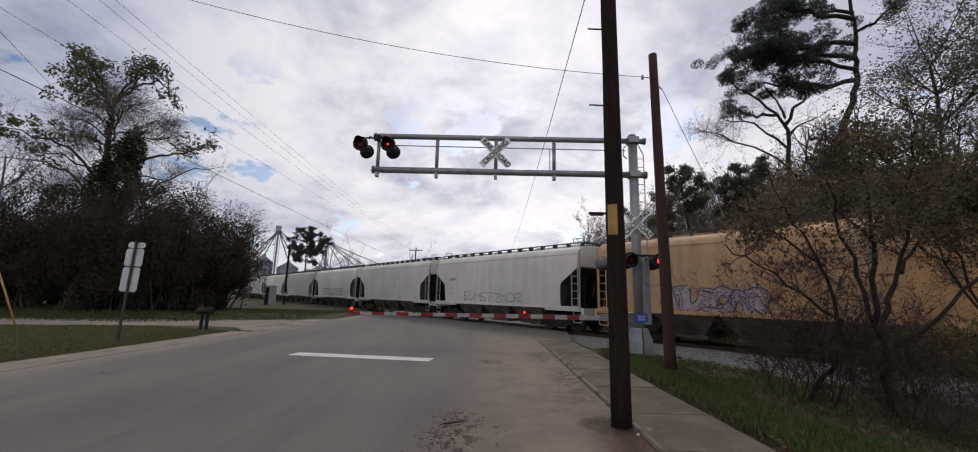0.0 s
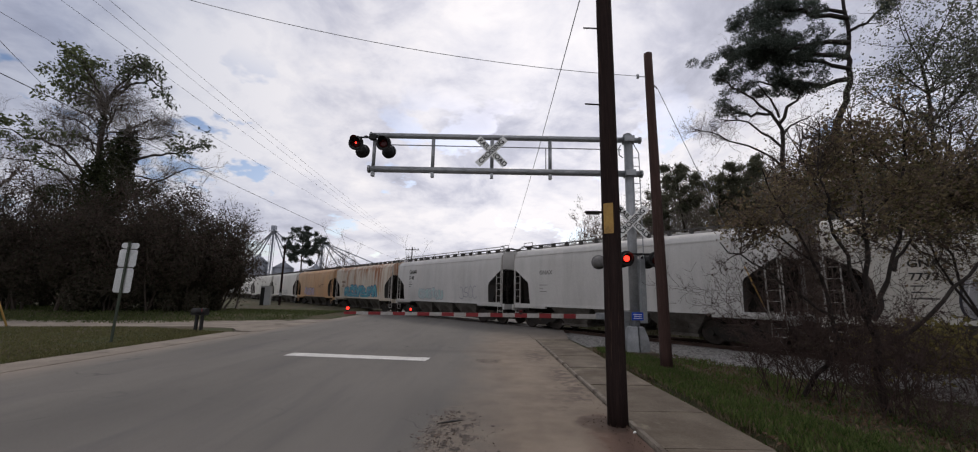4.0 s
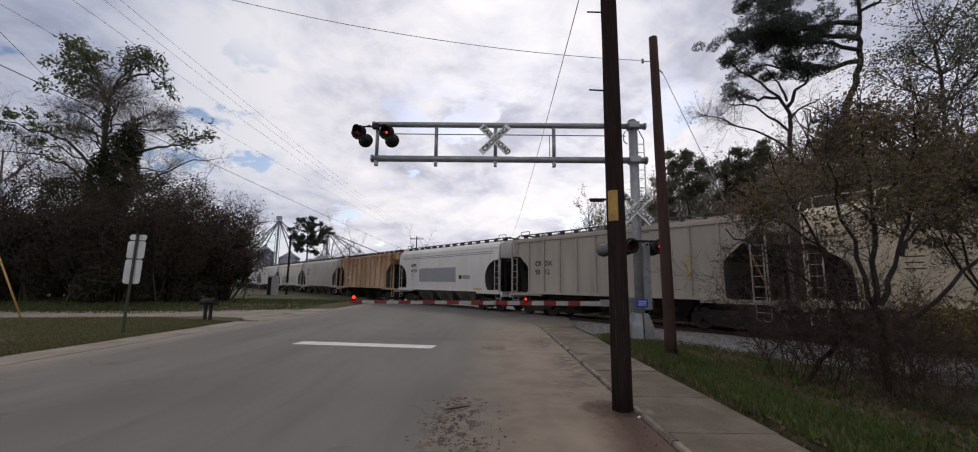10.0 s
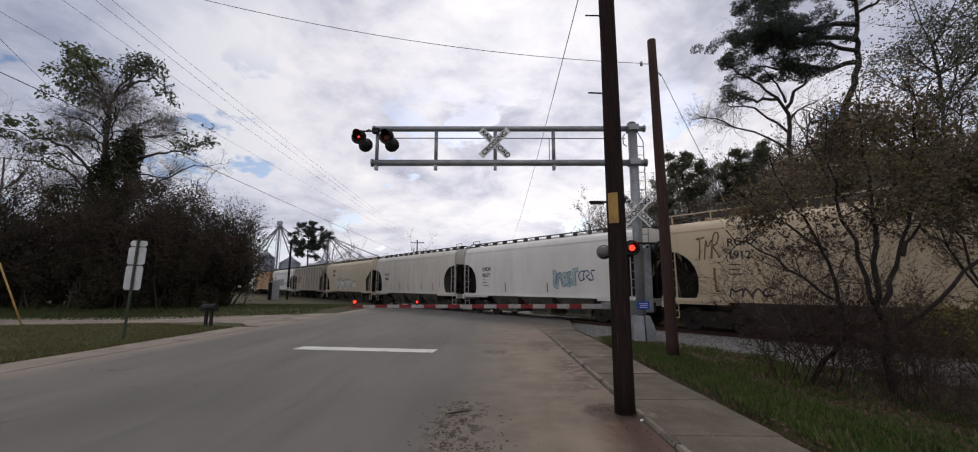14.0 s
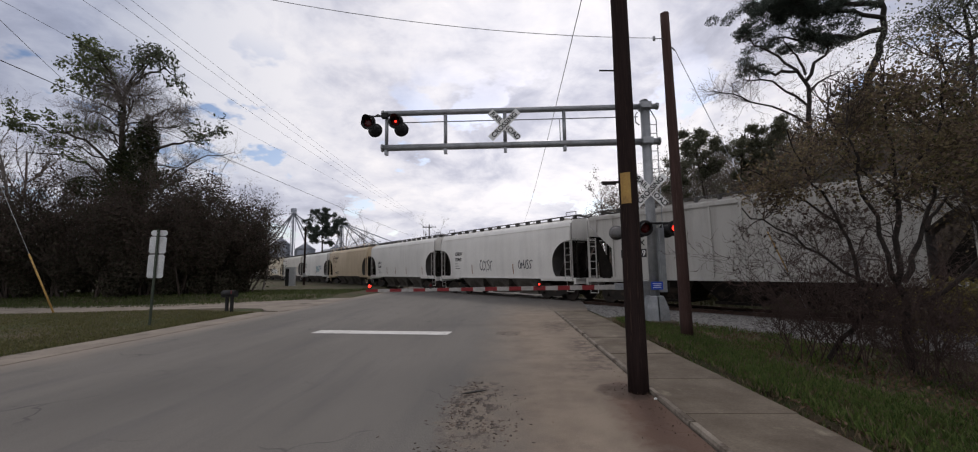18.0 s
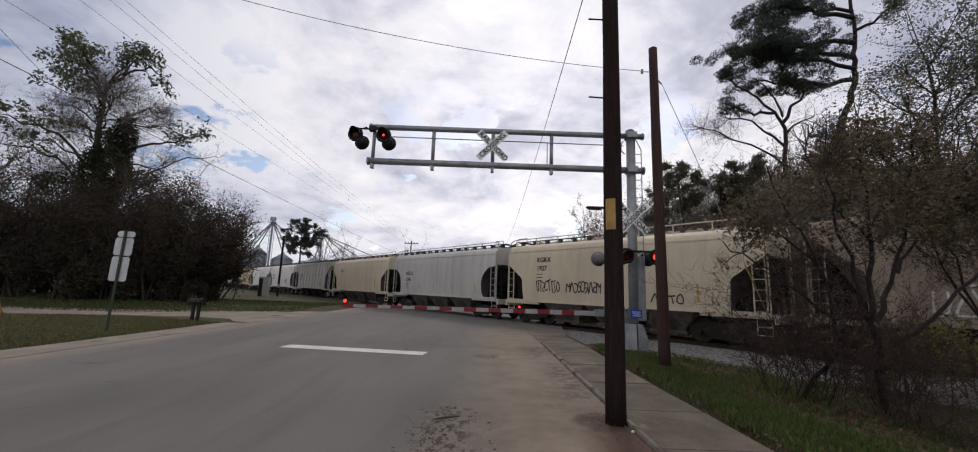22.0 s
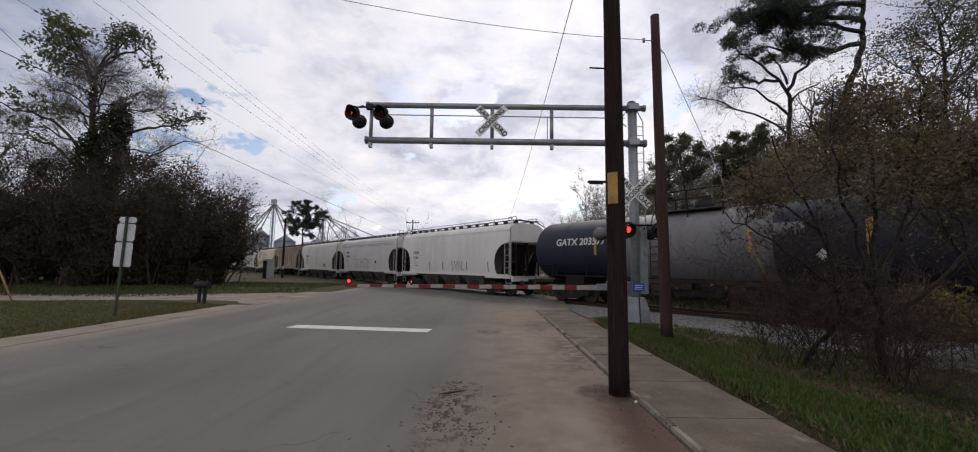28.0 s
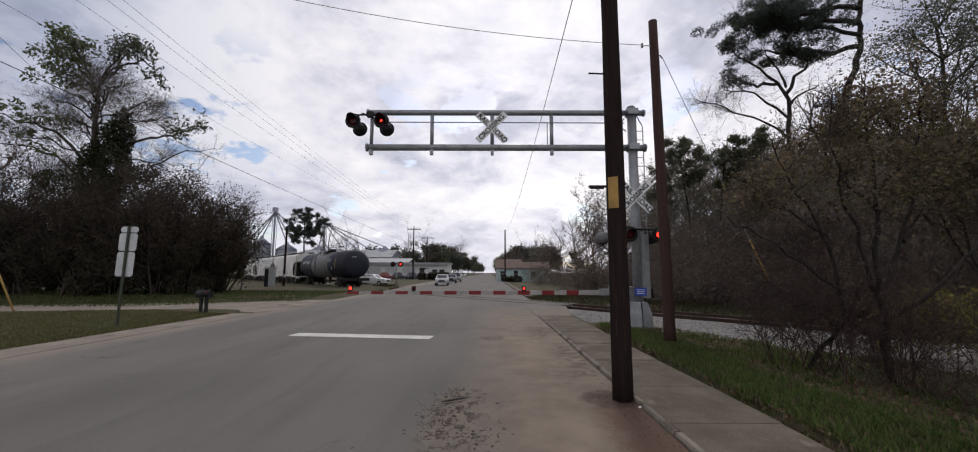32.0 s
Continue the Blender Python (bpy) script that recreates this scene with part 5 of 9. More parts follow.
def bare_tree_mesh(seed, h, kids=(12, 7, 6), leaf_n=0, leaf=None, twig=None, size=0.12, r=None, up=0.08, spread=0.8, bare=0.3):
    rng = np.random.default_rng(seed)
    segs, tips = grow(rng, (0, 0, -0.3), (rng.normal() * 0.06, rng.normal() * 0.06, 1), h, r or h * 0.014, 3, kids, spread, up, 0.10, (0.42, 0.48, 0.5), 9, bare)
    out = [("branching_stem", tubes("branching_stem", segs, twig or GREY_TWIG, 3))]
    if leaf_n:
        pts, _ = near_tips(rng, tips, leaf_n, 0.22)
        out.append(("crown", leaves("crown", pts, size, leaf or LEAF_OLIVE, rng)))
    return out


def tree_of(meshes, m, label, scale=1.0, group="", name="bare_tree"):
    t = thing(name, m, label, "tree", group)
    for nm, me in meshes:
        part("trunk" if nm == "branching_stem" else nm, me, me.materials[0], t)
    t.scale = (scale, scale, scale)
    return t


PROTO = {
    "bare_a": bare_tree_mesh(11, 11, leaf_n=900, leaf=LEAF_DULL, size=0.07, twig=WOOD_TWIG),
    "bare_b": bare_tree_mesh(12, 11, (14, 8, 6), leaf_n=1800, leaf=LEAF_DULL, size=0.08, twig=WOOD_TWIG),
    "bare_c": bare_tree_mesh(13, 11, (10, 8, 7), leaf_n=0),
    "leafy": bare_tree_mesh(16, 11, (16, 8, 6), leaf_n=4200, leaf=LEAF_GREEN, size=0.09, twig=WOOD_PALE, bare=0.3),
    "slim": bare_tree_mesh(14, 11, (9, 5, 4), leaf_n=900, leaf=LEAF_DULL, twig=WOOD_TWIG, spread=0.55, bare=0.45),
}
# bare grey trees rising behind the thicket
for x, y, k, sc, rz in ((-23.5, 36, "bare_c", 0.72, 10), (-21.5, 35, "bare_c", 0.60, 80), (-27, 37, "bare_c", 0.9, 200), (-38, 34, "bare_c", 1.05, 30), (-43, 33, "bare_c", 1.25, 140), (-34.5, 36, "bare_a", 1.2, 250), (-47, 36, "bare_b", 1.3, 300), (-37.5, 31.5, "bare_c", 0.95, 77), (-33, 34.5, "bare_c", 0.95, 320), (-44.5, 30.5, "bare_a", 1.1, 20), (-28.5, 34, "bare_c", 0.85, 45), (-25, 34.5, "bare_a", 0.72, 120)):
    tree_of(PROTO[k], pose(x, y, 0, 0, 0, rz), "bare grey hardwood tree with fine twigs", sc, "thicket beside the road")


def wood_beyond_track():
    rng = np.random.default_rng(77)
    keys = ["bare_a", "bare_b", "bare_c", "slim", "slim", "bare_a"]
    n = 0
    for row, off in ((0, -8.5), (1, -11.5), (2, -15.0), (3, -20.0)):
        for s in np.arange(-22, 33, 2.6 + row * 0.5):
            s2 = s + rng.uniform(-0.9, 0.9)
            o2 = off + rng.uniform(-1.2, 1.2)
            p = on_track(s2, o2)
            # lower towards the road, tall towards the deep wood
            h = float(np.interp(s2, [-20, 0, 6, 11, 16, 20, 24, 32], [7.4, 7.6, 8.0, 7.8, 7.4, 6.4, 5.2, 4.2])) * rng.uniform(0.82, 1.10) * (0.85 if row == 0 else 1.0 + 0.05 * row)
            k = keys[int(rng.integers(len(keys)))]
            tree_of(PROTO[k], pose(p.x, p.y, -0.2, 0, 0, rng.uniform(0, 360)), "slender half-bare tree at the wood's edge", h / 11, "wood beyond the track", "woodland_tree")
            n += 1
    # tangled undergrowth
    sets = []
    for i in range(5):
        r2 = np.random.default_rng(200 + i)
        segs, tips = [], []
        for _ in range(24):
            b = (r2.uniform(-2.2, 2.2), r2.uniform(-1.4, 1.4), 0)
            s, t = grow(r2, b, (r2.normal() * 0.5, r2.normal() * 0.5, 1), r2.uniform(1.8, 3.6), 0.022, 2, (8, 5), 0.8, 0.02, 0.2, (0.5, 0.5), 7, 0.1)
            segs += s
            tips.append(t)
        tips = np.concatenate(tips)
        pts, _ = near_tips(r2, tips, 1500, 0.25)
        sets.append([("branching_stem", tubes("brush_stems", segs, WOOD_TWIG, 3)), ("foliage", leaves("brush_leaves", pts, 0.09, LEAF_DULL, r2))])
    j = 0
    for off in (-6.8, -8.6, -10.5, -13.5, -17.5):
        for s in np.arange(-22, 34, 2.5):
            p = on_track(s + rng.uniform(-0.7, 0.7), off + rng.uniform(-0.6, 0.6))
            t = thing("undergrowth", pose(p.x, p.y, -0.15, 0, 0, rng.uniform(0, 360)), "tangle of brown stems and dead leaves", "undergrowth", "undergrowth beyond the track")
            sc = float(np.interp(s, [-20, 15, 22, 34], [1.25, 1.1, 0.85, 0.6])) * rng.uniform(0.8, 1.15) * (1.75 if off < -10 else 1.0)
            for nm, me in sets[j % 5]:
                part(nm, me, me.materials[0], t)
            t.scale = (sc, sc, sc)
            j += 1
    return sets


BRUSH = wood_beyond_track()


def deep_wood():
    """Dense grey-brown trees that close the wood behind its edge."""
    rng = np.random.default_rng(57)
    mass = [bare_tree_mesh(17, 11, (17, 9, 6), leaf_n=2200, leaf=LEAF_DULL, size=0.11, twig=WOOD_PALE, bare=0.12), bare_tree_mesh(18, 11, (18, 9, 6), leaf_n=3200, leaf=LEAF_WOOD, size=0.11, twig=WOOD_PALE, bare=0.15)]
    for depth, k0, k1, step in ((33, 0.46, 1.30, 0.070), (40, 0.38, 1.35, 0.062), (52, 0.34, 1.40, 0.055)):
        for k in np.arange(k0, k1, step):
            k += rng.uniform(-0.02, 0.02)
            x, y = k * depth, depth + rng.uniform(-2, 2)
            h = float(np.interp(k, [0.34, 0.42, 0.50, 0.62, 0.80, 1.4], [0.20, 0.225, 0.26, 0.30, 0.33, 0.33])) * depth * rng.uniform(0.86, 1.06)
            tree_of(mass[int(rng.integers(2))], pose(x, y, -0.3, 0, 0, rng.uniform(0, 360)), "dense grey-brown tree deep in the wood", h / 11, "wood beyond the track", "woodland_tree")


deep_wood()


def pine(name, m, h, label, seed, limbs, clump_n=700, r=0.22, lean=0.0, needle=0.22, scale_cl=1.0, group="", mat=None):
    """Open-crowned pine: trunk, crooked limbs given as (height, azimuth, length, rise), needle tufts along their outer parts."""
    rng = np.random.default_rng(seed)
    segs, pts = [], []
    p = np.array([0, 0, -0.3])
    d = np.array([lean, 0, 1.0])
    trunk = [p.copy()]
    n = 14
    for i in range(n):
        d = d + rng.normal(size=3) * 0.035
        d /= np.linalg.norm(d)
        q = p + d * (h + 0.3) / n
        segs.append((*p, *q, r * (1 - 0.75 * i / n), r * (1 - 0.75 * (i + 1) / n)))
        p = q
        trunk.append(p.copy())
    trunk = np.array(trunk)
    for z, az, ln, rise in limbs:
        j = min(range(len(trunk)), key=lambda i: abs(trunk[i][2] - z))
        a = math.radians(az)
        s, t = grow(rng, trunk[j], (math.cos(a), math.sin(a), rise), ln, 0.035 + 0.012 * ln, 2, (8, 4), 0.75, 0.05, 0.22, (0.38, 0.5), 8, 0.35)
        segs += s
        ends = t[rng.uniform(size=len(t)) < 0.30]
        for e in ends:
            pts.append(clump(rng, e[:3], (0.34 * scale_cl, 0.34 * scale_cl, 0.20 * scale_cl), max(4, clump_n // 30), 0.6))
    pts = np.concatenate(pts)
    t = thing(name, m, label, "tree", group)
    part("trunk", tubes("trunk", segs, BARK, 5), BARK, t)
    part("needles", leaves("needles", pts, needle, mat or NEEDLES, rng, 4.0), mat or NEEDLES, t)
    return t


def tall_pine():
    """Wind-bent pine over the wood: crooked trunk, long level limbs, flat plates of needles."""
    rng = np.random.default_rng(21)
    thick, thin, pts = [], [], []
    trunk, _ = limb(rng, [(0, 0, -0.3), (0.2, 0.2, 8), (0.66, 0, 12.5), (1.5, 0, 14.2), (1.97, 0, 15.9), (1.95, 0, 17.4), (2.35, 0.1, 18.8), (2.2, 0, 21.5), (2.5, 0, 23.5)], 0.24, 0.07, 0.05)
    thick += trunk
    # limbs through local points, then how thickly they carry needles
    arms = (([(1.97, 0, 15.7), (-0.6, 0.3, 15.5), (-2.3, 0.2, 15.4), (-4.0, 0.5, 15.6)], 0.16, 26),
            ([(1.95, 0, 17.2), (-0.6, -0.3, 17.2), (-3.2, -0.8, 17.3), (-4.7, -1.0, 17.2)], 0.17, 48),
            ([(2.2, 0, 18.2), (-1.0, 0.8, 18.6), (-3.6, 1.4, 18.6), (-4.5, 1.6, 18.3)], 0.16, 40),
            ([(2.0, 0, 16.4), (-1.5, -0.6, 16.5), (-3.6, -1.2, 16.6), (-4.4, -1.3, 16.5)], 0.13, 44),
            ([(2.3, 0, 20.0), (-1.0, -0.5, 20.2), (-3.4, -0.6, 20.0), (-4.4, 0, 19.7)], 0.15, 40),
            ([(2.3, 0, 20.4), (0.2, 1.5, 21.6), (-2.2, 2.2, 22.0)], 0.12, 26),
            ([(2.2, 0, 19.0), (3.4, -0.8, 19.8), (4.6, -1.2, 20.2)], 0.10, 7),
            ([(2.4, 0, 22.5), (3.8, 0.6, 23.2), (4.6, 0.8, 23.4)], 0.08, 12))
    for pth, r, n in arms:
        sg, nd = limb(rng, pth, r, 0.035, 0.16)
        thick += sg
        tw, tp = twigs(rng, nd, 12, 1.3, 0.3, 0.018, (5, 3), 0.8, 0.08)
        thin += tw
        far = [q for q in nd if q[2] > 0.3]
        for _ in range(n):
            q, d, u = far[int(rng.integers(len(far)))]
            c = q + rng.normal(size=3) * (0.75, 0.75, 0.42)
            pts.append(clump(rng, c, (0.48, 0.48, 0.30), 240))
            tw, tp = grow(rng, q, c - q + (0, 0, 0.05), 0.9, 0.018, 1, (3,), 0.7, 0.08, 0.15, (0.5,), 5, 0.2)
            thin += tw
    t = thing("pine_tree", pose(21.0, 23.4, 0), "tall crooked pine with flat dark needle plates", "tree")
    part("trunk", tubes("trunk", thick, PINE_BARK, 6), PINE_BARK, t)
    part("crown_branching", tubes("crown_branching", thin, PINE_BARK, 3), PINE_BARK, t)
    part("needles", leaves("needles", np.concatenate(pts), 0.042, NEEDLES, rng, 5.0), NEEDLES, t)
    # crooked half-dead neighbour with long bare limbs
    thick, thin, pts = [], [], []
    for pth, r, n, tn in (([(0, 0, -0.3), (-0.1, 0, 6), (0, 0, 9.5), (0.2, 0, 12.2), (-0.4, 0, 13.3), (-1.9, 0.2, 14.7), (-2.8, 0.3, 15.6)], 0.19, 9, 18),
                          ([(0.1, 0, 12.6), (1.3, -0.1, 14.1), (1.6, 0, 15.3)], 0.12, 5, 12),
                          ([(-0.4, 0, 13.2), (-1.8, -0.2, 12.9), (-2.9, -0.2, 13.4), (-3.6, -0.3, 13.3)], 0.10, 5, 10),
                          ([(0, 0, 9.8), (-1.8, 0.3, 11.2), (-3.6, 0.2, 11.8), (-5.2, 0.2, 12.2)], 0.07, 0, 34),
                          ([(0.1, 0, 11.0), (-2.2, -0.5, 12.4), (-4.0, -0.8, 12.4)], 0.08, 0, 20),
                          ([(0.1, 0, 11.6), (1.4, 0.4, 12.8), (2.6, 0.6, 13.4)], 0.08, 0, 8),
                          ([(0.1, 0, 13.0), (0.0, 0.4, 14.4), (-0.6, 0.5, 15.4)], 0.08, 1, 7)):
        sg, nd = limb(rng, pth, r, 0.03, 0.10)
        thick += sg
        tw, tp = twigs(rng, nd, tn, 1.5, 0.45, 0.016, (6, 4), 0.8, 0.03)
        thin += tw
        for _ in range(n):
            q = nd[-1 - int(rng.integers(2))][0] + rng.normal(size=3) * (0.4, 0.4, 0.2)
            pts.append(clump(rng, q, (0.5, 0.5, 0.2), 240))
    t = thing("pine_tree", pose(18.0, 23.4, 0), "crooked half-bare pine with long bare limbs", "tree")
    part("trunk", tubes("trunk", thick, PINE_BARK, 5), PINE_BARK, t)
    part("crown_branching", tubes("crown_branching", thin, TWIG, 3), TWIG, t)
    part("needles", leaves("needles", np.concatenate(pts), 0.042, NEEDLES, rng, 5.0), NEEDLES, t)


def pines():
    rng = np.random.default_rng(9)
    tall_pine()
    # round pine far down the line
    far = [(z, rng.uniform(0, 360), 4.8 - abs(z - 11) * 0.55, 0.12) for z in np.linspace(8.2, 13.2, 20)]
    pine("pine_tree", pose(-42.4, 92, 0), 13.6, "round-crowned pine standing over the silos", 22, far, 420, 0.3, 0.03, 0.11, 1.25)
    for x, y, h, sd in ((15.3, 30.0, 12.0, 23), (17.2, 30.6, 11.8, 24), (18.9, 29.4, 12.2, 25), (14.0, 33.0, 10.4, 26)):
        up = [(z, rng.uniform(0, 360), 1.6 * (1.15 - abs(z - h * 0.86) / (h * 0.24)), 0.25) for z in np.linspace(h * 0.68, h * 0.98, 13)]
        pine("pine_tree", pose(x, y, -0.2), h, "slender pine with a small round crown over the wood", sd, up, 240, 0.14, 0.02, 0.06, 0.9, "pines over the wood", LEAF_GREEN)
    for x, y, sc, rz in ((19.4, 28.4, 0.80, 250), (21.6, 27.6, 0.84, 310), (16.4, 31.5, 0.82, 60)):
        tree_of(PROTO["leafy"], pose(x, y, -0.1, 0, 0, rz), "dark-leaved tree standing over the wood", sc, "wood beyond the track", "woodland_tree")


pines()


RED_TWIG = surf("reddish_twig_bark", (0.072, 0.047, 0.040), (0.042, 0.029, 0.025), 0.9, scale=3, fine=20, bump=0.2)


def near_shrubs():
    rng = np.random.default_rng(15)
    # two-trunked small tree that overhangs the verge, half leafed, with its limbs in a fan
    r = np.random.default_rng(31)
    thick, second, thin, tips = [], [], [], []
    limbs = (
        ([(0.0, 0.0, -0.15), (0.03, 0.05, 0.9), (-0.03, 0.0, 1.7), (0.05, 0.0, 2.6), (0.12, 0.05, 3.6), (0.05, 0.0, 4.6), (0.2, 0.1, 5.4)], 0.085, 20, 0.40),
        ([(-0.85, 0.75, -0.15), (-0.72, 0.55, 0.45), (-0.45, 0.30, 1.0), (-0.62, 0.2, 1.9), (-1.0, 0.1, 2.8), (-1.5, 0.0, 3.6), (-1.75, 0.0, 4.3)], 0.065, 16, 0.40),
        ([(-0.02, 0.0, 1.2), (-0.4, -0.2, 2.0), (-0.8, -0.3, 3.0), (-1.0, -0.4, 4.0), (-0.9, -0.4, 4.9)], 0.055, 16, 0.40),
        ([(0.0, 0.0, 1.5), (0.45, 0.1, 2.2), (0.9, 0.2, 3.0), (1.2, 0.2, 4.0), (1.35, 0.3, 4.9)], 0.060, 16, 0.35),
        ([(0.05, 0.0, 1.0), (0.7, -0.3, 1.6), (1.4, -0.4, 2.3), (2.2, -0.5, 3.0), (2.7, -0.5, 3.8)], 0.050, 16, 0.35),
        ([(0.6, 0.1, 2.4), (1.4, 0.5, 3.0), (2.2, 0.8, 3.8), (2.6, 0.9, 4.7)], 0.040, 15, 0.30),
        ([(-0.5, 0.2, 1.5), (-1.2, 0.2, 2.0), (-1.9, 0.3, 2.5), (-2.5, 0.3, 2.9)], 0.035, 13, 0.30),
        ([(0.1, 0.0, 2.9), (-0.3, 0.4, 3.8), (-0.5, 0.6, 4.8), (-0.3, 0.7, 5.5)], 0.040, 16, 0.25),
        ([(0.12, 0.05, 3.2), (0.7, -0.2, 4.1), (0.9, -0.3, 5.1), (0.8, -0.3, 5.6)], 0.040, 16, 0.25),
        ([(0.9, 0.2, 3.2), (1.8, 0.2, 4.0), (2.2, 0.2, 4.9), (2.3, 0.2, 5.4)], 0.035, 14, 0.25),
        ([(-0.8, 0.1, 2.5), (-1.5, 0.4, 3.2), (-2.2, 0.5, 3.7)], 0.030, 12, 0.25),
    )
    for i, (pth, r0, n, frm) in enumerate(limbs):
        sg, nd = limb(r, pth, r0 * 0.8, 0.010, 0.035)
        (second if i in (1, 6, 10) else thick).extend(sg)
        tw, tp = twigs(r, nd, n, 0.80 if pth[-1][0] < -0.5 else 0.95, frm, 0.014, (7, 5), 0.85, 0.03)
        thin += [q for q in tw if q[3] > -1.6 - 0.45 * (4.6 - q[5]) and q[5] < 5.7 + 0.55 * min(0.0, q[3] + 0.2)]
        tips.append(tp)
    tips = np.concatenate(tips)
    # the crown is round on the open side and thins out towards the crossing
    cap = 5.25 + 0.42 * np.sin(2.3 * tips[:, 0] + 0.6) + 0.25 * np.sin(5.1 * tips[:, 0] + 3.0 * tips[:, 1]) + 0.55 * np.minimum(0.0, tips[:, 0] + 0.2)
    inside = (tips[:, 0] > -1.6 - 0.45 * (4.6 - tips[:, 2])) & (r.uniform(size=len(tips)) < np.clip((cap - tips[:, 2]) / 0.9, 0.0, 1.0))
    hi = tips[inside & (tips[:, 2] > 3.0)]
    tips = tips[inside]
    top = hi[(hi[:, 2] > 3.7) & (hi[:, 0] > -0.9) & (hi[:, 0] < 1.6)]
    top = np.concatenate([top, top])
    p1, _ = near_tips(r, np.concatenate([hi, top]), 12500, 0.14)
    p2, _ = near_tips(r, np.concatenate([hi, top]), 7500, 0.16)
    p3, _ = near_tips(r, hi[hi[:, 0] > -1.0], 3000, 0.12)
    p4, _ = near_tips(r, tips, 900, 0.10)
    t = plant("small_tree", pose(7.0, 7.25, -0.1), "two-trunked small tree with olive and brown leaves over the verge", "tree", thick, [("foliage", leaves("foliage", p1, 0.040, LEAF_UMBER, r, 1.7)), ("dull_foliage", leaves("dull_foliage", p2, 0.040, LEAF_SHADE, r, 1.7)), ("green_foliage", leaves("green_foliage", p3, 0.044, LEAF_OLIVE, r, 1.7)), ("withered_foliage", leaves("withered_foliage", p4, 0.05, LEAF_BROWN, r))], "trees on the verge", PINE_BARK, 6)
    part("crown_branching", tubes("crown_branching", thin, TWIG, 3), TWIG, t)
    part("second_trunk", tubes("second_trunk", second, PINE_BARK, 6), PINE_BARK, t)
    # its thinner neighbour further along the bank
    thick, thin, tips = [], [], []
    for k in range(7):
        az, lean = r.uniform(0, math.tau), r.uniform(0.05, 0.5)
        sg, nd = limb(r, [(r.normal() * 0.15, r.normal() * 0.15, -0.15), (math.cos(az) * lean * 0.8, math.sin(az) * lean * 0.8, 1.6), (math.cos(az) * lean * 2.0, math.sin(az) * lean * 2.0, 3.3), (math.cos(az) * lean * 2.6, math.sin(az) * lean * 2.6, 4.2 + r.uniform(-0.4, 0.5))], 0.034, 0.010, 0.07)
        thick += sg
        tw, tp = twigs(r, nd, 17, 1.1, 0.35, 0.011, (7, 5), 0.85, 0.04)
        thin += tw
        tips.append(tp)
    tips = np.concatenate(tips)
    hi = tips[tips[:, 2] > 2.2]
    p1, _ = near_tips(r, hi, 2600, 0.14)
    p2, _ = near_tips(r, hi, 1300, 0.14)
    t = plant("small_tree", pose(9.9, 7.6, -0.15), "many-stemmed small tree with dull leaves on the bank", "tree", thick, [("foliage", leaves("foliage", p1, 0.045, LEAF_UMBER, r, 1.7)), ("dull_foliage", leaves("dull_foliage", p2, 0.045, LEAF_SHADE, r, 1.7))], "trees on the verge", PINE_BARK, 5)
    part("crown_branching", tubes("crown_branching", thin, TWIG, 3), TWIG, t)
    # bare bushes of fine reddish twigs in front of them
    for x, y, h, seed in ((6.15, 7.6, 2.3, 71), (7.2, 7.0, 1.9, 73), (5.7, 8.1, 1.9, 74), (6.6, 8.2, 2.5, 75), (6.5, 6.7, 1.6, 76)):
        r = np.random.default_rng(seed)
        segs = []
        for k in range(11):
            a, lean = r.uniform(0, math.tau), r.uniform(0.1, 0.7)
            s, t = grow(r, (r.normal() * 0.2, r.normal() * 0.2, -0.1), (math.cos(a) * lean, math.sin(a) * lean, 1), h * r.uniform(0.7, 1.05), 0.012, 3, (6, 5, 4), 0.7, 0.05, 0.18, (0.45, 0.5, 0.5), 8, 0.1)
            segs += s
        plant("shrub", pose(x, y, 0), "bare bush of fine reddish-brown twigs", "shrub", segs, [("dead_foliage", leaves("dead_foliage", near_tips(r, t, 160, 0.15)[0], 0.04, LEAF_BROWN, r))], "shrubs on the verge", RED_TWIG, 3)
    # tree whose leafy branches hang in from the side
    r = np.random.default_rng(50)
    segs, tips = grow(r, (0, 0, -0.2), (-0.04, 0.02, 1), 12.2, 0.13, 3, (20, 9, 6), 0.85, 0.04, 0.09, (0.32, 0.48, 0.5), 10, 0.45)
    pts, _ = near_tips(r, tips, 15000, 0.24)
    plant("hardwood_tree", pose(20.0, 15.6, -0.1), "slender tree with thin branches and small green leaves", "tree", segs, [("crown", leaves("crown", pts, 0.065, LEAF_HAZE, r, 1.6))])
    # brambles low on the bank
    k = 0
    for x, y, sc in ((7.6, 5.4, 0.30), (8.6, 4.6, 0.36), (9.6, 6.0, 0.42), (8.2, 3.2, 0.26), (10.4, 7.2, 0.45), (7.8, 8.2, 0.26), (6.6, 5.6, 0.18), (7.0, 4.6, 0.22), (6.8, 6.6, 0.24)):
        t = thing("bramble", pose(x, y, -0.1, 0, 0, k * 77), "low dark bramble of thin brown stems", "bramble", "brambles on the bank")
        for nm, me in BRUSH[k % 5][:1]:
            part(nm, me, RED_TWIG, t)
        t.scale = (sc * 1.2, sc * 1.2, sc)
        k += 1
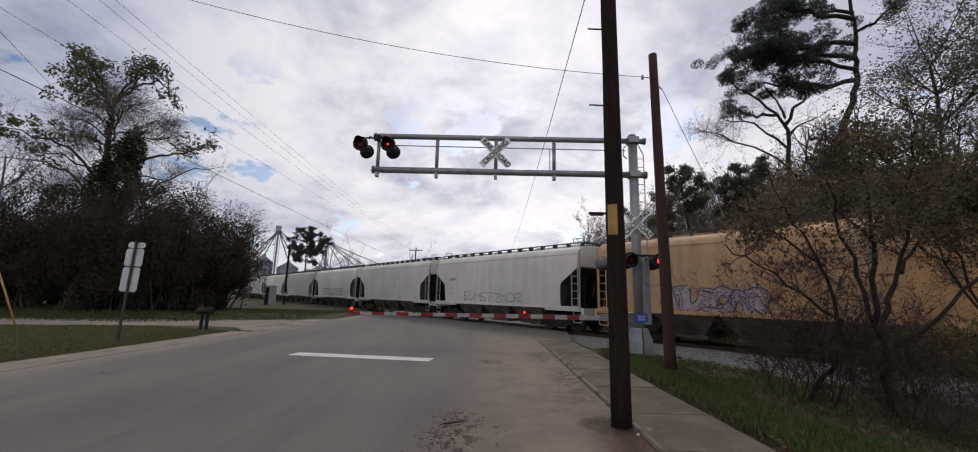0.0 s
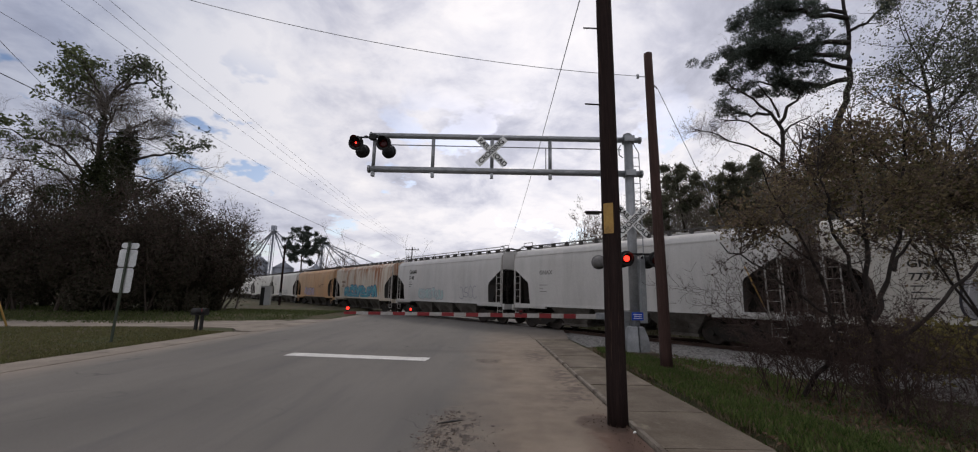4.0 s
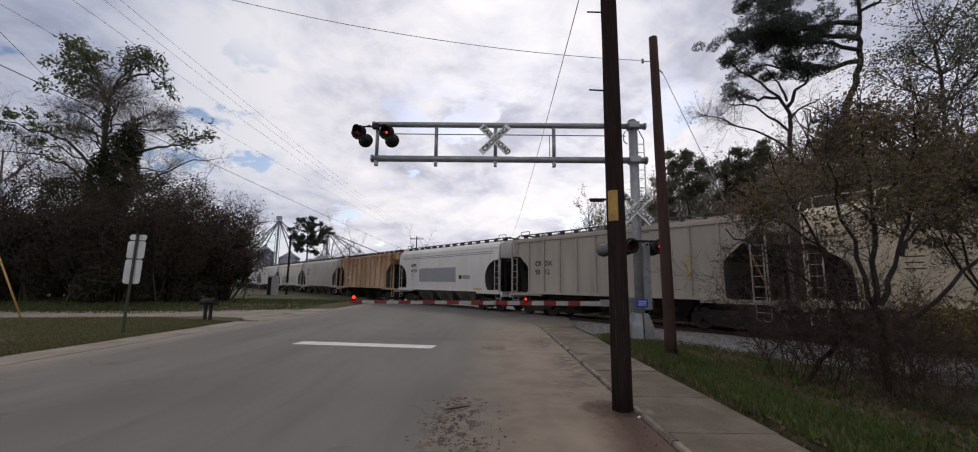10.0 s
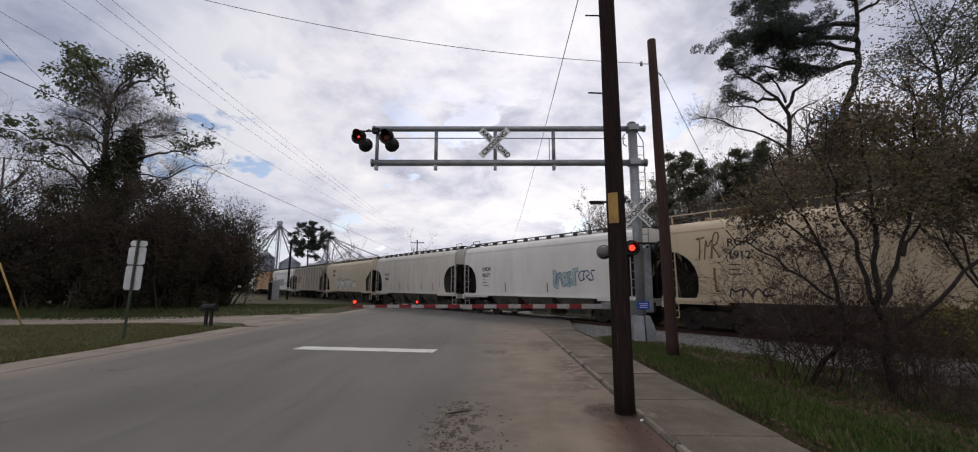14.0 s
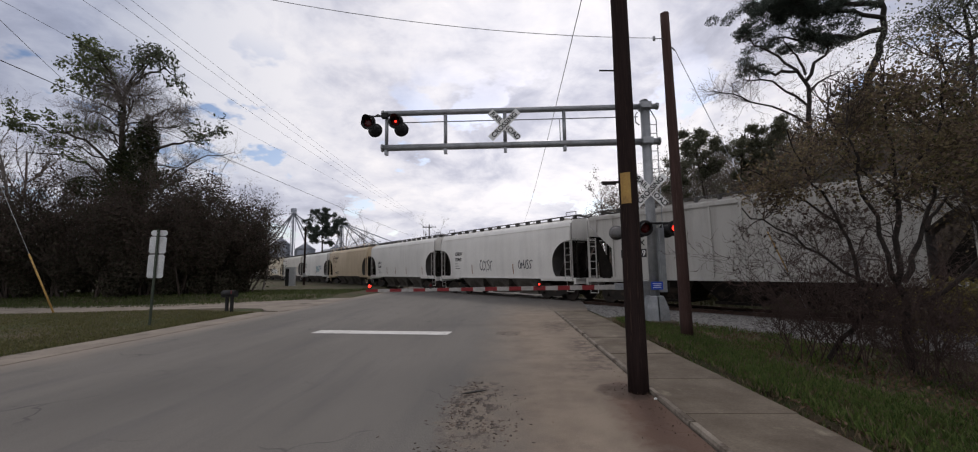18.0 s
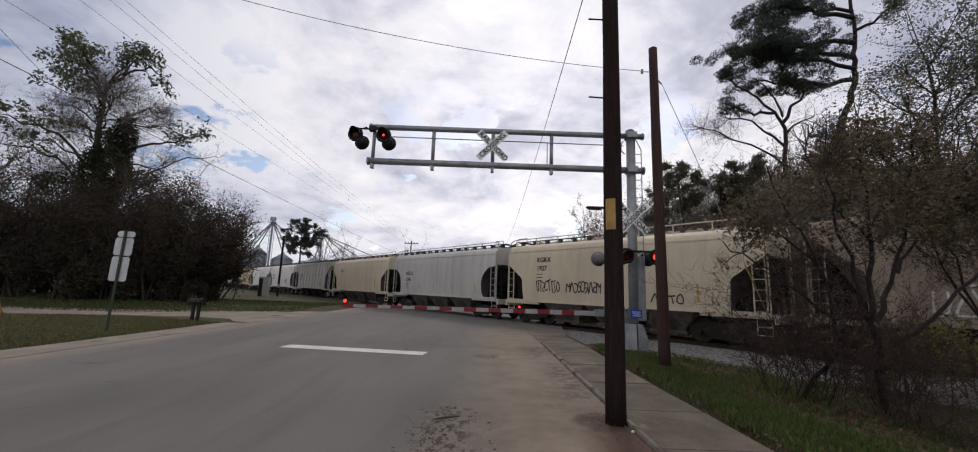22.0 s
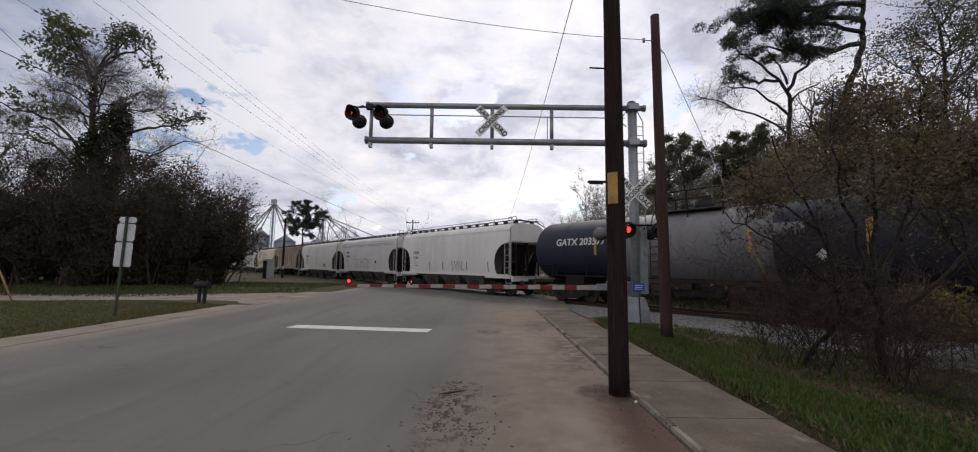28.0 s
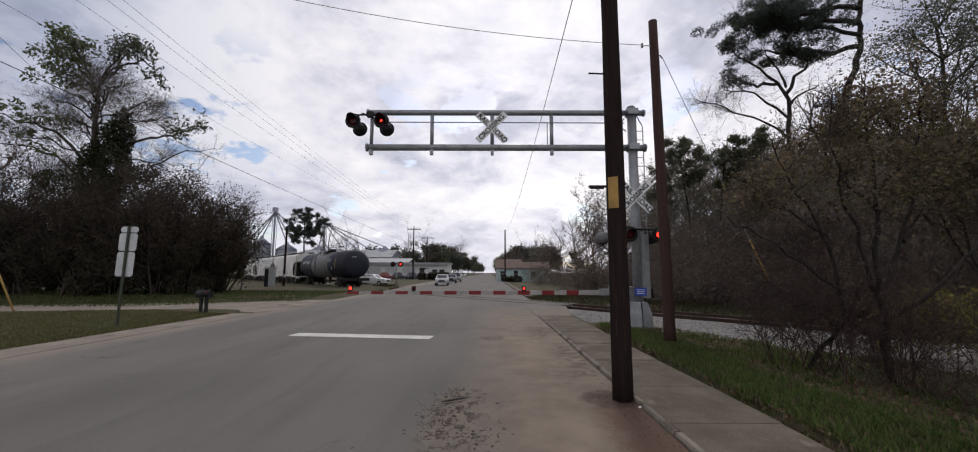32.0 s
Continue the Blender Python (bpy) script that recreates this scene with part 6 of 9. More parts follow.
    for x, y, seed in ((9.6, 9.2, 61), (10.9, 8.9, 62)):
        r = np.random.default_rng(seed)
        segs, tips = [], []
        for _ in range(9):
            s, t = grow(r, (r.normal() * 0.25, r.normal() * 0.25, -0.1), (r.normal() * 0.4, r.normal() * 0.4, 1), 1.25, 0.014, 2, (7, 4), 0.8, 0.0, 0.15, (0.45, 0.5), 6, 0.2)
            segs += s
            tips.append(t)
        pts, _ = near_tips(r, np.concatenate(tips), 1100, 0.09)
        plant("shrub", pose(x, y, -0.1), "low yellow-green leafing shrub near the track", "shrub", segs, [("foliage", leaves("foliage", pts, 0.075, LEAF_YELLOW, r))], "", TWIG, 3)


near_shrubs()


def grass_patch(name, pts, size, mat, label, seed, height=0.12):
    rng = np.random.default_rng(seed)
    p = np.asarray(pts)
    n = len(p)
    hgt = height * rng.uniform(0.4, 1.3, n)
    ang = rng.uniform(0, math.tau, n)
    w = np.stack([np.cos(ang), np.sin(ang), np.zeros(n)], axis=1) * (size * rng.uniform(0.6, 1.3, n))[:, None]
    lean = rng.normal(size=(n, 3)) * 0.35
    lean[:, 2] = 1
    tip = p + lean * hgt[:, None]
    mid = p + lean * hgt[:, None] * 0.55 + rng.normal(size=(n, 3)) * 0.01
    verts = np.stack([p - w, p + w, mid + w * 0.8, tip], axis=1).reshape(-1, 3)
    ob = new(name, quad_mesh(name, verts, np.arange(4 * n).reshape(-1, 4), mat))
    return tagged(ob, label, "grass", kind="stuff")


def make_grass():
    rng = np.random.default_rng(4)
    # lush verge by the pavement
    pts = []
    while len(pts) < 60000:
        x, y = rng.uniform(3.4, 10.5), 2.2 + 11.6 * rng.uniform() ** 1.25
        s, off = track_place(x, y)
        if off < 4.1 + 0.35 * math.sin(s * 3) or x < 3.36 + 0.05 * math.sin(y * 5) + 0.06 * noise.noise((y * 1.7, 3, 3)):
            continue
        thin = 1.0 if off > 5.2 else 0.45
        if (noise.noise((x * 0.9, y * 0.9, 2)) + 0.5 * noise.noise((x * 2.9, y * 2.9, 5)) < 0.10 and rng.uniform() < 0.84) or (x < 3.62 + 0.25 * noise.noise((y * 0.9, 1, 1)) and rng.uniform() < 0.75) or (x > 5.0 + 0.5 * noise.noise((y, 4, 4)) and rng.uniform() < 0.88) or rng.uniform() > thin or (x > 6.6 and y < 8.5 and rng.uniform() > 0.25):
            continue
        pts.append((x, y, ground_z(x, y) - 0.01))
    grass_patch("verge_grass", pts, 0.0065, GRASS_G, "lush green spring grass on the verge", 5, 0.12)
    q = np.array(pts)[rng.integers(0, len(pts), 24000)] + np.column_stack([rng.normal(size=(24000, 2)) * 0.14, np.zeros(24000)])
    q = q[q[:, 0] > 3.33]
    grass_patch("dead_grass", q, 0.006, STRAW, "dry straw and dead leaves among the grass", 9, 0.10)
    # brown dead leaves along the pavement and under the shrubs
    ed = []
    for _ in range(9000):
        y = 2.4 + 11 * rng.uniform() ** 1.3
        x = 3.33 + abs(rng.normal()) * 0.16 if rng.uniform() < 0.5 else 5.9 + rng.normal() * 0.9
        if noise.noise((x * 1.5, y * 0.8, 6)) > -0.12 or x > 4.5:
            if x > 3.31 and track_place(x, y)[1] > 4.0:
                ed.append((x, y, ground_z(x, y) + rng.uniform(0.015, 0.06)))
    litter = leaf_mat("dead_leaf_litter", (0.085, 0.052, 0.034), (0.17, 0.112, 0.072), 0.1)
    tagged(new("leaf_litter", leaves("leaf_litter", ed, 0.040, litter, rng, 1.6)), "brown dead leaves along the verge", "leaf litter", kind="stuff")
    pts = []
    while len(pts) < 52000:
        x, y = -10.8 - 18 * rng.uniform() ** 1.5, rng.uniform(6.5, 19.5)
        if x > shoulder_edge(y) - 0.04 or y > 17.4 + min(1.6, max(0, (-x - 11) * 0.35)) - max(0, (-x - 17) * 0.2):
            continue
        pts.append((x, y, ground_z(x, y)))
    grass_patch("lawn_grass", pts, 0.013, GRASS_D, "short dull grass on the roadside island", 6, 0.06)
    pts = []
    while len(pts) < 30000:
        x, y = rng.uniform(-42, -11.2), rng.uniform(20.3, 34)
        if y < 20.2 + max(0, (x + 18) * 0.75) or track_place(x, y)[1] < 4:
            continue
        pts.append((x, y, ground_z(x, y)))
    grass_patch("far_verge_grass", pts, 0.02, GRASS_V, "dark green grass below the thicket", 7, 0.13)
    pts = []
    while len(pts) < 26000:
        s, off = rng.uniform(-10, 60), -rng.uniform(2.9, 8.0)
        p = on_track(s, off)
        if -10.2 < p.x < 2.9:
            continue
        pts.append((p.x, p.y, ground_z(p.x, p.y)))
    grass_patch("trackside_grass", pts, 0.02, GRASS_S, "thin grass beyond the track", 8, 0.2)


make_grass()

# ---------- the far side of the crossing ----------
WALL_WHITE = surf("white_siding", (0.52, 0.52, 0.50), (0.44, 0.44, 0.42), 0.7, scale=0.6, fine=8, bump=0.1, stretch=(0.2, 0.2, 3))
WALL_AQUA = surf("pale_aqua_siding", (0.40, 0.52, 0.50), (0.34, 0.46, 0.45), 0.7, scale=0.8, fine=8, bump=0.1)
ROOF_BROWN = surf("brown_shingle", (0.15, 0.105, 0.085), (0.11, 0.08, 0.07), 0.9, scale=1.5, fine=10, bump=0.4)
ROOF_METAL = surf("pale_metal_roof", (0.34, 0.35, 0.36), (0.27, 0.28, 0.29), 0.5, metal=0.4, scale=0.8, fine=6, bump=0.1)
SILO_STEEL = surf("corrugated_silo_steel", (0.29, 0.31, 0.35), (0.23, 0.25, 0.29), 0.5, metal=0.4, scale=0.5, fine=5, bump=0.3, stretch=(1, 1, 6))
GLASS = surf("dark_window_glass", (0.02, 0.022, 0.025), (0.03, 0.032, 0.035), 0.08, scale=2, bump=0.0, spec=0.6)
DOOR_GREY = surf("grey_roller_door", (0.36, 0.37, 0.38), (0.30, 0.31, 0.32), 0.6, scale=1, fine=8, bump=0.2, stretch=(1, 1, 5))
RUBBER = surf("tyre_rubber", (0.018, 0.018, 0.018), (0.025, 0.025, 0.025), 0.9, scale=5, bump=0.1)
LAMP_GLASS = surf("headlamp_glass", (0.6, 0.6, 0.58), (0.5, 0.5, 0.5), 0.15, scale=5, bump=0.0)


def gable(bm, x0, x1, y0, y1, z0, z1, over=0.4, along="x"):
    """A pitched roof slab over the rectangle, ridge along x or y."""
    t = 0.12
    if along == "x":
        ym = (y0 + y1) / 2
        prof = [(y0 - over, z0), (ym, z1), (y1 + over, z0), (y1 + over, z0 - t), (ym, z1 - t), (y0 - over, z0 - t)]
        loft(bm, [[Vector((x, y, z)) for y, z in prof] for x in (x0 - over, x1 + over)], smooth=False)
    else:
        xm = (x0 + x1) / 2
        prof = [(x0 - over, z0), (xm, z1), (x1 + over, z0), (x1 + over, z0 - t), (xm, z1 - t), (x0 - over, z0 - t)]
        loft(bm, [[Vector((x, y, z)) for x, z in prof] for y in (y0 - over, y1 + over)], smooth=False)


def pane(parent, c, w, h, frame_mat, label=""):
    bm = bmesh.new()
    for dx, dz, sx, sz in ((0, h / 2, w + 0.16, 0.08), (0, -h / 2, w + 0.16, 0.08), (w / 2, 0, 0.08, h), (-w / 2, 0, 0.08, h), (0, 0, w, 0.05)):
        box(bm, (dx, 0, dz), (sx, 0.10, sz))
    fr = part("window", bm, frame_mat, parent, m=pose(*c))
    bm = bmesh.new()
    box(bm, (0, 0.02, 0), (w - 0.08, 0.02, h - 0.08))
    part("pane", bm, GLASS, fr)


def store_building():
    b = thing("store_building", pose(-21.2, 106, 0), "long low white commercial building with roller doors", "building")
    bm = bmesh.new()
    box(bm, (0, 6, 2.0), (20.5, 12, 4.2))
    part("wall", bm, WALL_WHITE, b)
    bm = bmesh.new()
    box(bm, (0, 6, 4.22), (21.2, 12.8, 0.28))
    box(bm, (0, -0.3, 3.75), (20.9, 0.5, 0.25))
    part("roof", bm, ROOF_METAL, b)
    for x, w in ((-8.6, 3.0), (-4.4, 3.2), (0.2, 3.4), (4.2, 2.4)):
        bm = bmesh.new()
        box(bm, (x, -0.05, 1.5), (w, 0.1, 2.9))
        part("roller_door", bm, DOOR_GREY if x < 4 else GLASS, b)
    for x in (7.0, 8.9):
        pane(b, (x, -0.05, 1.9), 1.4, 1.3, DOOR_GREY)
    b2 = thing("store_building", pose(-33, 122, 0), "second white metal shed with a low pitched roof", "building")
    bm = bmesh.new()
    box(bm, (0, 6, 2.4), (17, 12, 4.8))
    part("wall", bm, WALL_WHITE, b2)
    bm = bmesh.new()
    gable(bm, -8.5, 8.5, 0, 12, 4.8, 6.2)
    part("roof", bm, ROOF_METAL, b2)
    for x in (-4, 3):
        bm = bmesh.new()
        box(bm, (x, -0.05, 1.8), (3.4, 0.1, 3.4))
        part("roller_door", bm, DOOR_GREY, b2)
    h = thing("house", pose(0, 80, 0), "pale aqua bungalow with a brown shingle roof", "house")
    bm = bmesh.new()
    box(bm, (4.0, 4, 1.25), (4.8, 8, 2.8))
    box(bm, (9.2, 5, 1.25), (6.0, 6, 2.8))
    part("wall", bm, WALL_AQUA, h)
    bm = bmesh.new()
    gable(bm, 1.6, 6.4, 0, 8, 2.65, 4.5, 0.35, "x")
    part("roof", bm, ROOF_BROWN, h)
    bm = bmesh.new()
    gable(bm, 6.75, 12.2, 2, 8, 2.62, 4.0, 0.3, "x")
    part("roof", bm, ROOF_BROWN, h)
    pane(h, (5.3, -0.03, 1.45), 0.9, 1.5, WALL_WHITE)
    pane(h, (2.7, -0.03, 1.5), 1.0, 1.2, WALL_WHITE)
    pane(h, (9.0, 1.97, 1.5), 1.1, 1.1, WALL_WHITE)
    for x in (1.62, 6.38):
        bm = bmesh.new()
        box(bm, (x, -0.02, 1.3), (0.14, 0.10, 2.6))
        part("corner_board", bm, WALL_WHITE, h)


store_building()


def car(x, y, yaw, colour, label, kind="sedan"):
    body_m = surf("car_paint_" + label.split()[0] + str(int(y)), colour, tuple(c * 0.9 for c in colour), 0.3, metal=0.2, scale=2, bump=0.0, spec=0.6)
    c = thing("car", pose(x, y, 0.0, 0, 0, yaw), label, "car", "cars by the road")
    H_ = 1.45 if kind == "sedan" else 1.75
    prof = [(-2.2, 0.35), (-2.25, 0.62), (-2.1, 0.88), (-1.05, 0.98), (-0.35, H_), (1.0, H_ + 0.02), (1.75, 1.02), (2.2, 0.95), (2.25, 0.6), (2.2, 0.35)]
    bm = bmesh.new()
    rings = []
    for w, k in ((-0.88, 0.93), (-0.84, 1.0), (0.84, 1.0), (0.88, 0.93)):
        rings.append([Vector((w * (0.82 if z > 1.1 else 1.0), px * k, 0.35 + (z - 0.35) * (k if z > 0.5 else 1))) for px, z in prof])
    loft(bm, rings, smooth=False)
    part("body", bm, body_m, c)
    bm = bmesh.new()
    pts = [(-0.66, -1.0, 1.0), (0.66, -1.0, 1.0), (0.60, -0.40, H_ - 0.07), (-0.60, -0.40, H_ - 0.07)]
    bm.faces.new([bm.verts.new((a, b - 0.03, z + 0.02)) for a, b, z in pts])
    part("windscreen", bm, GLASS, c)
    for s in (-1, 1):
        bm = bmesh.new()
        box(bm, (s * 0.745, 0.35, 1.2), (0.02, 1.5, 0.30))
        part("side_window", bm, GLASS, c)
        bm = bmesh.new()
        box(bm, (s * 0.62, -2.21, 0.70), (0.36, 0.08, 0.16))
        part("headlight", bm, LAMP_GLASS, c)
        for yy in (-1.35, 1.35):
            bm = bmesh.new()
            rod(bm, (s * 0.68, yy, 0.33), (s * 0.90, yy, 0.33), 0.33, seg=16)
            w = part("wheel", bm, RUBBER, c)
            bm = bmesh.new()
            rod(bm, (s * 0.88, yy, 0.33), (s * 0.915, yy, 0.33), 0.20, seg=12)
            part("rim", bm, GALV, w)
    bm = bmesh.new()
    box(bm, (0, -2.23, 0.62), (0.8, 0.06, 0.22))
    part("grille", bm, BLACK, c)
    return c


car(-6.45, 56, 4, (0.45, 0.46, 0.47), "silver sedan waiting in the road")
car(-6.35, 68.5, 2, (0.05, 0.06, 0.09), "dark blue sedan waiting behind another car")
car(-6.3, 79, 3, (0.20, 0.20, 0.21), "grey car waiting in the road", "suv")
car(-15.6, 54.5, 78, (0.62, 0.63, 0.64), "white sedan parked on the gravel")
for i, (x, y, col, lb) in enumerate(((-20.5, 94, (0.03, 0.03, 0.035), "black pickup parked by the store"), (-17.4, 95, (0.05, 0.05, 0.06), "dark car parked by the store"), (-23.6, 94, (0.16, 0.04, 0.035), "maroon car parked by the store"), (-14.4, 95, (0.04, 0.05, 0.05), "dark van parked by the store"), (-9.5, 150, (0.6, 0.6, 0.6), "white car far down the road"), (-13.5, 128, (0.5, 0.5, 0.5), "pale van beyond the store"))):
    car(x, y, 80 if y < 100 else 5, col, lb, "suv")


def far_poles():
    for x, y, h, tr in ((-16.9, 90, 12.0, True), (-18.5, 120, 12.6, False), (-20.8, 185, 13.0, False), (-21.5, 260, 13.0, False), (3.2, 80, 10.2, False)):
        p = wooden_pole(x, y, -0.2, h, 0.17, 0.12, "distant wooden utility pole with crossarm" if x < 0 else "distant bare wooden utility pole")
        if x < 0:
            bm = bmesh.new()
            box(bm, (0, 0, h - 0.6), (3.0, 0.14, 0.16))
            part("crossarm", bm, WOOD_POLE, p)
            for dx in (-1.3, -0.6, 0.6, 1.3):
                bm = bmesh.new()
                rod(bm, (dx, 0, h - 0.52), (dx, 0, h - 0.25), 0.06, seg=8)
                part("insulator", bm, GALV, p)
        if tr:
            for dx in (-0.55, 0.55):
                bm = bmesh.new()
                rod(bm, (dx, 0, h - 4.3), (dx, 0, h - 3.2), 0.30, seg=12)
                part("transformer", bm, CAB, p)
        elif x < -15:
            bm = bmesh.new()
            pipe(bm, [(0, 0, h - 3.2), (1.4, 0, h - 2.9), (2.2, 0, h - 3.0)], 0.05, 6)
            part("lamp_bracket", bm, GALV, p)
    for dx, z in ((-1.3, 11.7), (0, 11.8), (1.3, 11.7)):
        wire((-16.9 + dx, 90, z), (-18.5 + dx, 120, z + 0.6), 0.6, 0.02)
        wire((-18.5 + dx, 120, z + 0.6), (-20.8 + dx, 185, z + 1.0), 1.0, 0.02)


far_poles()


def far_signal():
    s = thing("crossing_signal", pose(-10.25, 45.0, 0), "crossing signal beyond the track with red lamps", "crossing signal")
    bm = bmesh.new()
    rod(bm, (0, 0, -0.1), (0, 0, 2.9), 0.07, seg=10)
    part("mast", bm, GALV, s)
    bm = bmesh.new()
    box(bm, (0, 0, 0.1), (0.5, 0.5, 0.4))
    part("plinth", bm, CONCRETE, s)
    bm = bmesh.new()
    rod(bm, (-0.45, -0.05, 2.75), (0.45, -0.05, 2.75), 0.03, seg=8)
    part("lamp_arm", bm, BLACK, s)
    flasher(s, (-0.42, -0.12, 2.65), "B", r=0.3)
    flasher(s, (0.42, -0.12, 2.65), "A", r=0.3)
    r = thing("road_sign", pose(-6.8, 60, 0) @ pose(-2.4, 0, 0), "round pale road sign on a thin post", "road sign")
    bm = bmesh.new()
    rod(bm, (0, 0, -0.1), (0, 0, 2.2), 0.035, seg=8)
    part("post", bm, GALV, r)
    bm = bmesh.new()
    rod(bm, (0, -0.03, 1.95), (0, 0.0, 1.95), 0.38, seg=20)
    part("sign_panel", bm, SIGN_BACK, r)


far_signal()


def elevator():
    e = thing("grain_elevator", pose(-80, 150, 0), "steel grain elevator with a leg tower and spouts", "grain elevator")

    def silo(x, y, r, h, cone):
        bm = bmesh.new()
        n = 28
        rings = []
        for z in np.arange(0, h + 0.01, 1.0):
            rings.append(circle((x, y, z), r, "z", n))
            rings.append(circle((x, y, min(h, z + 0.5)), r + 0.06, "z", n))
        rings += [circle((x, y, h + 0.05), r + 0.25, "z", n), circle((x, y, h + cone), 0.7, "z", n), circle((x, y, h + cone + 0.6), 0.7, "z", n)]
        loft(bm, rings)
        part("silo", bm, SILO_STEEL, e)

    for x, y, r, h, c in ((-5.0, 0, 3.4, 12.0, 2.4), (3.5, 2, 3.6, 10.2, 2.2), (14, 6, 5.0, 9.0, 2.6), (27, 10, 5.5, 8.6, 2.6), (40, 4, 5.5, 8.6, 2.6), (-13, 4, 3.4, 11.0, 2.0)):
        silo(x, y, r, h, c)
    for x, y, h in ((0.0, -1, 24.6), (17.5, 2, 21.0)):
        bm = bmesh.new()
        for dx in (-0.55, 0.55):
            for dy in (-0.55, 0.55):
                rod(bm, (x + dx, y + dy, 0), (x + dx, y + dy, h), 0.10, seg=5)
        for z in np.arange(1, h, 1.6):
            box(bm, (x, y - 0.55, z), (1.1, 0.08, 0.1))
            rod(bm, (x - 0.55, y - 0.55, z), (x + 0.55, y - 0.55, z + 1.6), 0.05, seg=4)
        part("leg_tower", bm, SILO_STEEL, e)
        bm = bmesh.new()
        box(bm, (x, y, h * 0.5), (0.5, 0.5, h))
        part("leg_casing", bm, SILO_STEEL, e)
        bm = bmesh.new()
        box(bm, (x, y, h + 0.5), (1.6, 1.3, 1.5))
        box(bm, (x, y, h - 0.8), (2.6, 2.2, 0.15))
        for dx in (-1.25, 1.25):
            rod(bm, (x + dx, y - 1, h - 0.8), (x + dx, y - 1, h + 0.3), 0.06, seg=4)
        part("leg_head", bm, SILO_STEEL, e)
    tops = [(-5.0, 0, 14.6), (3.5, 2, 12.6), (-13, 4, 13.2), (14, 6, 11.8), (-8.6, 2, 14), (6.0, 3, 12.3)]
    for tx, ty, tz in tops:
        bm = bmesh.new()
        rod(bm, (0, -1, 24.2), (tx, ty, tz), 0.22, seg=6)
        part("spout", bm, SILO_STEEL, e)
    for tx, ty, tz in ((27, 10, 11.6), (40, 4, 11.6), (14, 6, 11.8), (22, 8, 11.4), (33, 8, 11)):
        bm = bmesh.new()
        rod(bm, (17.5, 2, 20.4), (tx, ty, tz), 0.20, seg=6)
        part("spout", bm, SILO_STEEL, e)
    # trussed boom between the two legs
    bm = bmesh.new()
    for dz in (0, -1.0):
        rod(bm, (0.5, -1, 24.0 + dz), (14.5, 0, 13.5 + dz), 0.08, seg=5)
    for k in range(10):
        u, v = k / 10, (k + 1) / 10
        rod(bm, (0.5 + 14 * u, -1 + u, 24 - 10.5 * u), (0.5 + 14 * v, -1 + v, 23 - 10.5 * v), 0.05, seg=4)
    part("boom", bm, SILO_STEEL, e)
    sh = thing("mill_shed", pose(-52, 152, 0), "long grey metal shed by the silos", "building")
    bm = bmesh.new()
    box(bm, (0, 0, 3.5), (34, 16, 7.4))
    part("wall", bm, DOOR_GREY, sh)
    bm = bmesh.new()
    gable(bm, -17, 17, -8, 8, 7.2, 10.2)
    part("roof", bm, ROOF_METAL, sh)


elevator()


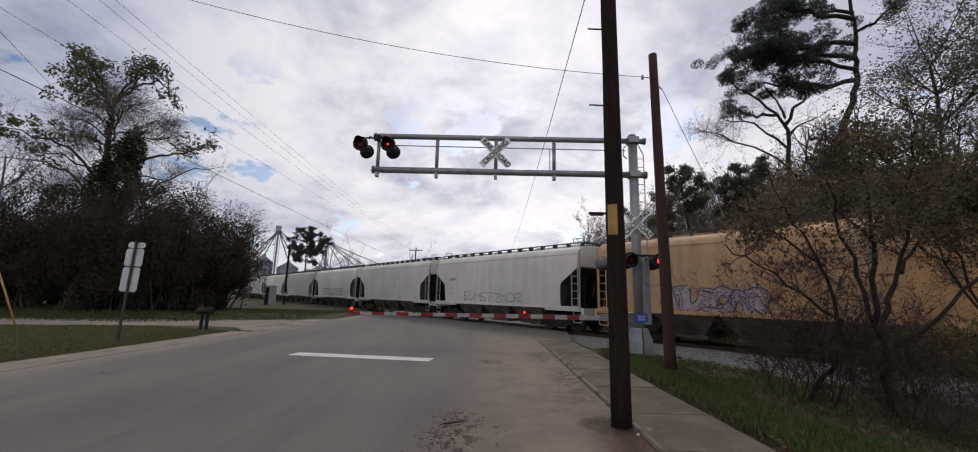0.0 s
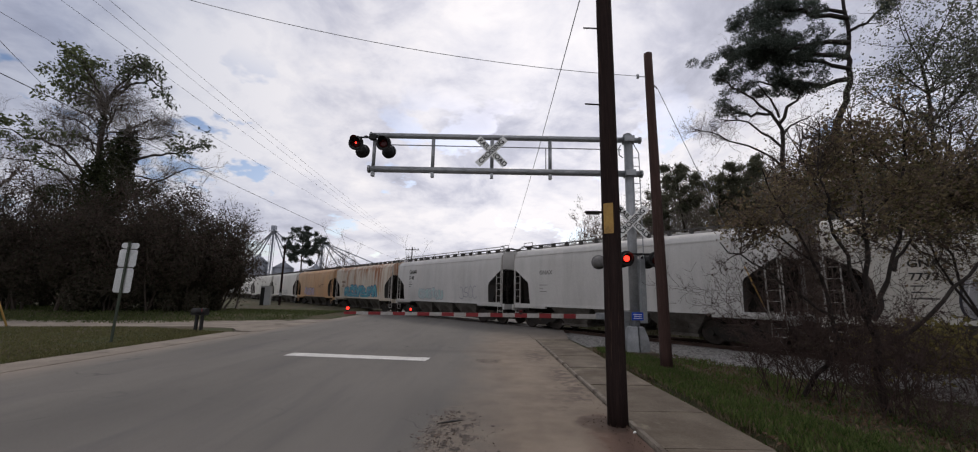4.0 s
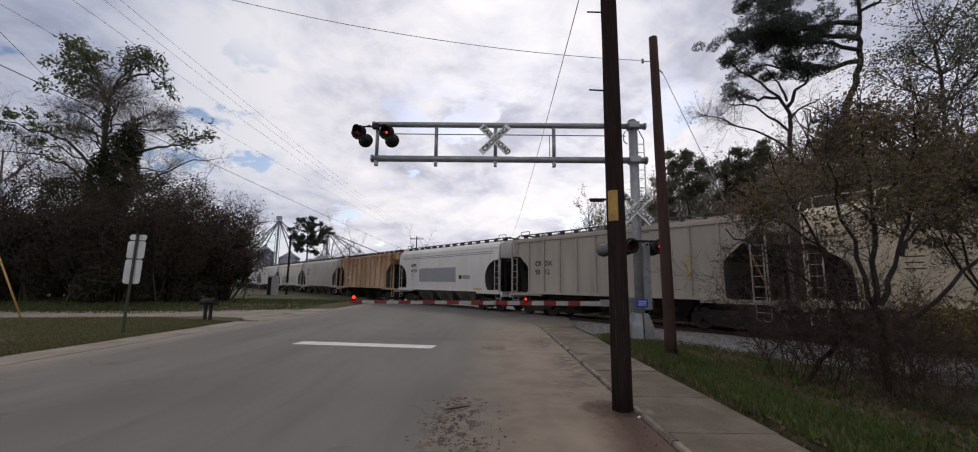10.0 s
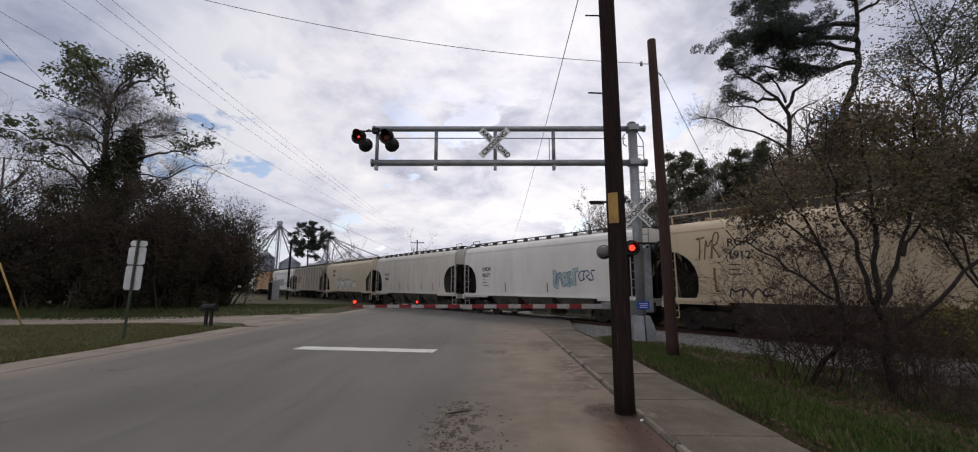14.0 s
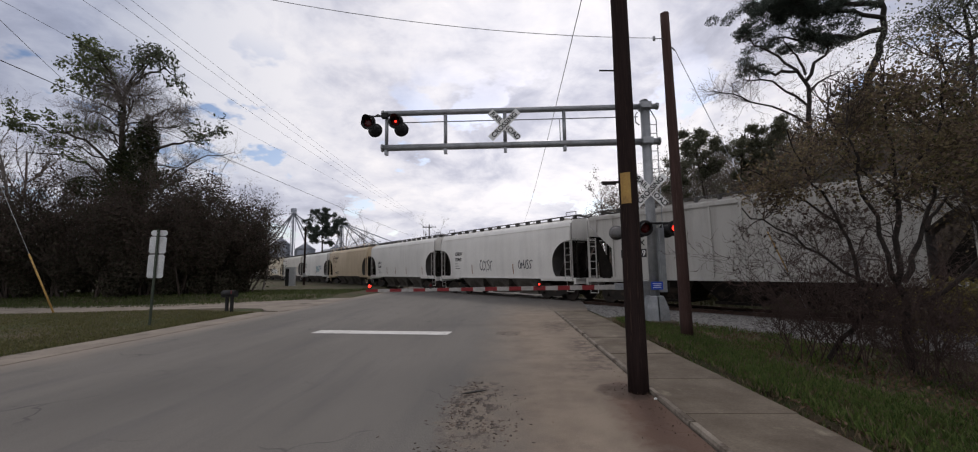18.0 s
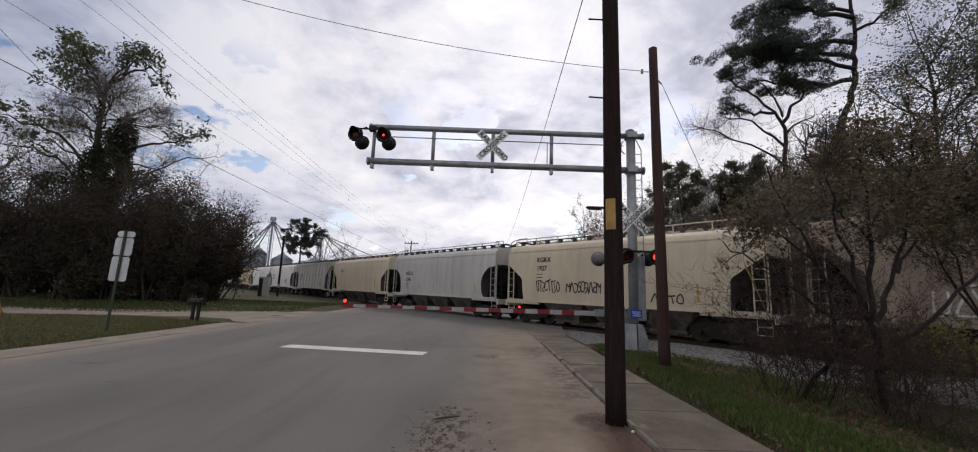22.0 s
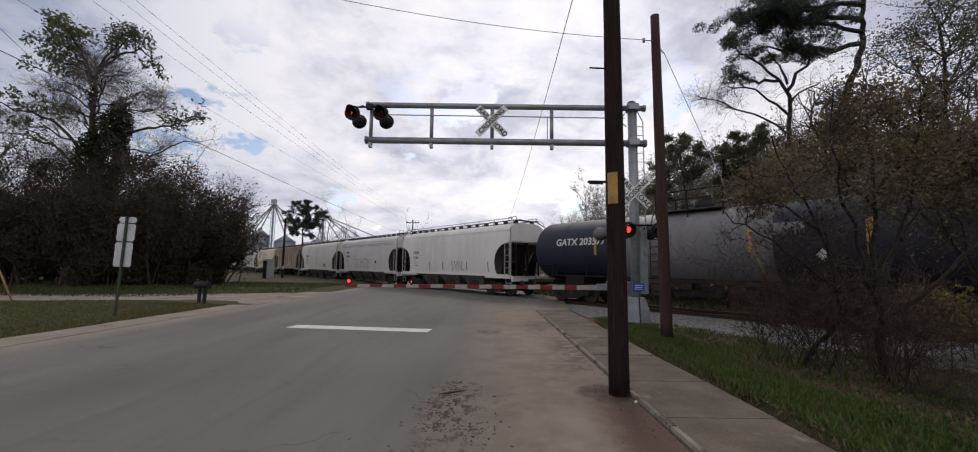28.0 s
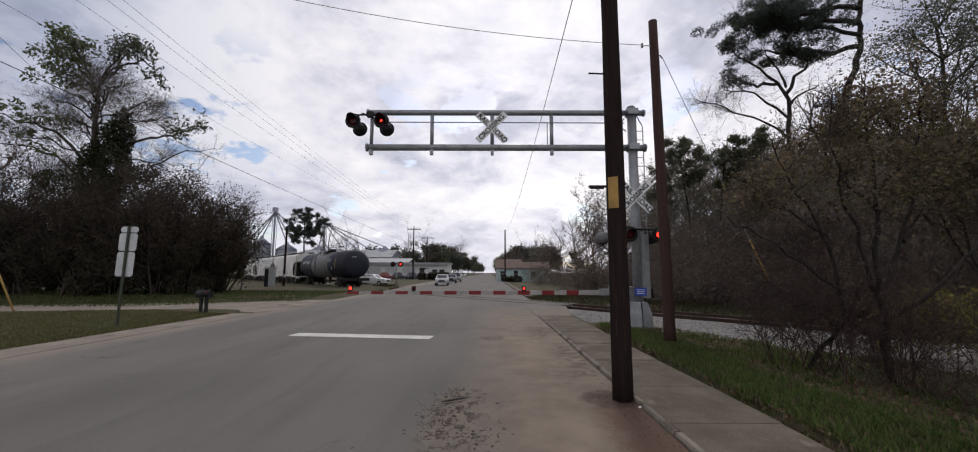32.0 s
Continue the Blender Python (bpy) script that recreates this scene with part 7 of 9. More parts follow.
def far_trees():
    rng = np.random.default_rng(88)
    spots = []
    for _ in range(26):  # town trees left of the road
        spots.append((rng.uniform(-95, -24), rng.uniform(170, 250), rng.uniform(0.6, 0.95)))
    for _ in range(22):  # closing in on the road far away
        y = rng.uniform(230, 520)
        spots.append((-14 - rng.uniform(0, 60) - (y - 230) * 0.01, y, rng.uniform(1.1, 1.7)))
    for _ in range(26):
        y = rng.uniform(110, 480)
        spots.append((8 + rng.uniform(0, 45), y, rng.uniform(0.9, 1.5)))
    for _ in range(54):  # dark mass that closes the end of the road
        k, y = rng.uniform(-0.140, -0.012), rng.uniform(190, 430)
        spots.append((k * y, y, float(np.interp(k, [-0.14, -0.012], [0.066, 0.022])) * y * rng.uniform(0.75, 1.05) / 9.5))
    for _ in range(40):
        k, y = rng.uniform(0.014, 0.15), rng.uniform(120, 330)
        spots.append((k * y, y, float(np.interp(k, [0.01, 0.05, 0.10, 0.15], [0.026, 0.055, 0.060, 0.060])) * y * rng.uniform(0.75, 1.05) / 9.5))
    r = np.random.default_rng(91)
    forms = []
    for i in range(3):
        segs, tips = grow(r, (0, 0, -0.3), (0, 0, 1), 9.5, 0.16, 2, (15, 6), 0.85, 0.05, 0.1, (0.4, 0.5), 8, 0.3)
        pts, _ = near_tips(r, tips, 1500, 0.55)
        forms.append([("branching_stem", tubes("branching_stem", segs, BARK, 3)), ("crown", leaves("crown", pts, 0.48, (NEEDLES, LEAF_DARK, LEAF_GREEN)[i], r, 1.5))])
    keys = [forms[0], forms[1], forms[0], PROTO["bare_c"], forms[2], PROTO["bare_b"]]
    for i, (x, y, sc) in enumerate(spots):
        tree_of(keys[i % len(keys)], pose(x, y, 0, 0, 0, rng.uniform(0, 360)), "distant tree in the haze beyond the town", sc, "far trees", "distant_tree")
    # bare trees by the store and the pine over the silos
    for x, y, sc, rz in ((-34.5, 95, 1.15, 40), (-31, 98, 0.95, 130), (-37, 90, 1.2, 10), (-28.5, 140, 1.5, 60), (-22, 145, 1.45, 210), (11, 92, 0.9, 70), (6.5, 97, 0.85, 300)):
        tree_of(PROTO["bare_c"], pose(x, y, 0, 0, 0, rz), "bare spreading tree beyond the crossing", sc, "far trees")
    for x, y, sc in ((13.5, 62, 0.9), (16, 54, 1.0), (18.5, 47, 1.05), (12.0, 70, 0.8), (20, 41, 1.1), (15, 45, 0.9), (11.0, 76, 0.6), (13.0, 52, 0.75), (10.0, 60, 0.6), (22, 50, 1.2), (17, 62, 1.1)):
        tree_of(PROTO[("bare_a", "bare_b", "slim")[int(x) % 3]], pose(x, y, 0, 0, 0, x * 60), "half-bare tree at the wood's edge beyond the track", sc, "wood beyond the track", "woodland_tree")
        t = thing("undergrowth", pose(x - 1.5, y - 1.5, -0.1, 0, 0, x * 33), "tangle of brown stems and dead leaves", "undergrowth", "undergrowth beyond the track")
        for nm, me in BRUSH[int(y) % 5]:
            part(nm, me, me.materials[0], t)
    # clipped dark hedge before the store
    r = np.random.default_rng(92)
    pts = np.concatenate([clump(r, (x, 0, 0.9), (1.2, 0.9, 1.0), 900) for x in np.arange(-3.2, 3.3, 1.3)])
    plant("shrub", pose(-11.2, 88, 0), "dark clipped hedge before the store", "shrub", None, [("foliage", leaves("foliage", pts[pts[:, 2] > 0.02], 0.2, LEAF_DARK, r))])
    # low bushes by the bungalow
    pts = np.concatenate([clump(r, (x, 0, 0.5), (0.9, 0.7, 0.7), 400) for x in (0, 1.3, 2.4)])
    plant("shrub", pose(3.2, 78.5, 0), "low dark bushes before the bungalow", "shrub", None, [("foliage", leaves("foliage", pts[pts[:, 2] > 0.02], 0.18, LEAF_DARK, r))])


far_trees()
slab("side_lot", [(-9.7, 46), (-9.7, 104), (-34, 104), (-34, 74), (-22, 58)], -0.004, SAND, "pale gravel lot before the store", "parking lot", 0.2)
slab("far_pavement", [(2.7, 30), (2.7, 140), (3.3, 140), (3.3, 30)], 0.03, CONCRETE, "pale concrete kerb strip beyond the crossing", "kerb", 0.2)


def road_debris():
    """Broken asphalt with crumbs and dead leaves near the road edge, and red-brown litter round the pole."""
    rng = np.random.default_rng(17)
    cr = surf("asphalt_crumb", (0.085, 0.073, 0.062), (0.15, 0.125, 0.105), 0.95, scale=8, bump=0.3)
    litter = leaf_mat("red_brown_litter", (0.060, 0.040, 0.029), (0.105, 0.072, 0.052), 0.1)
    verts, faces = [], []

    def crumb(x, y, z, s):
        b = len(verts)
        for dx, dy, dz in ((-1, -0.6, 0), (0.8, -1, 0), (1, 0.7, 0), (-0.7, 1, 0), (0, 0, 0.7)):
            verts.append((x + dx * s * rng.uniform(0.6, 1.2), y + dy * s * rng.uniform(0.6, 1.2), z + dz * s))
        for f in ((0, 1, 4, 4), (1, 2, 4, 4), (2, 3, 4, 4), (3, 0, 4, 4)):
            faces.append(f[:3])

    for _ in range(50):
        a = rng.normal(size=2)
        x, y = -0.28 + a[0] * 0.26 + 0.1 * a[1], 4.9 + a[1] * 0.75
        if noise.noise((x * 3, y * 3, 4)) > -0.15:
            crumb(x, y, 0.004, abs(rng.normal()) * 0.009 + 0.004)
    for cx, cy, n in ((0.05, 10.9, 22), (1.15, 6.5, 14), (0.62, 5.6, 8)):
        for _ in range(n):
            crumb(cx + rng.normal() * 0.25, cy + rng.normal() * 0.2, 0.006, abs(rng.normal()) * 0.012 + 0.004)
    me = raw_mesh("asphalt_crumbs", verts, faces, cr)
    tagged(new("asphalt_crumbs", me), "crumbs of broken asphalt on the road", "debris", kind="stuff")
    pts = []
    for _ in range(120):
        y = rng.uniform(3.4, 15)
        pts.append((1.93 - abs(rng.normal()) * 0.13, y, 0.012 + rng.uniform(0, 0.012)))
    for _ in range(140):
        a, rr = rng.uniform(0, math.tau), 0.14 + abs(rng.normal()) * 0.16
        pts.append((1.83 + rr * math.cos(a), 5.72 + rr * math.sin(a) * 1.2, 0.012 + rng.uniform(0, 0.03)))
    for _ in range(70):
        pts.append((1.75 + rng.normal() * 0.16, 5.1 - abs(rng.normal()) * 0.9, 0.012 + rng.uniform(0, 0.015)))
    for _ in range(70):
        a = rng.normal(size=2)
        pts.append((-0.28 + a[0] * 0.3, 4.9 + a[1] * 0.7, 0.008))
    pts = np.array([p for p in pts if not (p[0] > 1.95)])
    ob = new("leaf_litter", leaves("leaf_litter", pts, 0.014, litter, rng, 1.6))
    tagged(ob, "red-brown dead leaves and needles along the kerb", "leaf litter", kind="stuff")
    # flat fragments where the surface has broken up
    frag = [surf("dark_asphalt_fragment", (0.040, 0.032, 0.026), (0.075, 0.058, 0.046), 0.95, scale=9, bump=0.4, world_space=True), surf("pale_asphalt_fragment", (0.17, 0.145, 0.12), (0.22, 0.19, 0.155), 0.95, scale=9, bump=0.4, world_space=True), surf("brown_earth_fragment", (0.085, 0.060, 0.046), (0.125, 0.092, 0.070), 0.95, scale=9, bump=0.4, world_space=True)]
    for mat, n, name, lab in ((frag[0], 420, "asphalt_fragments", "dark broken pieces of asphalt in a worn patch"), (frag[1], 150, "asphalt_chips", "pale chips of broken asphalt in a worn patch"), (frag[2], 320, "earth_clods", "brown clods of earth in a worn patch")):
        verts, faces = [], []
        for _ in range(n):
            y = 3.5 + 2.75 * rng.uniform() ** 0.8
            x = -0.42 + 0.02 * (y - 5) + rng.normal() * (0.17 + 0.05 * (6.3 - y))
            if noise.noise((x * 2.4, y * 2.0, 9)) < -0.02:
                continue
            if rng.uniform() < 0.10:
                x, y = 0.0 + rng.normal() * 0.22, 10.9 + rng.normal() * 0.22
            w, d, h = 0.006 + 0.03 * rng.uniform() ** 2, 0.006 + 0.022 * rng.uniform() ** 2, rng.uniform(0.002, 0.006)
            az, b0, m = rng.uniform(0, math.tau), len(verts), 7
            for zz, k in ((0.001, 1.0), (h, 0.82)):
                for i in range(m):
                    th, q = i * math.tau / m, k * rng.uniform(0.6, 1.15)
                    px, py = w * q * math.cos(th), d * q * math.sin(th)
                    verts.append((x + px * math.cos(az) - py * math.sin(az), y + px * math.sin(az) + py * math.cos(az), zz))
            faces.append(tuple(range(b0 + m, b0 + 2 * m)))
            faces += [(b0 + i, b0 + (i + 1) % m, b0 + m + (i + 1) % m, b0 + m + i) for i in range(m)]
        tagged(new(name, raw_mesh(name, verts, faces, mat)), lab, "debris", kind="stuff")
    # one loose dark slab of broken asphalt and a crushed white wrapper by the pole
    for nm, cx, cy, w, d, hgt, mt, lab, cat in (("asphalt_slab", -0.46, 5.72, 0.17, 0.035, 0.018, DARK_STEEL, "loose dark strip of broken asphalt on the road", "debris"), ("crushed_wrapper", 1.97, 5.42, 0.05, 0.03, 0.02, SIGN_WHITE, "crushed white wrapper beside the pole", "litter")):
        bm = bmesh.new()
        n = 9
        lo, hi = [], []
        for k in range(n):
            u = -1 + 2 * k / (n - 1)
            e = 1 - 0.75 * u * u
            lo.append([bm.verts.new((cx + u * w, cy + u * w * 0.5 + sgn * d * e * (1 + 0.4 * noise.noise((k, sgn, 3))), 0.002)) for sgn in (-1, 1)])
            hi.append([bm.verts.new((cx + u * w, cy + u * w * 0.5 + sgn * d * e * 0.8, 0.002 + hgt * e * (0.7 + 0.5 * abs(noise.noise((k, sgn, 7)))))) for sgn in (-1, 1)])
        for k in range(n - 1):
            bm.faces.new((hi[k][0], hi[k + 1][0], hi[k + 1][1], hi[k][1]))
            bm.faces.new((lo[k][0], lo[k + 1][0], hi[k + 1][0], hi[k][0]))
            bm.faces.new((hi[k][1], hi[k + 1][1], lo[k + 1][1], lo[k][1]))
        tagged(part(nm, bm, mt), lab, cat)


road_debris()

# ---------- the train ----------
UNDER = surf("underframe_grime", (0.010, 0.009, 0.008), (0.020, 0.017, 0.014), 0.9, scale=3, fine=18, spec=0.08, bump=0.4, c=(0.055, 0.042, 0.032), c_lo=0.58, c_hi=0.75)
WHEEL = surf("wheel_steel", (0.05, 0.040, 0.034), (0.032, 0.028, 0.025), 0.6, metal=0.4, scale=4, bump=0.2)
TREAD = surf("bright_tread", (0.42, 0.41, 0.40), (0.34, 0.33, 0.32), 0.3, metal=0.9, scale=4, bump=0.05)
# body-coloured slope sheets drawn dark: their shade and grime are in this colour
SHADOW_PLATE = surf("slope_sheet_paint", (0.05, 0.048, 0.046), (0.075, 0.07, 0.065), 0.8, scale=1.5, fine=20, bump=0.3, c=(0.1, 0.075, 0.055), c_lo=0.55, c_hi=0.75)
BOARD_STEEL = surf("running_board_steel", (0.13, 0.125, 0.12), (0.085, 0.08, 0.075), 0.7, metal=0.3, scale=3, fine=30, bump=0.2)
# greyer than the pale car paint: shade on the ladders in the colour, plus rust
LADDER_GREY = surf("weathered_ladder_paint", (0.40, 0.385, 0.36), (0.27, 0.255, 0.235), 0.7, scale=3, fine=25, bump=0.1, c=(0.13, 0.10, 0.075), c_lo=0.6, c_hi=0.75)
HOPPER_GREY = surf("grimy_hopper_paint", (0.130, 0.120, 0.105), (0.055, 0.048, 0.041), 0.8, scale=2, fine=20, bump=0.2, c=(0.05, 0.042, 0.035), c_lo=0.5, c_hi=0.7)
LET_BLACK = surf("black_stencil", (0.03, 0.03, 0.03), (0.045, 0.043, 0.04), 0.7, scale=8, bump=0.0)
LET_GREY = surf("faded_grey_stencil", (0.16, 0.155, 0.15), (0.22, 0.21, 0.20), 0.7, scale=8, bump=0.0)
LET_WHITE = surf("white_stencil", (0.62, 0.62, 0.61), (0.52, 0.52, 0.5), 0.7, scale=8, bump=0.0)
LET_BROWN = surf("brown_stencil", (0.14, 0.085, 0.05), (0.18, 0.11, 0.07), 0.7, scale=8, bump=0.0)

HL = 6.86  # half the pitch of the cars
KX = 0.89  # the cars are short two- and three-bay hoppers: lengthwise share of the drawn outline


def section(kind):
    """Levels of a covered hopper's body: (z, half width, half length), sill to roof."""
    out = []
    if kind == "ribbed":
        zs = [1.22, 1.6, 2.0, 2.4, 2.6, 2.8, 3.2, 3.7, 3.9, 4.12, 4.20, 4.26, 4.29]
        ws = [1.50] * 10 + [1.47, 1.0, 0.45]
        for z, w in zip(zs, ws):
            out.append((z, w, 6.95 - 1.35 * min(1.0, max(0.0, (3.7 - z) / 1.1))))
        return out
    zs = [1.22, 1.36, 1.5, 1.7, 1.9, 2.1, 2.3, 2.45, 2.6, 2.75, 2.9, 3.0, 3.08, 3.15, 3.3, 3.55, 3.8, 4.0, 4.14, 4.24, 4.31, 4.345]
    for z in zs:
        w = float(np.interp(z, [1.22, 1.5, 1.8, 2.1, 2.4, 2.7, 3.0, 3.4, 3.55, 3.8, 4.0, 4.14, 4.24, 4.31, 4.345], [1.46, 1.50, 1.53, 1.55, 1.56, 1.56, 1.555, 1.54, 1.53, 1.49, 1.42, 1.30, 1.08, 0.75, 0.35]))
        if kind == "arc":
            k = min(1.0, max(0.0, (3.15 - z) / 1.15))
            e = 7.05 - 1.42 * math.sqrt(1 - (1 - k) ** 2)
            if z < 1.75:
                e += 0.22 * ((1.75 - z) / 0.53) ** 2
        else:
            e = 7.05 - 1.22 * min(1.0, max(0.0, (3.15 - z) / 0.75)) - 0.06 * min(1.0, max(0.0, (2.45 - z) / 1.2))
        out.append((z, w, e))
    return out


def side_y(kind, z):
    lv = section(kind)
    return float(np.interp(z, [a[0] for a in lv], [a[1] for a in lv]))


def body_mesh(kind, mat):
    bm = bmesh.new()
    lv = section(kind)
    rings = [[bm.verts.new((sx * e, sy * w, z)) for sx, sy in ((-1, 1), (1, 1), (1, -1), (-1, -1))] for z, w, e in lv]
    for a, b in zip(rings, rings[1:]):
        for k in range(4):
            f = bm.faces.new((a[k], a[(k + 1) % 4], b[(k + 1) % 4], b[k]))
            f.smooth = kind != "ribbed" and k in (0, 2)
    bm.faces.new(rings[-1])
    bm.faces.new(rings[0][::-1])
    # end edges stay sharp
    bmesh.ops.recalc_face_normals(bm, faces=bm.faces)
    for e in bm.edges:
        if len(e.link_faces) == 2 and e.calc_face_angle(0) > 0.6:
            e.smooth = False
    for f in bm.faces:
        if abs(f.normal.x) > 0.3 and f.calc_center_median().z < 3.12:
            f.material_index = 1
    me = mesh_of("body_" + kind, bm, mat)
    me.materials.append(SHADOW_PLATE)  # slope sheets: shade under the overhang, with grime, put into the colour
    return me


def build_shared():
    P = {}
    plain = paint("plain_car_paint", (0.5, 0.5, 0.48))
    for k in ("arc", "diag", "ribbed"):
        P["body", k] = body_mesh(k, plain)
        # top chord and side sill, both sides in the lengthwise trim
        bm = bmesh.new()
        for sy in (1, -1):
            w = side_y(k, 1.22)
            box(bm, (0, sy * (w - 0.02), 1.21), (14.2 if k != "ribbed" else 11.3, 0.14, 0.12))
        P["side_sill", k] = mesh_of("side_sill", bm, plain)
        bm = bmesh.new()
        for sy in (1, -1):
            if k == "ribbed":
                box(bm, (0, sy * 1.52, 4.06), (13.9, 0.10, 0.14))
            else:
                box(bm, (0, sy * 1.475, 3.86), (14.1, 0.05, 0.05))
        P["top_chord", k] = mesh_of("top_chord", bm, plain)
    bm = bmesh.new()
    box(bm, (0, 1.535, 2.66), (0.09, 0.09, 2.75))
    P["rib"] = mesh_of("rib", bm, plain)
    # end posts, ladder and grab irons at a corner (built at +x, +y)
    bm = bmesh.new()
    for x in (6.60, 7.03):
        box(bm, (x, 1.50, 2.15), (0.045, 0.045, 2.0))
    for i in range(6):
        box(bm, (6.815, 1.50, 1.30 + i * 0.36), (0.43, 0.025, 0.026))
    P["ladder"] = mesh_of("ladder", bm, plain)
    bm = bmesh.new()
    box(bm, (7.12, 1.47, 2.55), (0.05, 0.06, 2.95))
    P["corner_post"] = mesh_of("corner_post", bm, plain)
    bm = bmesh.new()
    for x in (6.62, 7.12):
        rod(bm, (x, 1.40, 1.05), (x, 1.40, 0.50), 0.02, seg=5)
    rod(bm, (6.62, 1.40, 0.50), (7.12, 1.40, 0.50), 0.02, seg=5)
    rod(bm, (6.62, 1.40, 0.78), (7.12, 1.40, 0.78), 0.02, seg=5)
    P["stirrup"] = mesh_of("stirrup", bm, plain)
    # end platform with corner posts, sill and cross-over boards
    bm = bmesh.new()
    box(bm, (6.75, 0, 1.10), (1.2, 2.9, 0.12))
    box(bm, (7.28, 0, 1.04), (0.14, 2.95, 0.30))
    for sy in (1, -1):
        box(bm, (5.9, sy * 1.40, 1.12), (2.7, 0.12, 0.16))
    P["end_platform"] = mesh_of("end_platform", bm, plain)
    bm = bmesh.new()
    for sy in (-0.95, 0, 0.95):
        rod(bm, (7.05, sy, 1.15), (6.98, sy, 3.2), 0.07, seg=6)
    box(bm, (7.0, 0, 3.16), (0.10, 2.9, 0.14))
    for sy in (-1.05, 0, 1.05):
        loft(bm, [[Vector((x, y, z)) for x, z in ((5.6, 1.16), (6.6, 1.16), (6.95, 3.1), (6.8, 3.1))] for y in (sy - 0.03, sy + 0.03)], smooth=False)
    P["end_frame"] = mesh_of("end_frame", bm, UNDER)
    bm = bmesh.new()
    rod(bm, (6.3, -0.3, 1.75), (6.3, 0.7, 1.75), 0.22, seg=10)
    box(bm, (6.25, 0.2, 1.4), (0.4, 1.5, 0.12))
    rod(bm, (6.9, -0.9, 2.3), (6.95, -0.9, 2.3), 0.28, seg=12)
    rod(bm, (6.8, 0.75, 1.2), (6.8, 0.75, 2.5), 0.03, seg=5)
    P["brake_gear"] = mesh_of("brake_gear", bm, UNDER)
    # running board and its posts, with hatch covers below
    bm = bmesh.new()
    for sy in (-1, 1):
        for j in range(3):
            box(bm, (0, sy * (0.58 + j * 0.09), 4.52), (14.3, 0.055, 0.03))
    for i in range(14):
        x = -6.7 + i * 1.031
        for sy in (-1, 1):
            box(bm, (x, sy * 0.68, 4.42), (0.05, 0.34, 0.20))
    for sx in (-1, 1):
        for sy in (-1, 1):
            pipe(bm, [(sx * 6.95, sy * 0.86, 4.52), (sx * 6.95, sy * 0.86, 4.70), (sx * 6.2, sy * 0.86, 4.70), (sx * 6.2, sy * 0.86, 4.52)], 0.02, 5)
            pipe(bm, [(sx * 6.95, sy * 0.86, 4.52), (sx * 7.12, sy * 1.44, 4.2)], 0.03, 5)
        box(bm, (sx * 6.85, 0, 4.50), (0.5, 1.9, 0.03))
    P["running_board"] = mesh_of("running_board", bm, BOARD_STEEL)
    # roof-edge rail on stanchions
    bm = bmesh.new()
    for sy in (1, -1):
        rod(bm, (-6.9, sy * 1.16, 4.60), (6.9, sy * 1.16, 4.60), 0.028, seg=6)
        for i in range(9):
            x = -6.8 + i * 1.7
            rod(bm, (x, sy * 1.12, 4.18), (x, sy * 1.16, 4.60), 0.03, seg=5)
        for sx in (-1, 1):
            pipe(bm, [(sx * 6.9, sy * 1.16, 4.60), (sx * 7.12, sy * 1.3, 4.45), (sx * 7.17, sy * 1.45, 4.15)], 0.028, 6)
    P["roof_rail"] = mesh_of("roof_rail", bm, plain)
    bm = bmesh.new()
    box(bm, (0, 0, 4.40), (12.0, 0.7, 0.10))
    for i in range(9):
        box(bm, (-5.6 + i * 1.4, 0, 4.47), (0.12, 0.8, 0.06))
    P["hatch"] = mesh_of("hatch", bm, plain)
    # discharge hopper: a four-sided funnel with a gate
    bm = bmesh.new()
    loft(bm, [[Vector((sx * a, sy * b, z)) for sx, sy in ((-1, 1), (1, 1), (1, -1), (-1, -1))] for z, a, b in ((1.25, 1.44, 1.40), (0.85, 1.16, 1.18), (0.46, 0.80, 0.92), (0.28, 0.74, 0.84))], smooth=False)
    box(bm, (0, 0, 0.30), (1.75, 2.0, 0.10))
    for sx in (-0.45, 0.45):
        box(bm, (sx, 0, 0.62), (0.06, 2.2, 0.10))
    P["hopper"] = mesh_of("discharge_hopper", bm, UNDER)
    bm = bmesh.new()
    box(bm, (0, 0, 0.92), (14.4, 0.42, 0.32))
    P["centre_sill"] = mesh_of("centre_sill", bm, UNDER)
    bm = bmesh.new()
    box(bm, (7.35, 0, 0.86), (0.55, 0.28, 0.26))
    box(bm, (7.42, 0.05, 0.86), (0.20, 0.36, 0.30))
    rod(bm, (7.25, 0.35, 0.85), (7.5, 0.30, 0.45), 0.025, seg=5)
    P["coupler"] = mesh_of("coupler", bm, DARK_STEEL)
    for me in P.values():
        me.transform(Matrix.Diagonal((KX, 1, 1, 1)))
    # truck: side frames and bolster
    bm = bmesh.new()
    for sy in (-1.02, 1.02):
        ring = [(-1.12, 0.62), (-0.72, 0.66), (-0.42, 0.78), (0.42, 0.78), (0.72, 0.66), (1.12, 0.62), (1.12, 0.42), (0.72, 0.40), (0.40, 0.20), (-0.40, 0.20), (-0.72, 0.40), (-1.12, 0.42)]
        loft(bm, [[Vector((x, sy + dy, z)) for x, z in ring] for dy in (-0.09, 0.09)], smooth=False)
        for sx in (-0.9, 0.9):
            rod(bm, (sx, sy - 0.15, 0.46), (sx, sy + 0.17, 0.46), 0.13, seg=10)
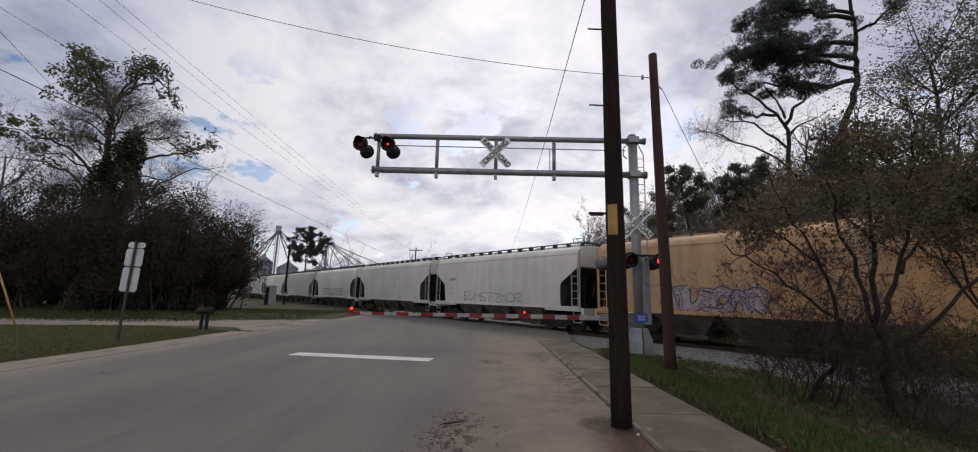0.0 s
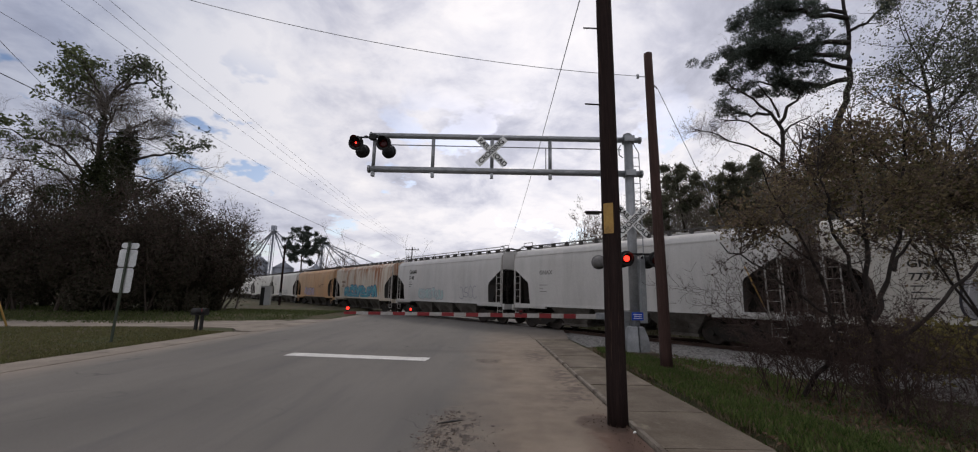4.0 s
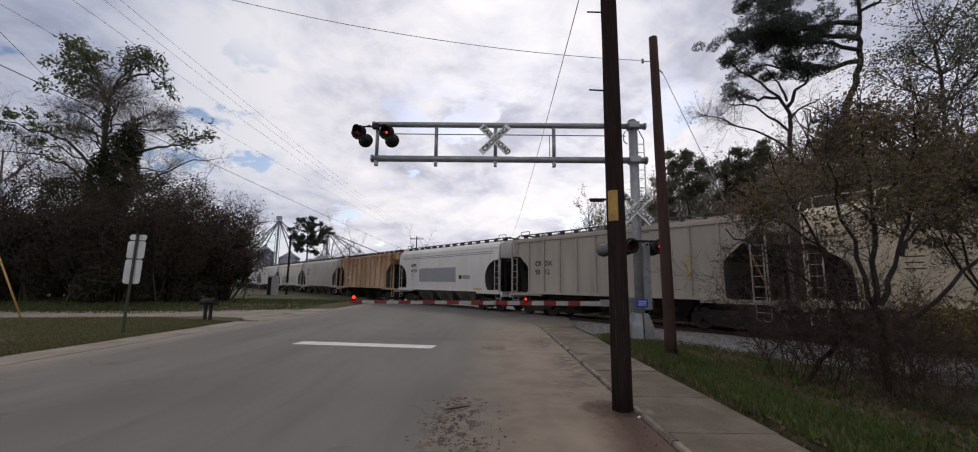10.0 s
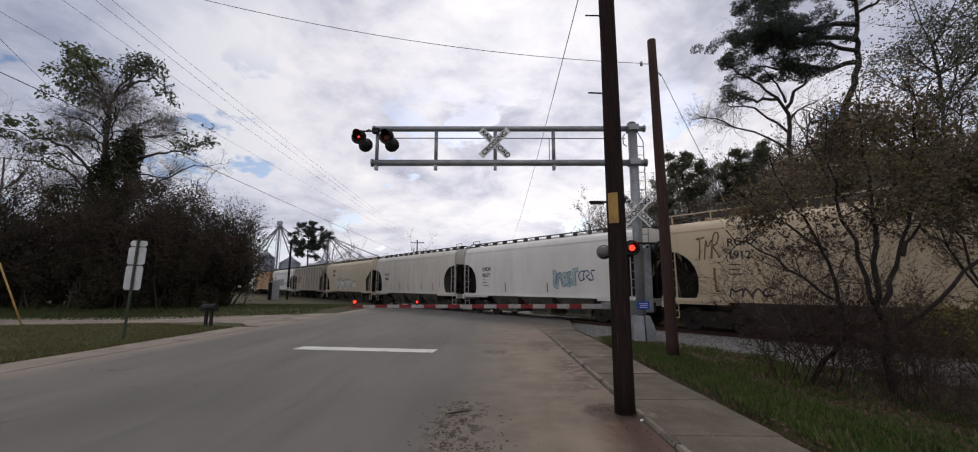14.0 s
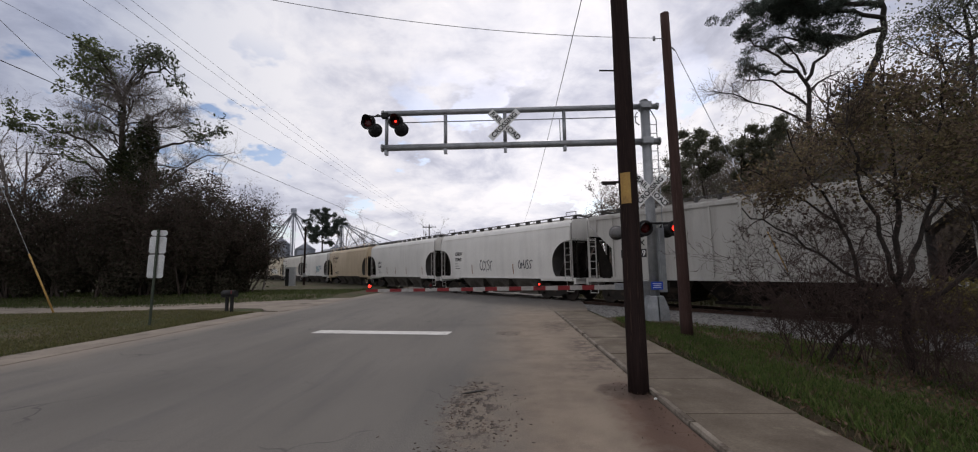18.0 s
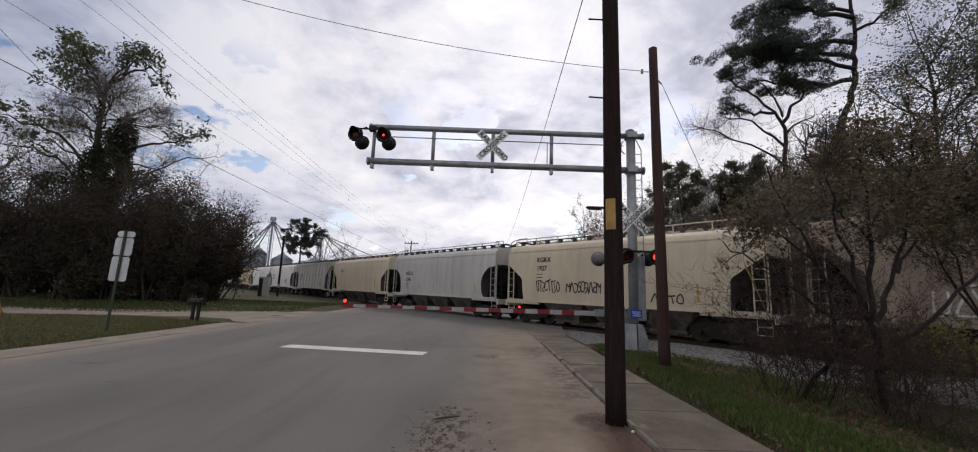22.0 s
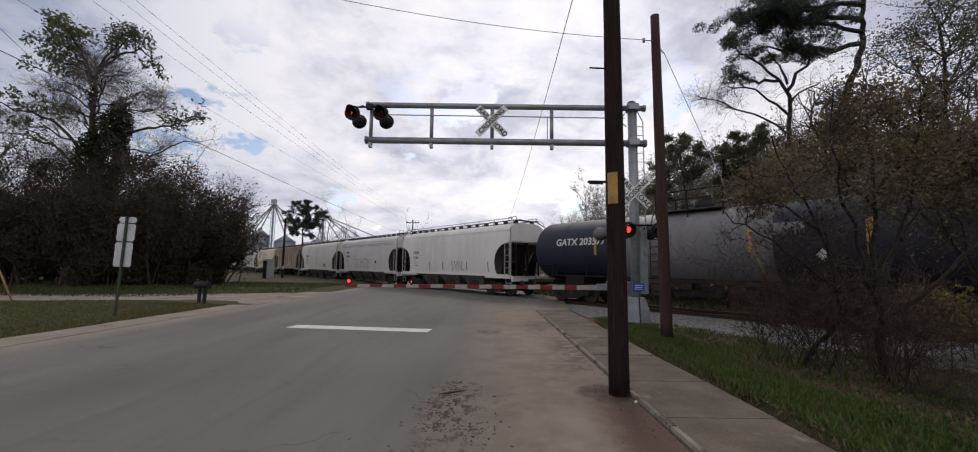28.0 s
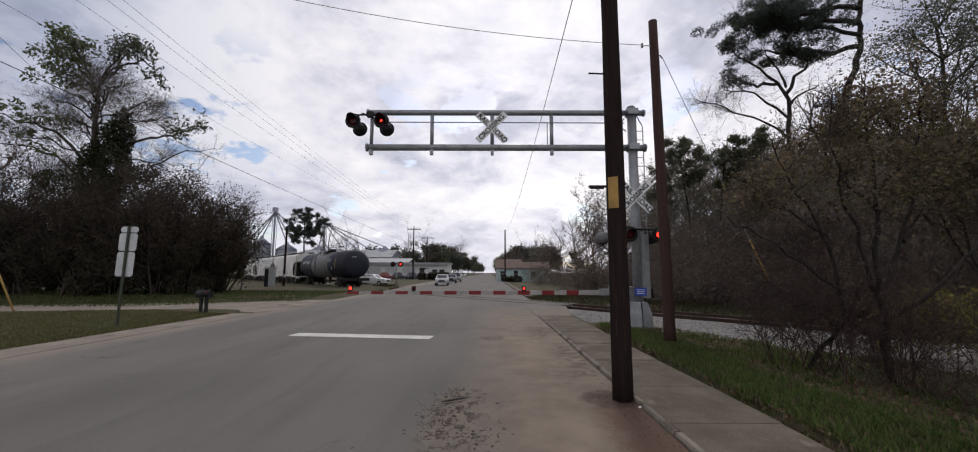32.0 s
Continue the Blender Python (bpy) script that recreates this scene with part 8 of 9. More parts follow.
        for k in (-0.13, 0, 0.13):
            rod(bm, (k, sy + 0.02, 0.30), (k, sy + 0.02, 0.62), 0.055, seg=8)
    box(bm, (0, 0, 0.66), (0.42, 2.3, 0.24))
    P["truck"] = mesh_of("truck", bm, DARK_STEEL)
    bm = bmesh.new()
    for sy in (-0.755, 0.755):
        o = 1 if sy > 0 else -1
        prof = [(0.0, 0.10), (0.15, 0.10), (0.30, 0.02), (0.40, 0.06), (0.455, 0.07)]
        rings = [circle((0, sy + o * 0.07, 0), r, "y", 24) for r in (0.12, 0.30, 0.40, 0.455)]
        offs = (0.04, -0.03, 0.0, 0.0)
        rings = [[p + Vector((0, o * f, 0)) for p in rg] for rg, f in zip(rings, offs)]
        back = [circle((0, sy - o * 0.065, 0), r, "y", 24) for r in (0.480, 0.40, 0.12)]
        loft(bm, rings + back)
    rod(bm, (0, -0.75, 0), (0, 0.75, 0), 0.08, seg=10)
    for k in range(4):
        a = k * math.tau / 4
        box(bm, (0.21 * math.cos(a), 0.80, 0.21 * math.sin(a)), (0.07, 0.05, 0.07))
    P["wheelset"] = mesh_of("wheelset", bm, WHEEL)
    return P


SH = build_shared()
CARS, WHEELSETS = [], []


def add_truck(car, x):
    t = part("truck", SH["truck"], DARK_STEEL, car, m=pose(x, 0, 0))
    for sx in (-0.9, 0.9):
        WHEELSETS.append((part("wheelset", SH["wheelset"], WHEEL, t, m=pose(sx, 0, 0.457)), sx))


GLYPHS = (((0, 0), (0.1, 1), (0.8, 1), (0.85, 0.55), (0.15, 0.5), (0.9, 0)), ((0.9, 0.85), (0.4, 1), (0.05, 0.6), (0.1, 0.15), (0.5, 0), (0.95, 0.2)), ((0.05, 0), (0.1, 1), (0.5, 0.35), (0.9, 1), (0.95, 0)), ((0.1, 1), (0.05, 0.3), (0.4, 0), (0.85, 0.25), (0.9, 1)),
          ((0.9, 0.95), (0.2, 0.9), (0.15, 0.55), (0.8, 0.45), (0.75, 0.05), (0.05, 0.1)), ((0.05, 0.95), (0.95, 1), (0.15, 0.05), (0.95, 0)), ((0.5, 1), (0.1, 0.8), (0.08, 0.2), (0.5, 0), (0.9, 0.25), (0.9, 0.8), (0.45, 1)), ((0, 0), (0.45, 1), (0.6, 0.95), (0.95, 0)), ((0.5, 0), (0.45, 1), (0, 0.9), (0.95, 1.02)))


def scribble(car, kind, x0, x1, z0, z1, fill, line, seed, letters=6, style="blob", second=None):
    """Graffiti: a row of made-up fat strokes with dark outlines, or of thin strokes, laid on the side sheet."""
    rnd = random.Random(seed)
    span, hgt = (x1 - x0) / letters, z1 - z0
    sgn = 1 if x1 > x0 else -1
    w = min(abs(span), hgt) * (0.36 if style == "blob" else 0.10)
    w = max(w, 0.06)
    runs = []
    for i in range(letters):
        g = list(rnd.choice(GLYPHS))
        if rnd.random() < 0.4:
            g = [(1 - a, b) for a, b in g]
        big, low = rnd.uniform(0.85, 1.08), rnd.uniform(-0.04, 0.08)
        slant = rnd.uniform(-0.08, 0.2)
        q = [(x0 + span * (i - 0.08 + 1.16 * (a + slant * b + rnd.uniform(-0.16, 0.16))), z0 + hgt * (low + big * b * 0.92 + rnd.uniform(-0.04, 0.04))) for a, b in g]
        for _ in range(2):
            r = [q[0]]
            for (xa, za), (xb, zb) in zip(q, q[1:]):
                r += [(xa * 0.75 + xb * 0.25, za * 0.75 + zb * 0.25), (xa * 0.25 + xb * 0.75, za * 0.25 + zb * 0.75)]
            q = r + [q[-1]]
        runs.append(q)
    passes = [(line, w * 1.75, 0.010), (fill, w * 1.30, 0.018), (second or line, w * 0.36, 0.024), (G_WHITE, w * 0.10, 0.030)] if style == "blob" else [(line, w, 0.012)]
    for mat, ww, lift in passes:
        bm = bmesh.new()
        for i, q in enumerate(runs):
            if w * 0.3 < ww < w * 0.4 and i % 2 == 0:
                continue
            dx0 = 0.0 if ww > w * 0.5 else w * 0.22
            left, right = [], []
            for k, (x, z) in enumerate(q):
                xa, za = q[max(0, k - 1)]
                xb, zb = q[min(len(q) - 1, k + 1)]
                ln = math.hypot(xb - xa, zb - za) or 1
                nx, nzv = -(zb - za) / ln * ww / 2, (xb - xa) / ln * ww / 2
                for lst, sd in ((left, 1), (right, -1)):
                    zz = min(4.0, max(1.29, z + sd * nzv + dx0))
                    lst.append(bm.verts.new((x + sd * nx + dx0, side_y(kind, zz) + lift + 0.0015 * (i % 2), zz)))
            for k in range(len(q) - 1):
                bm.faces.new((left[k], left[k + 1], right[k + 1], right[k]))
        tagged(part("graffiti", bm, mat, car, "graffiti letters sprayed along the side"), kind="stuff")


def patch_on(car, kind, x0, x1, z0, z1, mat, name="paint_patch", lift=0.007):
    bm = bmesh.new()
    n = 5
    cols = []
    for i in range(n + 1):
        z = z0 + (z1 - z0) * i / n
        cols.append([bm.verts.new((x, side_y(kind, z) + lift, z)) for x in (x0, x1)])
    for a, b in zip(cols, cols[1:]):
        bm.faces.new((a[0], a[1], b[1], b[0]))
    part(name, bm, mat, car)


def marks(car, kind, l1, l2, mat, size=0.42, x=5.1, z=3.0):
    """Reporting marks near the front of the side, read from outside."""
    size *= 0.8
    for txt, dz, s in ((l1, 0, size), (l2, -size * 1.25, size)):
        if txt:
            zz = z + dz
            slope = (side_y(kind, zz + 0.1) - side_y(kind, zz - 0.1)) / 0.2
            words("lettering", txt, s, mat, car, Matrix.Translation((x, side_y(kind, zz) + 0.012, zz)) @ Matrix.Rotation(math.pi, 4, "Z") @ Matrix.Rotation(math.pi / 2 + math.atan(slope), 4, "X"), 0.003, "LEFT")
    # unreadable small print as plain bars
    bm = bmesh.new()
    rnd = random.Random(len(l2) * 7 + len(l1) + ord((l2 or "0")[0]))
    for i in range(3):
        zz = z - size * 2.1 - i * 0.17
        ln = rnd.uniform(0.25, 0.65)
        box(bm, (x - ln / 2, side_y(kind, zz) + 0.004, zz), (ln, 0.006, 0.035))
    part("small_print", bm, mat, car)


def hopper_car(kind, colour, label, sill=None, frame_c=None, rail=False, ribs=0, brd=True):
    car = thing("hopper_car", pose(0, 0, 0), label, "hopper car", "train of hopper cars")
    mt = paint(label.replace(" ", "_")[:40] + str(len(CARS)), *colour)
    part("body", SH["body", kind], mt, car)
    trim = sill or mt
    part("side_sill", SH["side_sill", kind], trim, car)
    part("top_chord", SH["top_chord", kind], mt, car)
    if kind == "ribbed":
        for i in range(10):
            part("rib", SH["rib"], mt, car, m=pose((-5.49 + i * 1.22) * KX, 0, 0))
        for sx in (-1, 1):
            bm = bmesh.new()
            box(bm, (sx * 6.5 * KX, 1.535, 3.72), (0.09, 0.09, 0.62))
            part("rib", bm, mt, car)
    for sx in (1, -1):
        for sy in (1, -1):
            for nm in ("ladder", "stirrup", "corner_post"):
                o = part(nm, SH[nm], LADDER_GREY if colour[0][0] > 0.45 and colour[0][2] > 0.4 else trim, car)
                o.scale = (sx, sy, 1)
        for nm, mat in (("end_platform", trim), ("end_frame", UNDER), ("coupler", DARK_STEEL)):
            o = part(nm, SH[nm], mat, car)
            o.scale = (sx, 1, 1)
        add_truck(car, sx * 4.75)
    o = part("brake_gear", SH["brake_gear"], UNDER, car)
    o.scale = (-1, 1, 1)
    part("centre_sill", SH["centre_sill"], UNDER, car)
    part("running_board", SH["running_board"], BOARD_STEEL if brd else mt, car)
    part("hatch", SH["hatch"], mt, car)
    if rail:
        part("roof_rail", SH["roof_rail"], trim, car)
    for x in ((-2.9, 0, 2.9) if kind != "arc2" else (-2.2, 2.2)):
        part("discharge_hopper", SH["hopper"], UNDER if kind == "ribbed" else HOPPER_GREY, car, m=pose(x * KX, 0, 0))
    CARS.append(car)
    return car


def tank_car():
    car = thing("tank_car", pose(0, 0, 0), "black tank car with a wide grey band at its middle", "tank car", "train of hopper cars")
    R = 1.52
    zc = 2.62
    black = paint("tank_black", (0.010, 0.014, 0.032), (0.03, 0.025, 0.022), 0.05, 0.04, (0.017, 0.018, 0.026))
    grey = paint("tank_grey_band", (0.19, 0.19, 0.20), (0.10, 0.08, 0.06), 0.3, 0.5, (0.14, 0.14, 0.15))
    half = 9.1

    def shell(x0, x1, mat, lift=0.0, name="shell"):
        bm = bmesh.new()
        xs = np.linspace(x0, x1, 5)
        loft(bm, [[Vector((x, (R + lift) * math.cos(a), zc + (R + lift) * math.sin(a))) for a in np.linspace(0, math.tau, 48, endpoint=False)] for x in xs])
        return part(name, bm, mat, car)

    bm = bmesh.new()
    rings = []
    for k in (0.02, 0.25, 0.5, 0.7, 0.85, 0.95, 1.0):
        dxs = 0.75 * math.sqrt(max(0, 1 - k * k))
        rings.append([Vector((half - 0.75 + dxs, R * k * math.cos(a), zc + R * k * math.sin(a))) for a in np.linspace(0, math.tau, 48, endpoint=False)])
    rings += [[Vector((-p.x, p.y, p.z)) for p in rg] for rg in rings[::-1]]
    loft(bm, rings)
    part("tank", bm, black, car)
    shell(-3.3, 3.2, grey, 0.004, "grey_band")
    for x in (-7.2, -5.2, -3.3, 0.0, 3.2, 6.6):
        bm = bmesh.new()
        loft(bm, [[Vector((x + dx, (R + 0.008) * math.cos(a), zc + (R + 0.008) * math.sin(a))) for a in np.linspace(0, math.tau, 40, endpoint=False)] for dx in (-0.03, 0.03)])
        part("weld_seam", bm, grey if -3.3 < x < 3.2 else black, car)
    # dome platform with manway and railing
    bm = bmesh.new()
    rod(bm, (-0.3, 0, zc + R - 0.05), (-0.3, 0, zc + R + 0.42), 0.42, seg=18)
    rod(bm, (0.55, 0.2, zc + R), (0.55, 0.2, zc + R + 0.3), 0.12, seg=10)
    part("manway", bm, BLACK, car)
    bm = bmesh.new()
    box(bm, (0, 0, zc + R - 0.02), (2.9, 1.9, 0.04))
    part("platform", bm, BOARD_STEEL, car)
    bars = [("railing_post", (x, sy, zc + R - 0.4), (x, sy, zc + R + 0.75), 0.03) for sy in (-0.95, 0.95) for x in (-1.45, 0, 1.45)]
    bars += [("handrail", (-1.45, sy, zc + R + z), (1.45, sy, zc + R + z), 0.025) for sy in (-0.95, 0.95) for z in (0.4, 0.75)]
    bars += [("handrail", (x, -0.95, zc + R + 0.75), (x, 0.95, zc + R + 0.75), 0.025) for x in (-1.45, 1.45)]
    for nm, a, b, r in bars:
        bm = bmesh.new()
        rod(bm, a, b, r, seg=5)
        part(nm, bm, DARK_STEEL, car)
    bm = bmesh.new()
    for x in (1.0, 1.4):
        rod(bm, (x, 1.62, 1.0), (x, 1.62, 3.2), 0.025, seg=5)
        pipe(bm, [(x, 1.62, 3.2), (x, 1.35, 3.9), (x, 0.95, 4.15)], 0.025, 5)
    for i in range(8):
        rod(bm, (1.0, 1.62, 1.1 + i * 0.3), (1.4, 1.62, 1.1 + i * 0.3), 0.018, seg=5)
    part("ladder", bm, DARK_STEEL, car)
    # saddles, walkway, side rails, end platforms
    for sx in (-1, 1):
        bm = bmesh.new()
        box(bm, (sx * 6.1, 0, 1.05), (1.2, 2.2, 0.55))
        part("saddle", bm, DARK_STEEL, car)
        bm = bmesh.new()
        box(bm, (sx * 8.0, 0, 1.02), (1.5, 2.9, 0.14))
        box(bm, (sx * 8.7, 0, 0.95), (0.14, 2.9, 0.30))
        part("end_platform", bm, DARK_STEEL, car)
        bm = bmesh.new()
        pts = [(sx * 7.35, 1.40, 1.1), (sx * 7.35, 1.40, 2.2), (sx * 8.65, 1.40, 2.2), (sx * 8.65, 1.40, 1.1)]
        for sy in (1, -1):
            pipe(bm, [(x, y * sy, z - 0.35) for x, y, z in pts], 0.022, 5)
        pipe(bm, [(sx * 8.65, -1.4, 1.75), (sx * 8.65, 1.4, 1.75)], 0.022, 5)
        part("hand_rail", bm, DARK_STEEL, car)
        o = part("coupler", SH["coupler"], DARK_STEEL, car)
        o.matrix_local = pose(sx * 2.0, 0, 0, 0, 0, 0 if sx > 0 else 180)
        add_truck(car, sx * 6.3)
    bm = bmesh.new()
    for sy in (-1.53, 1.53):
        rod(bm, (-7.3, sy, 1.32), (7.3, sy, 1.32), 0.028, seg=5)
        for x in np.arange(-7, 7.1, 2.0):
            rod(bm, (x, sy, 1.32), (x, sy * 0.93, 1.75), 0.02, seg=5)
    part("side_rail", bm, DARK_STEEL, car)
    bm = bmesh.new()
    box(bm, (0, 0, 0.72), (2.0, 0.7, 0.25))
    rod(bm, (0.2, 0, 0.45), (0.2, 0, 1.2), 0.18, seg=10)
    part("bottom_outlet", bm, DARK_STEEL, car)

    def curved(x0, x1, z0, z1, mat, nm, lb=""):
        bm = bmesh.new()
        prev = None
        for i in range(6):
            z = z0 + (z1 - z0) * i / 5
            y = math.sqrt(max(0, R * R - (z - zc) ** 2)) + 0.012
            row = [bm.verts.new((x, y, z)) for x in (x0, x1)]
            if prev:
                bm.faces.new((prev[0], prev[1], row[1], row[0]))
            prev = row
        part(nm, bm, mat, car, lb)

    for x in (4.35, -2.6):
        curved(x, x + 0.14, 2.3, 3.1, YELLOW, "reflector_strip", "yellow reflective strip")
    curved(-6.0, -5.82, 2.2, 3.3, YELLOW, "reflector_strip", "yellow reflective strip")
    curved(1.9, 2.3, 1.85, 2.15, YELLOW, "placard", "small yellow placard")
    curved(-4.3, -3.1, 2.9, 3.3, grey, "grey_patch")
    bm = bmesh.new()
    zz = 2.2
    y = math.sqrt(R * R - (zz - zc) ** 2) + 0.02
    q = [(-4.7, zz - 0.2), (-4.5, zz), (-4.7, zz + 0.2), (-4.9, zz)]
    bm.faces.new([bm.verts.new((x, math.sqrt(R * R - (z - zc) ** 2) + 0.015, z)) for x, z in q])
    part("placard", bm, LET_WHITE, car, "white diamond placard")
    y = math.sqrt(R * R - (2.95 - zc) ** 2) + 0.01
    words("lettering", "GATX 203577", 0.48, LET_WHITE, car, Matrix.Translation((7.0, y, 2.95)) @ Matrix.Rotation(math.pi, 4, "Z") @ Matrix.Rotation(math.pi / 2 - 0.2, 4, "X"), 0.003, "LEFT")
    bm = bmesh.new()
    for i, ln in enumerate((0.9, 0.7)):
        zz = zc + 0.75 - i * 0.16
        box(bm, (-half + 0.12 + 0.04 * i, 0.2, zz), (0.02, ln, 0.06))
    box(bm, (-half + 0.4, -1.05, zc + 0.35), (0.02, 0.2, 0.2), Matrix.Rotation(math.pi / 4, 3, "X"))
    part("end_marks", bm, LET_WHITE, car)
    for o in car.children:
        nm = o.name.split(".")[0]
        if nm in ("truck", "lettering"):
            o.location.x *= 0.91
        elif nm != "coupler":
            o.data.transform(Matrix.Diagonal((0.91, 1, 1, 1)))
    CARS.append(car)
    return car


# colours: base, rust, rust amount, grime amount, second tone
WHITE = ((0.60, 0.60, 0.585), (0.22, 0.12, 0.07), 0.12, 0.30)
CLEAN = ((0.66, 0.665, 0.66), (0.22, 0.13, 0.08), 0.06, 0.18)
GREYC = ((0.42, 0.425, 0.43), (0.20, 0.11, 0.06), 0.12, 0.40)
CREAM = ((0.56, 0.50, 0.39), (0.24, 0.13, 0.06), 0.14, 0.30)
TAN = ((0.52, 0.43, 0.31), (0.24, 0.13, 0.06), 0.15, 0.25)
ORANGE = ((0.50, 0.29, 0.14), (0.24, 0.10, 0.04), 0.45, 0.25, (0.46, 0.33, 0.21))
RUSTY = ((0.56, 0.53, 0.47), (0.27, 0.10, 0.035), 0.85, 0.25)
BROWN = ((0.31, 0.255, 0.205), (0.17, 0.10, 0.065), 0.30, 0.4, (0.27, 0.205, 0.16))
SANDR = ((0.52, 0.41, 0.28), (0.25, 0.105, 0.045), 1.0, 0.35, (0.40, 0.27, 0.16))
STONE = ((0.40, 0.375, 0.34), (0.2, 0.11, 0.06), 0.15, 0.45)
G_BLUE = surf("spray_blue", (0.06, 0.26, 0.36), (0.10, 0.36, 0.42), 0.6, scale=1.2, bump=0)
G_PINK = surf("spray_pink", (0.36, 0.22, 0.27), (0.45, 0.38, 0.42), 0.6, scale=1.5, bump=0)
G_TEAL = surf("spray_teal", (0.30, 0.45, 0.42), (0.36, 0.42, 0.44), 0.6, scale=1.5, bump=0)
G_DARK = surf("spray_dark", (0.03, 0.03, 0.04), (0.05, 0.05, 0.06), 0.6, scale=2, bump=0)
G_SLATE = surf("spray_slate", (0.045, 0.09, 0.16), (0.06, 0.12, 0.20), 0.7, scale=3, bump=0)
G_BRIGHT = surf("spray_bright", (0.70, 0.69, 0.64), (0.58, 0.57, 0.52), 0.7, scale=3, bump=0)
G_MOSS = surf("spray_moss", (0.10, 0.11, 0.09), (0.16, 0.16, 0.13), 0.7, scale=3, bump=0)
G_NAVY = surf("spray_navy", (0.04, 0.07, 0.16), (0.05, 0.10, 0.2), 0.6, scale=2, bump=0)
G_GREY = surf("spray_grey", (0.22, 0.22, 0.24), (0.34, 0.34, 0.35), 0.6, scale=1.5, bump=0)
G_WHITE = surf("spray_white", (0.60, 0.60, 0.60), (0.45, 0.45, 0.45), 0.6, scale=2, bump=0)
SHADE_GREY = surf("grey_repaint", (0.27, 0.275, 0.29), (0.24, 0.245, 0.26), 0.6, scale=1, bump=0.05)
RUST_STREAK = surf("rust_streak", (0.20, 0.10, 0.05), (0.26, 0.14, 0.07), 0.8, scale=3, bump=0)
MARK_YELLOW = surf("reflective_yellow", (0.50, 0.33, 0.05), (0.42, 0.27, 0.05), 0.5, scale=4, bump=0)


def strips(car, kind, xs, mat, z0=1.45, z1=1.95):
    for x in xs:
        patch_on(car, kind, x, x + 0.09, z0, z1, mat, "reflector_strip", 0.006)


def build_train():
    H = hopper_car
    # ahead of the crossing when the clip begins
    H("diag", GREYC, "grey covered hopper car with dusty sides")
    H("arc", GREYC, "grey covered hopper car with dark end openings")
    H("diag", WHITE, "off-white covered hopper car with light grime")
    c = H("diag", GREYC, "grey covered hopper car streaked with soot")
    c = H("arc", CLEAN, "white covered hopper car with blue tags along the sill")
    scribble(c, "arc", 3.5, -3.5, 1.35, 2.2, G_NAVY, G_NAVY, 31, 10, "line")
    c = H("diag", WHITE, "off-white covered hopper car with plain weathered sides")
    marks(c, "diag", "", "", LET_GREY, 0.35, 5.2, 3.0)
    c = H("diag", WHITE, "white covered hopper car with faint tags and a streaked side")
    marks(c, "diag", "GNAX", "", LET_GREY, 0.36, 5.2, 2.75)
    scribble(c, "diag", 3.4, -2.6, 1.32, 1.95, G_GREY, G_GREY, 5, 9, "line")
    strips(c, "diag", (3.2,), MARK_YELLOW)
    # 0: orange
    c = H("arc", ORANGE, "faded orange covered hopper car with purple graffiti")
    scribble(c, "arc", 3.7, -0.4, 1.36, 2.2, G_PINK, G_NAVY, 11, 7)
    scribble(c, "arc", -2.0, -4.0, 2.2, 2.6, G_DARK, LET_BROWN, 12, 4, "line")
    # 1: rust and white with blue graffiti
    c = H("diag", RUSTY, "rust-streaked white covered hopper car with blue graffiti")
    marks(c, "diag", "GNAX", "7820", LET_BROWN, 0.4, 5.0, 2.75)
    scribble(c, "diag", 4.3, -4.0, 1.34, 2.30, G_BLUE, G_NAVY, 21, 9, second=G_SLATE)
    strips(c, "diag", (5.2, -4.2, -4.6), MARK_YELLOW, 1.5, 2.3)
    # 2
    c = H("diag", ((0.47, 0.475, 0.485), (0.22, 0.13, 0.08), 0.10, 0.28), "light grey covered hopper car with pale green graffiti", rail=True)
    marks(c, "diag", "GNAX", "3148", LET_BLACK, 0.46, 4.9, 3.35)
    scribble(c, "diag", 3.2, -0.3, 1.40, 2.0, G_TEAL, G_GREY, 41, 7)
    scribble(c, "diag", -2.5, -4.6, 1.4, 2.4, G_GREY, G_GREY, 42, 4, "line")
    # 3
    c = H("diag", ((0.50, 0.505, 0.51), (0.22, 0.13, 0.08), 0.08, 0.32), "pale grey covered hopper car with small stencils", rail=False)
    marks(c, "diag", "GNAX", "", LET_GREY, 0.38, 4.9, 2.9)
    # 4
    c = H("diag", ((0.55, 0.545, 0.52), (0.30, 0.17, 0.08), 0.22, 0.30), "off-white covered hopper car with tan roof edge and black graffiti")
    patch_on(c, "diag", -6.4, 6.4, 3.72, 3.98, surf("tan_edge", (0.45, 0.33, 0.2), (0.5, 0.42, 0.3), 0.8, scale=1.2, bump=0), "roof_edge_stain", 0.005)
    marks(c, "diag", "GNAX", "7772", LET_BLACK, 0.36, 5.0, 2.75)
    scribble(c, "diag", 4.0, 0.2, 1.36, 2.4, G_GREY, G_DARK, 51, 5)
    scribble(c, "diag", 0.2, -4.4, 1.4, 2.4, G_GREY, G_GREY, 52, 9, "line")
    # 5
    c = H("diag", ((0.43, 0.42, 0.395), (0.24, 0.15, 0.09), 0.12, 0.42), "pale grey covered hopper car with grime streaks", rail=True)
    marks(c, "diag", "GNAX", "2846", LET_BLACK, 0.46, 4.9, 3.15)
    strips(c, "diag", (3.9, 2.2, 0.1, -2.0, -4.0), RUST_STREAK, 1.3, 1.75)
    # 6
    c = H("ribbed", SANDR, "tan ribbed hopper car with heavy rust streaks")
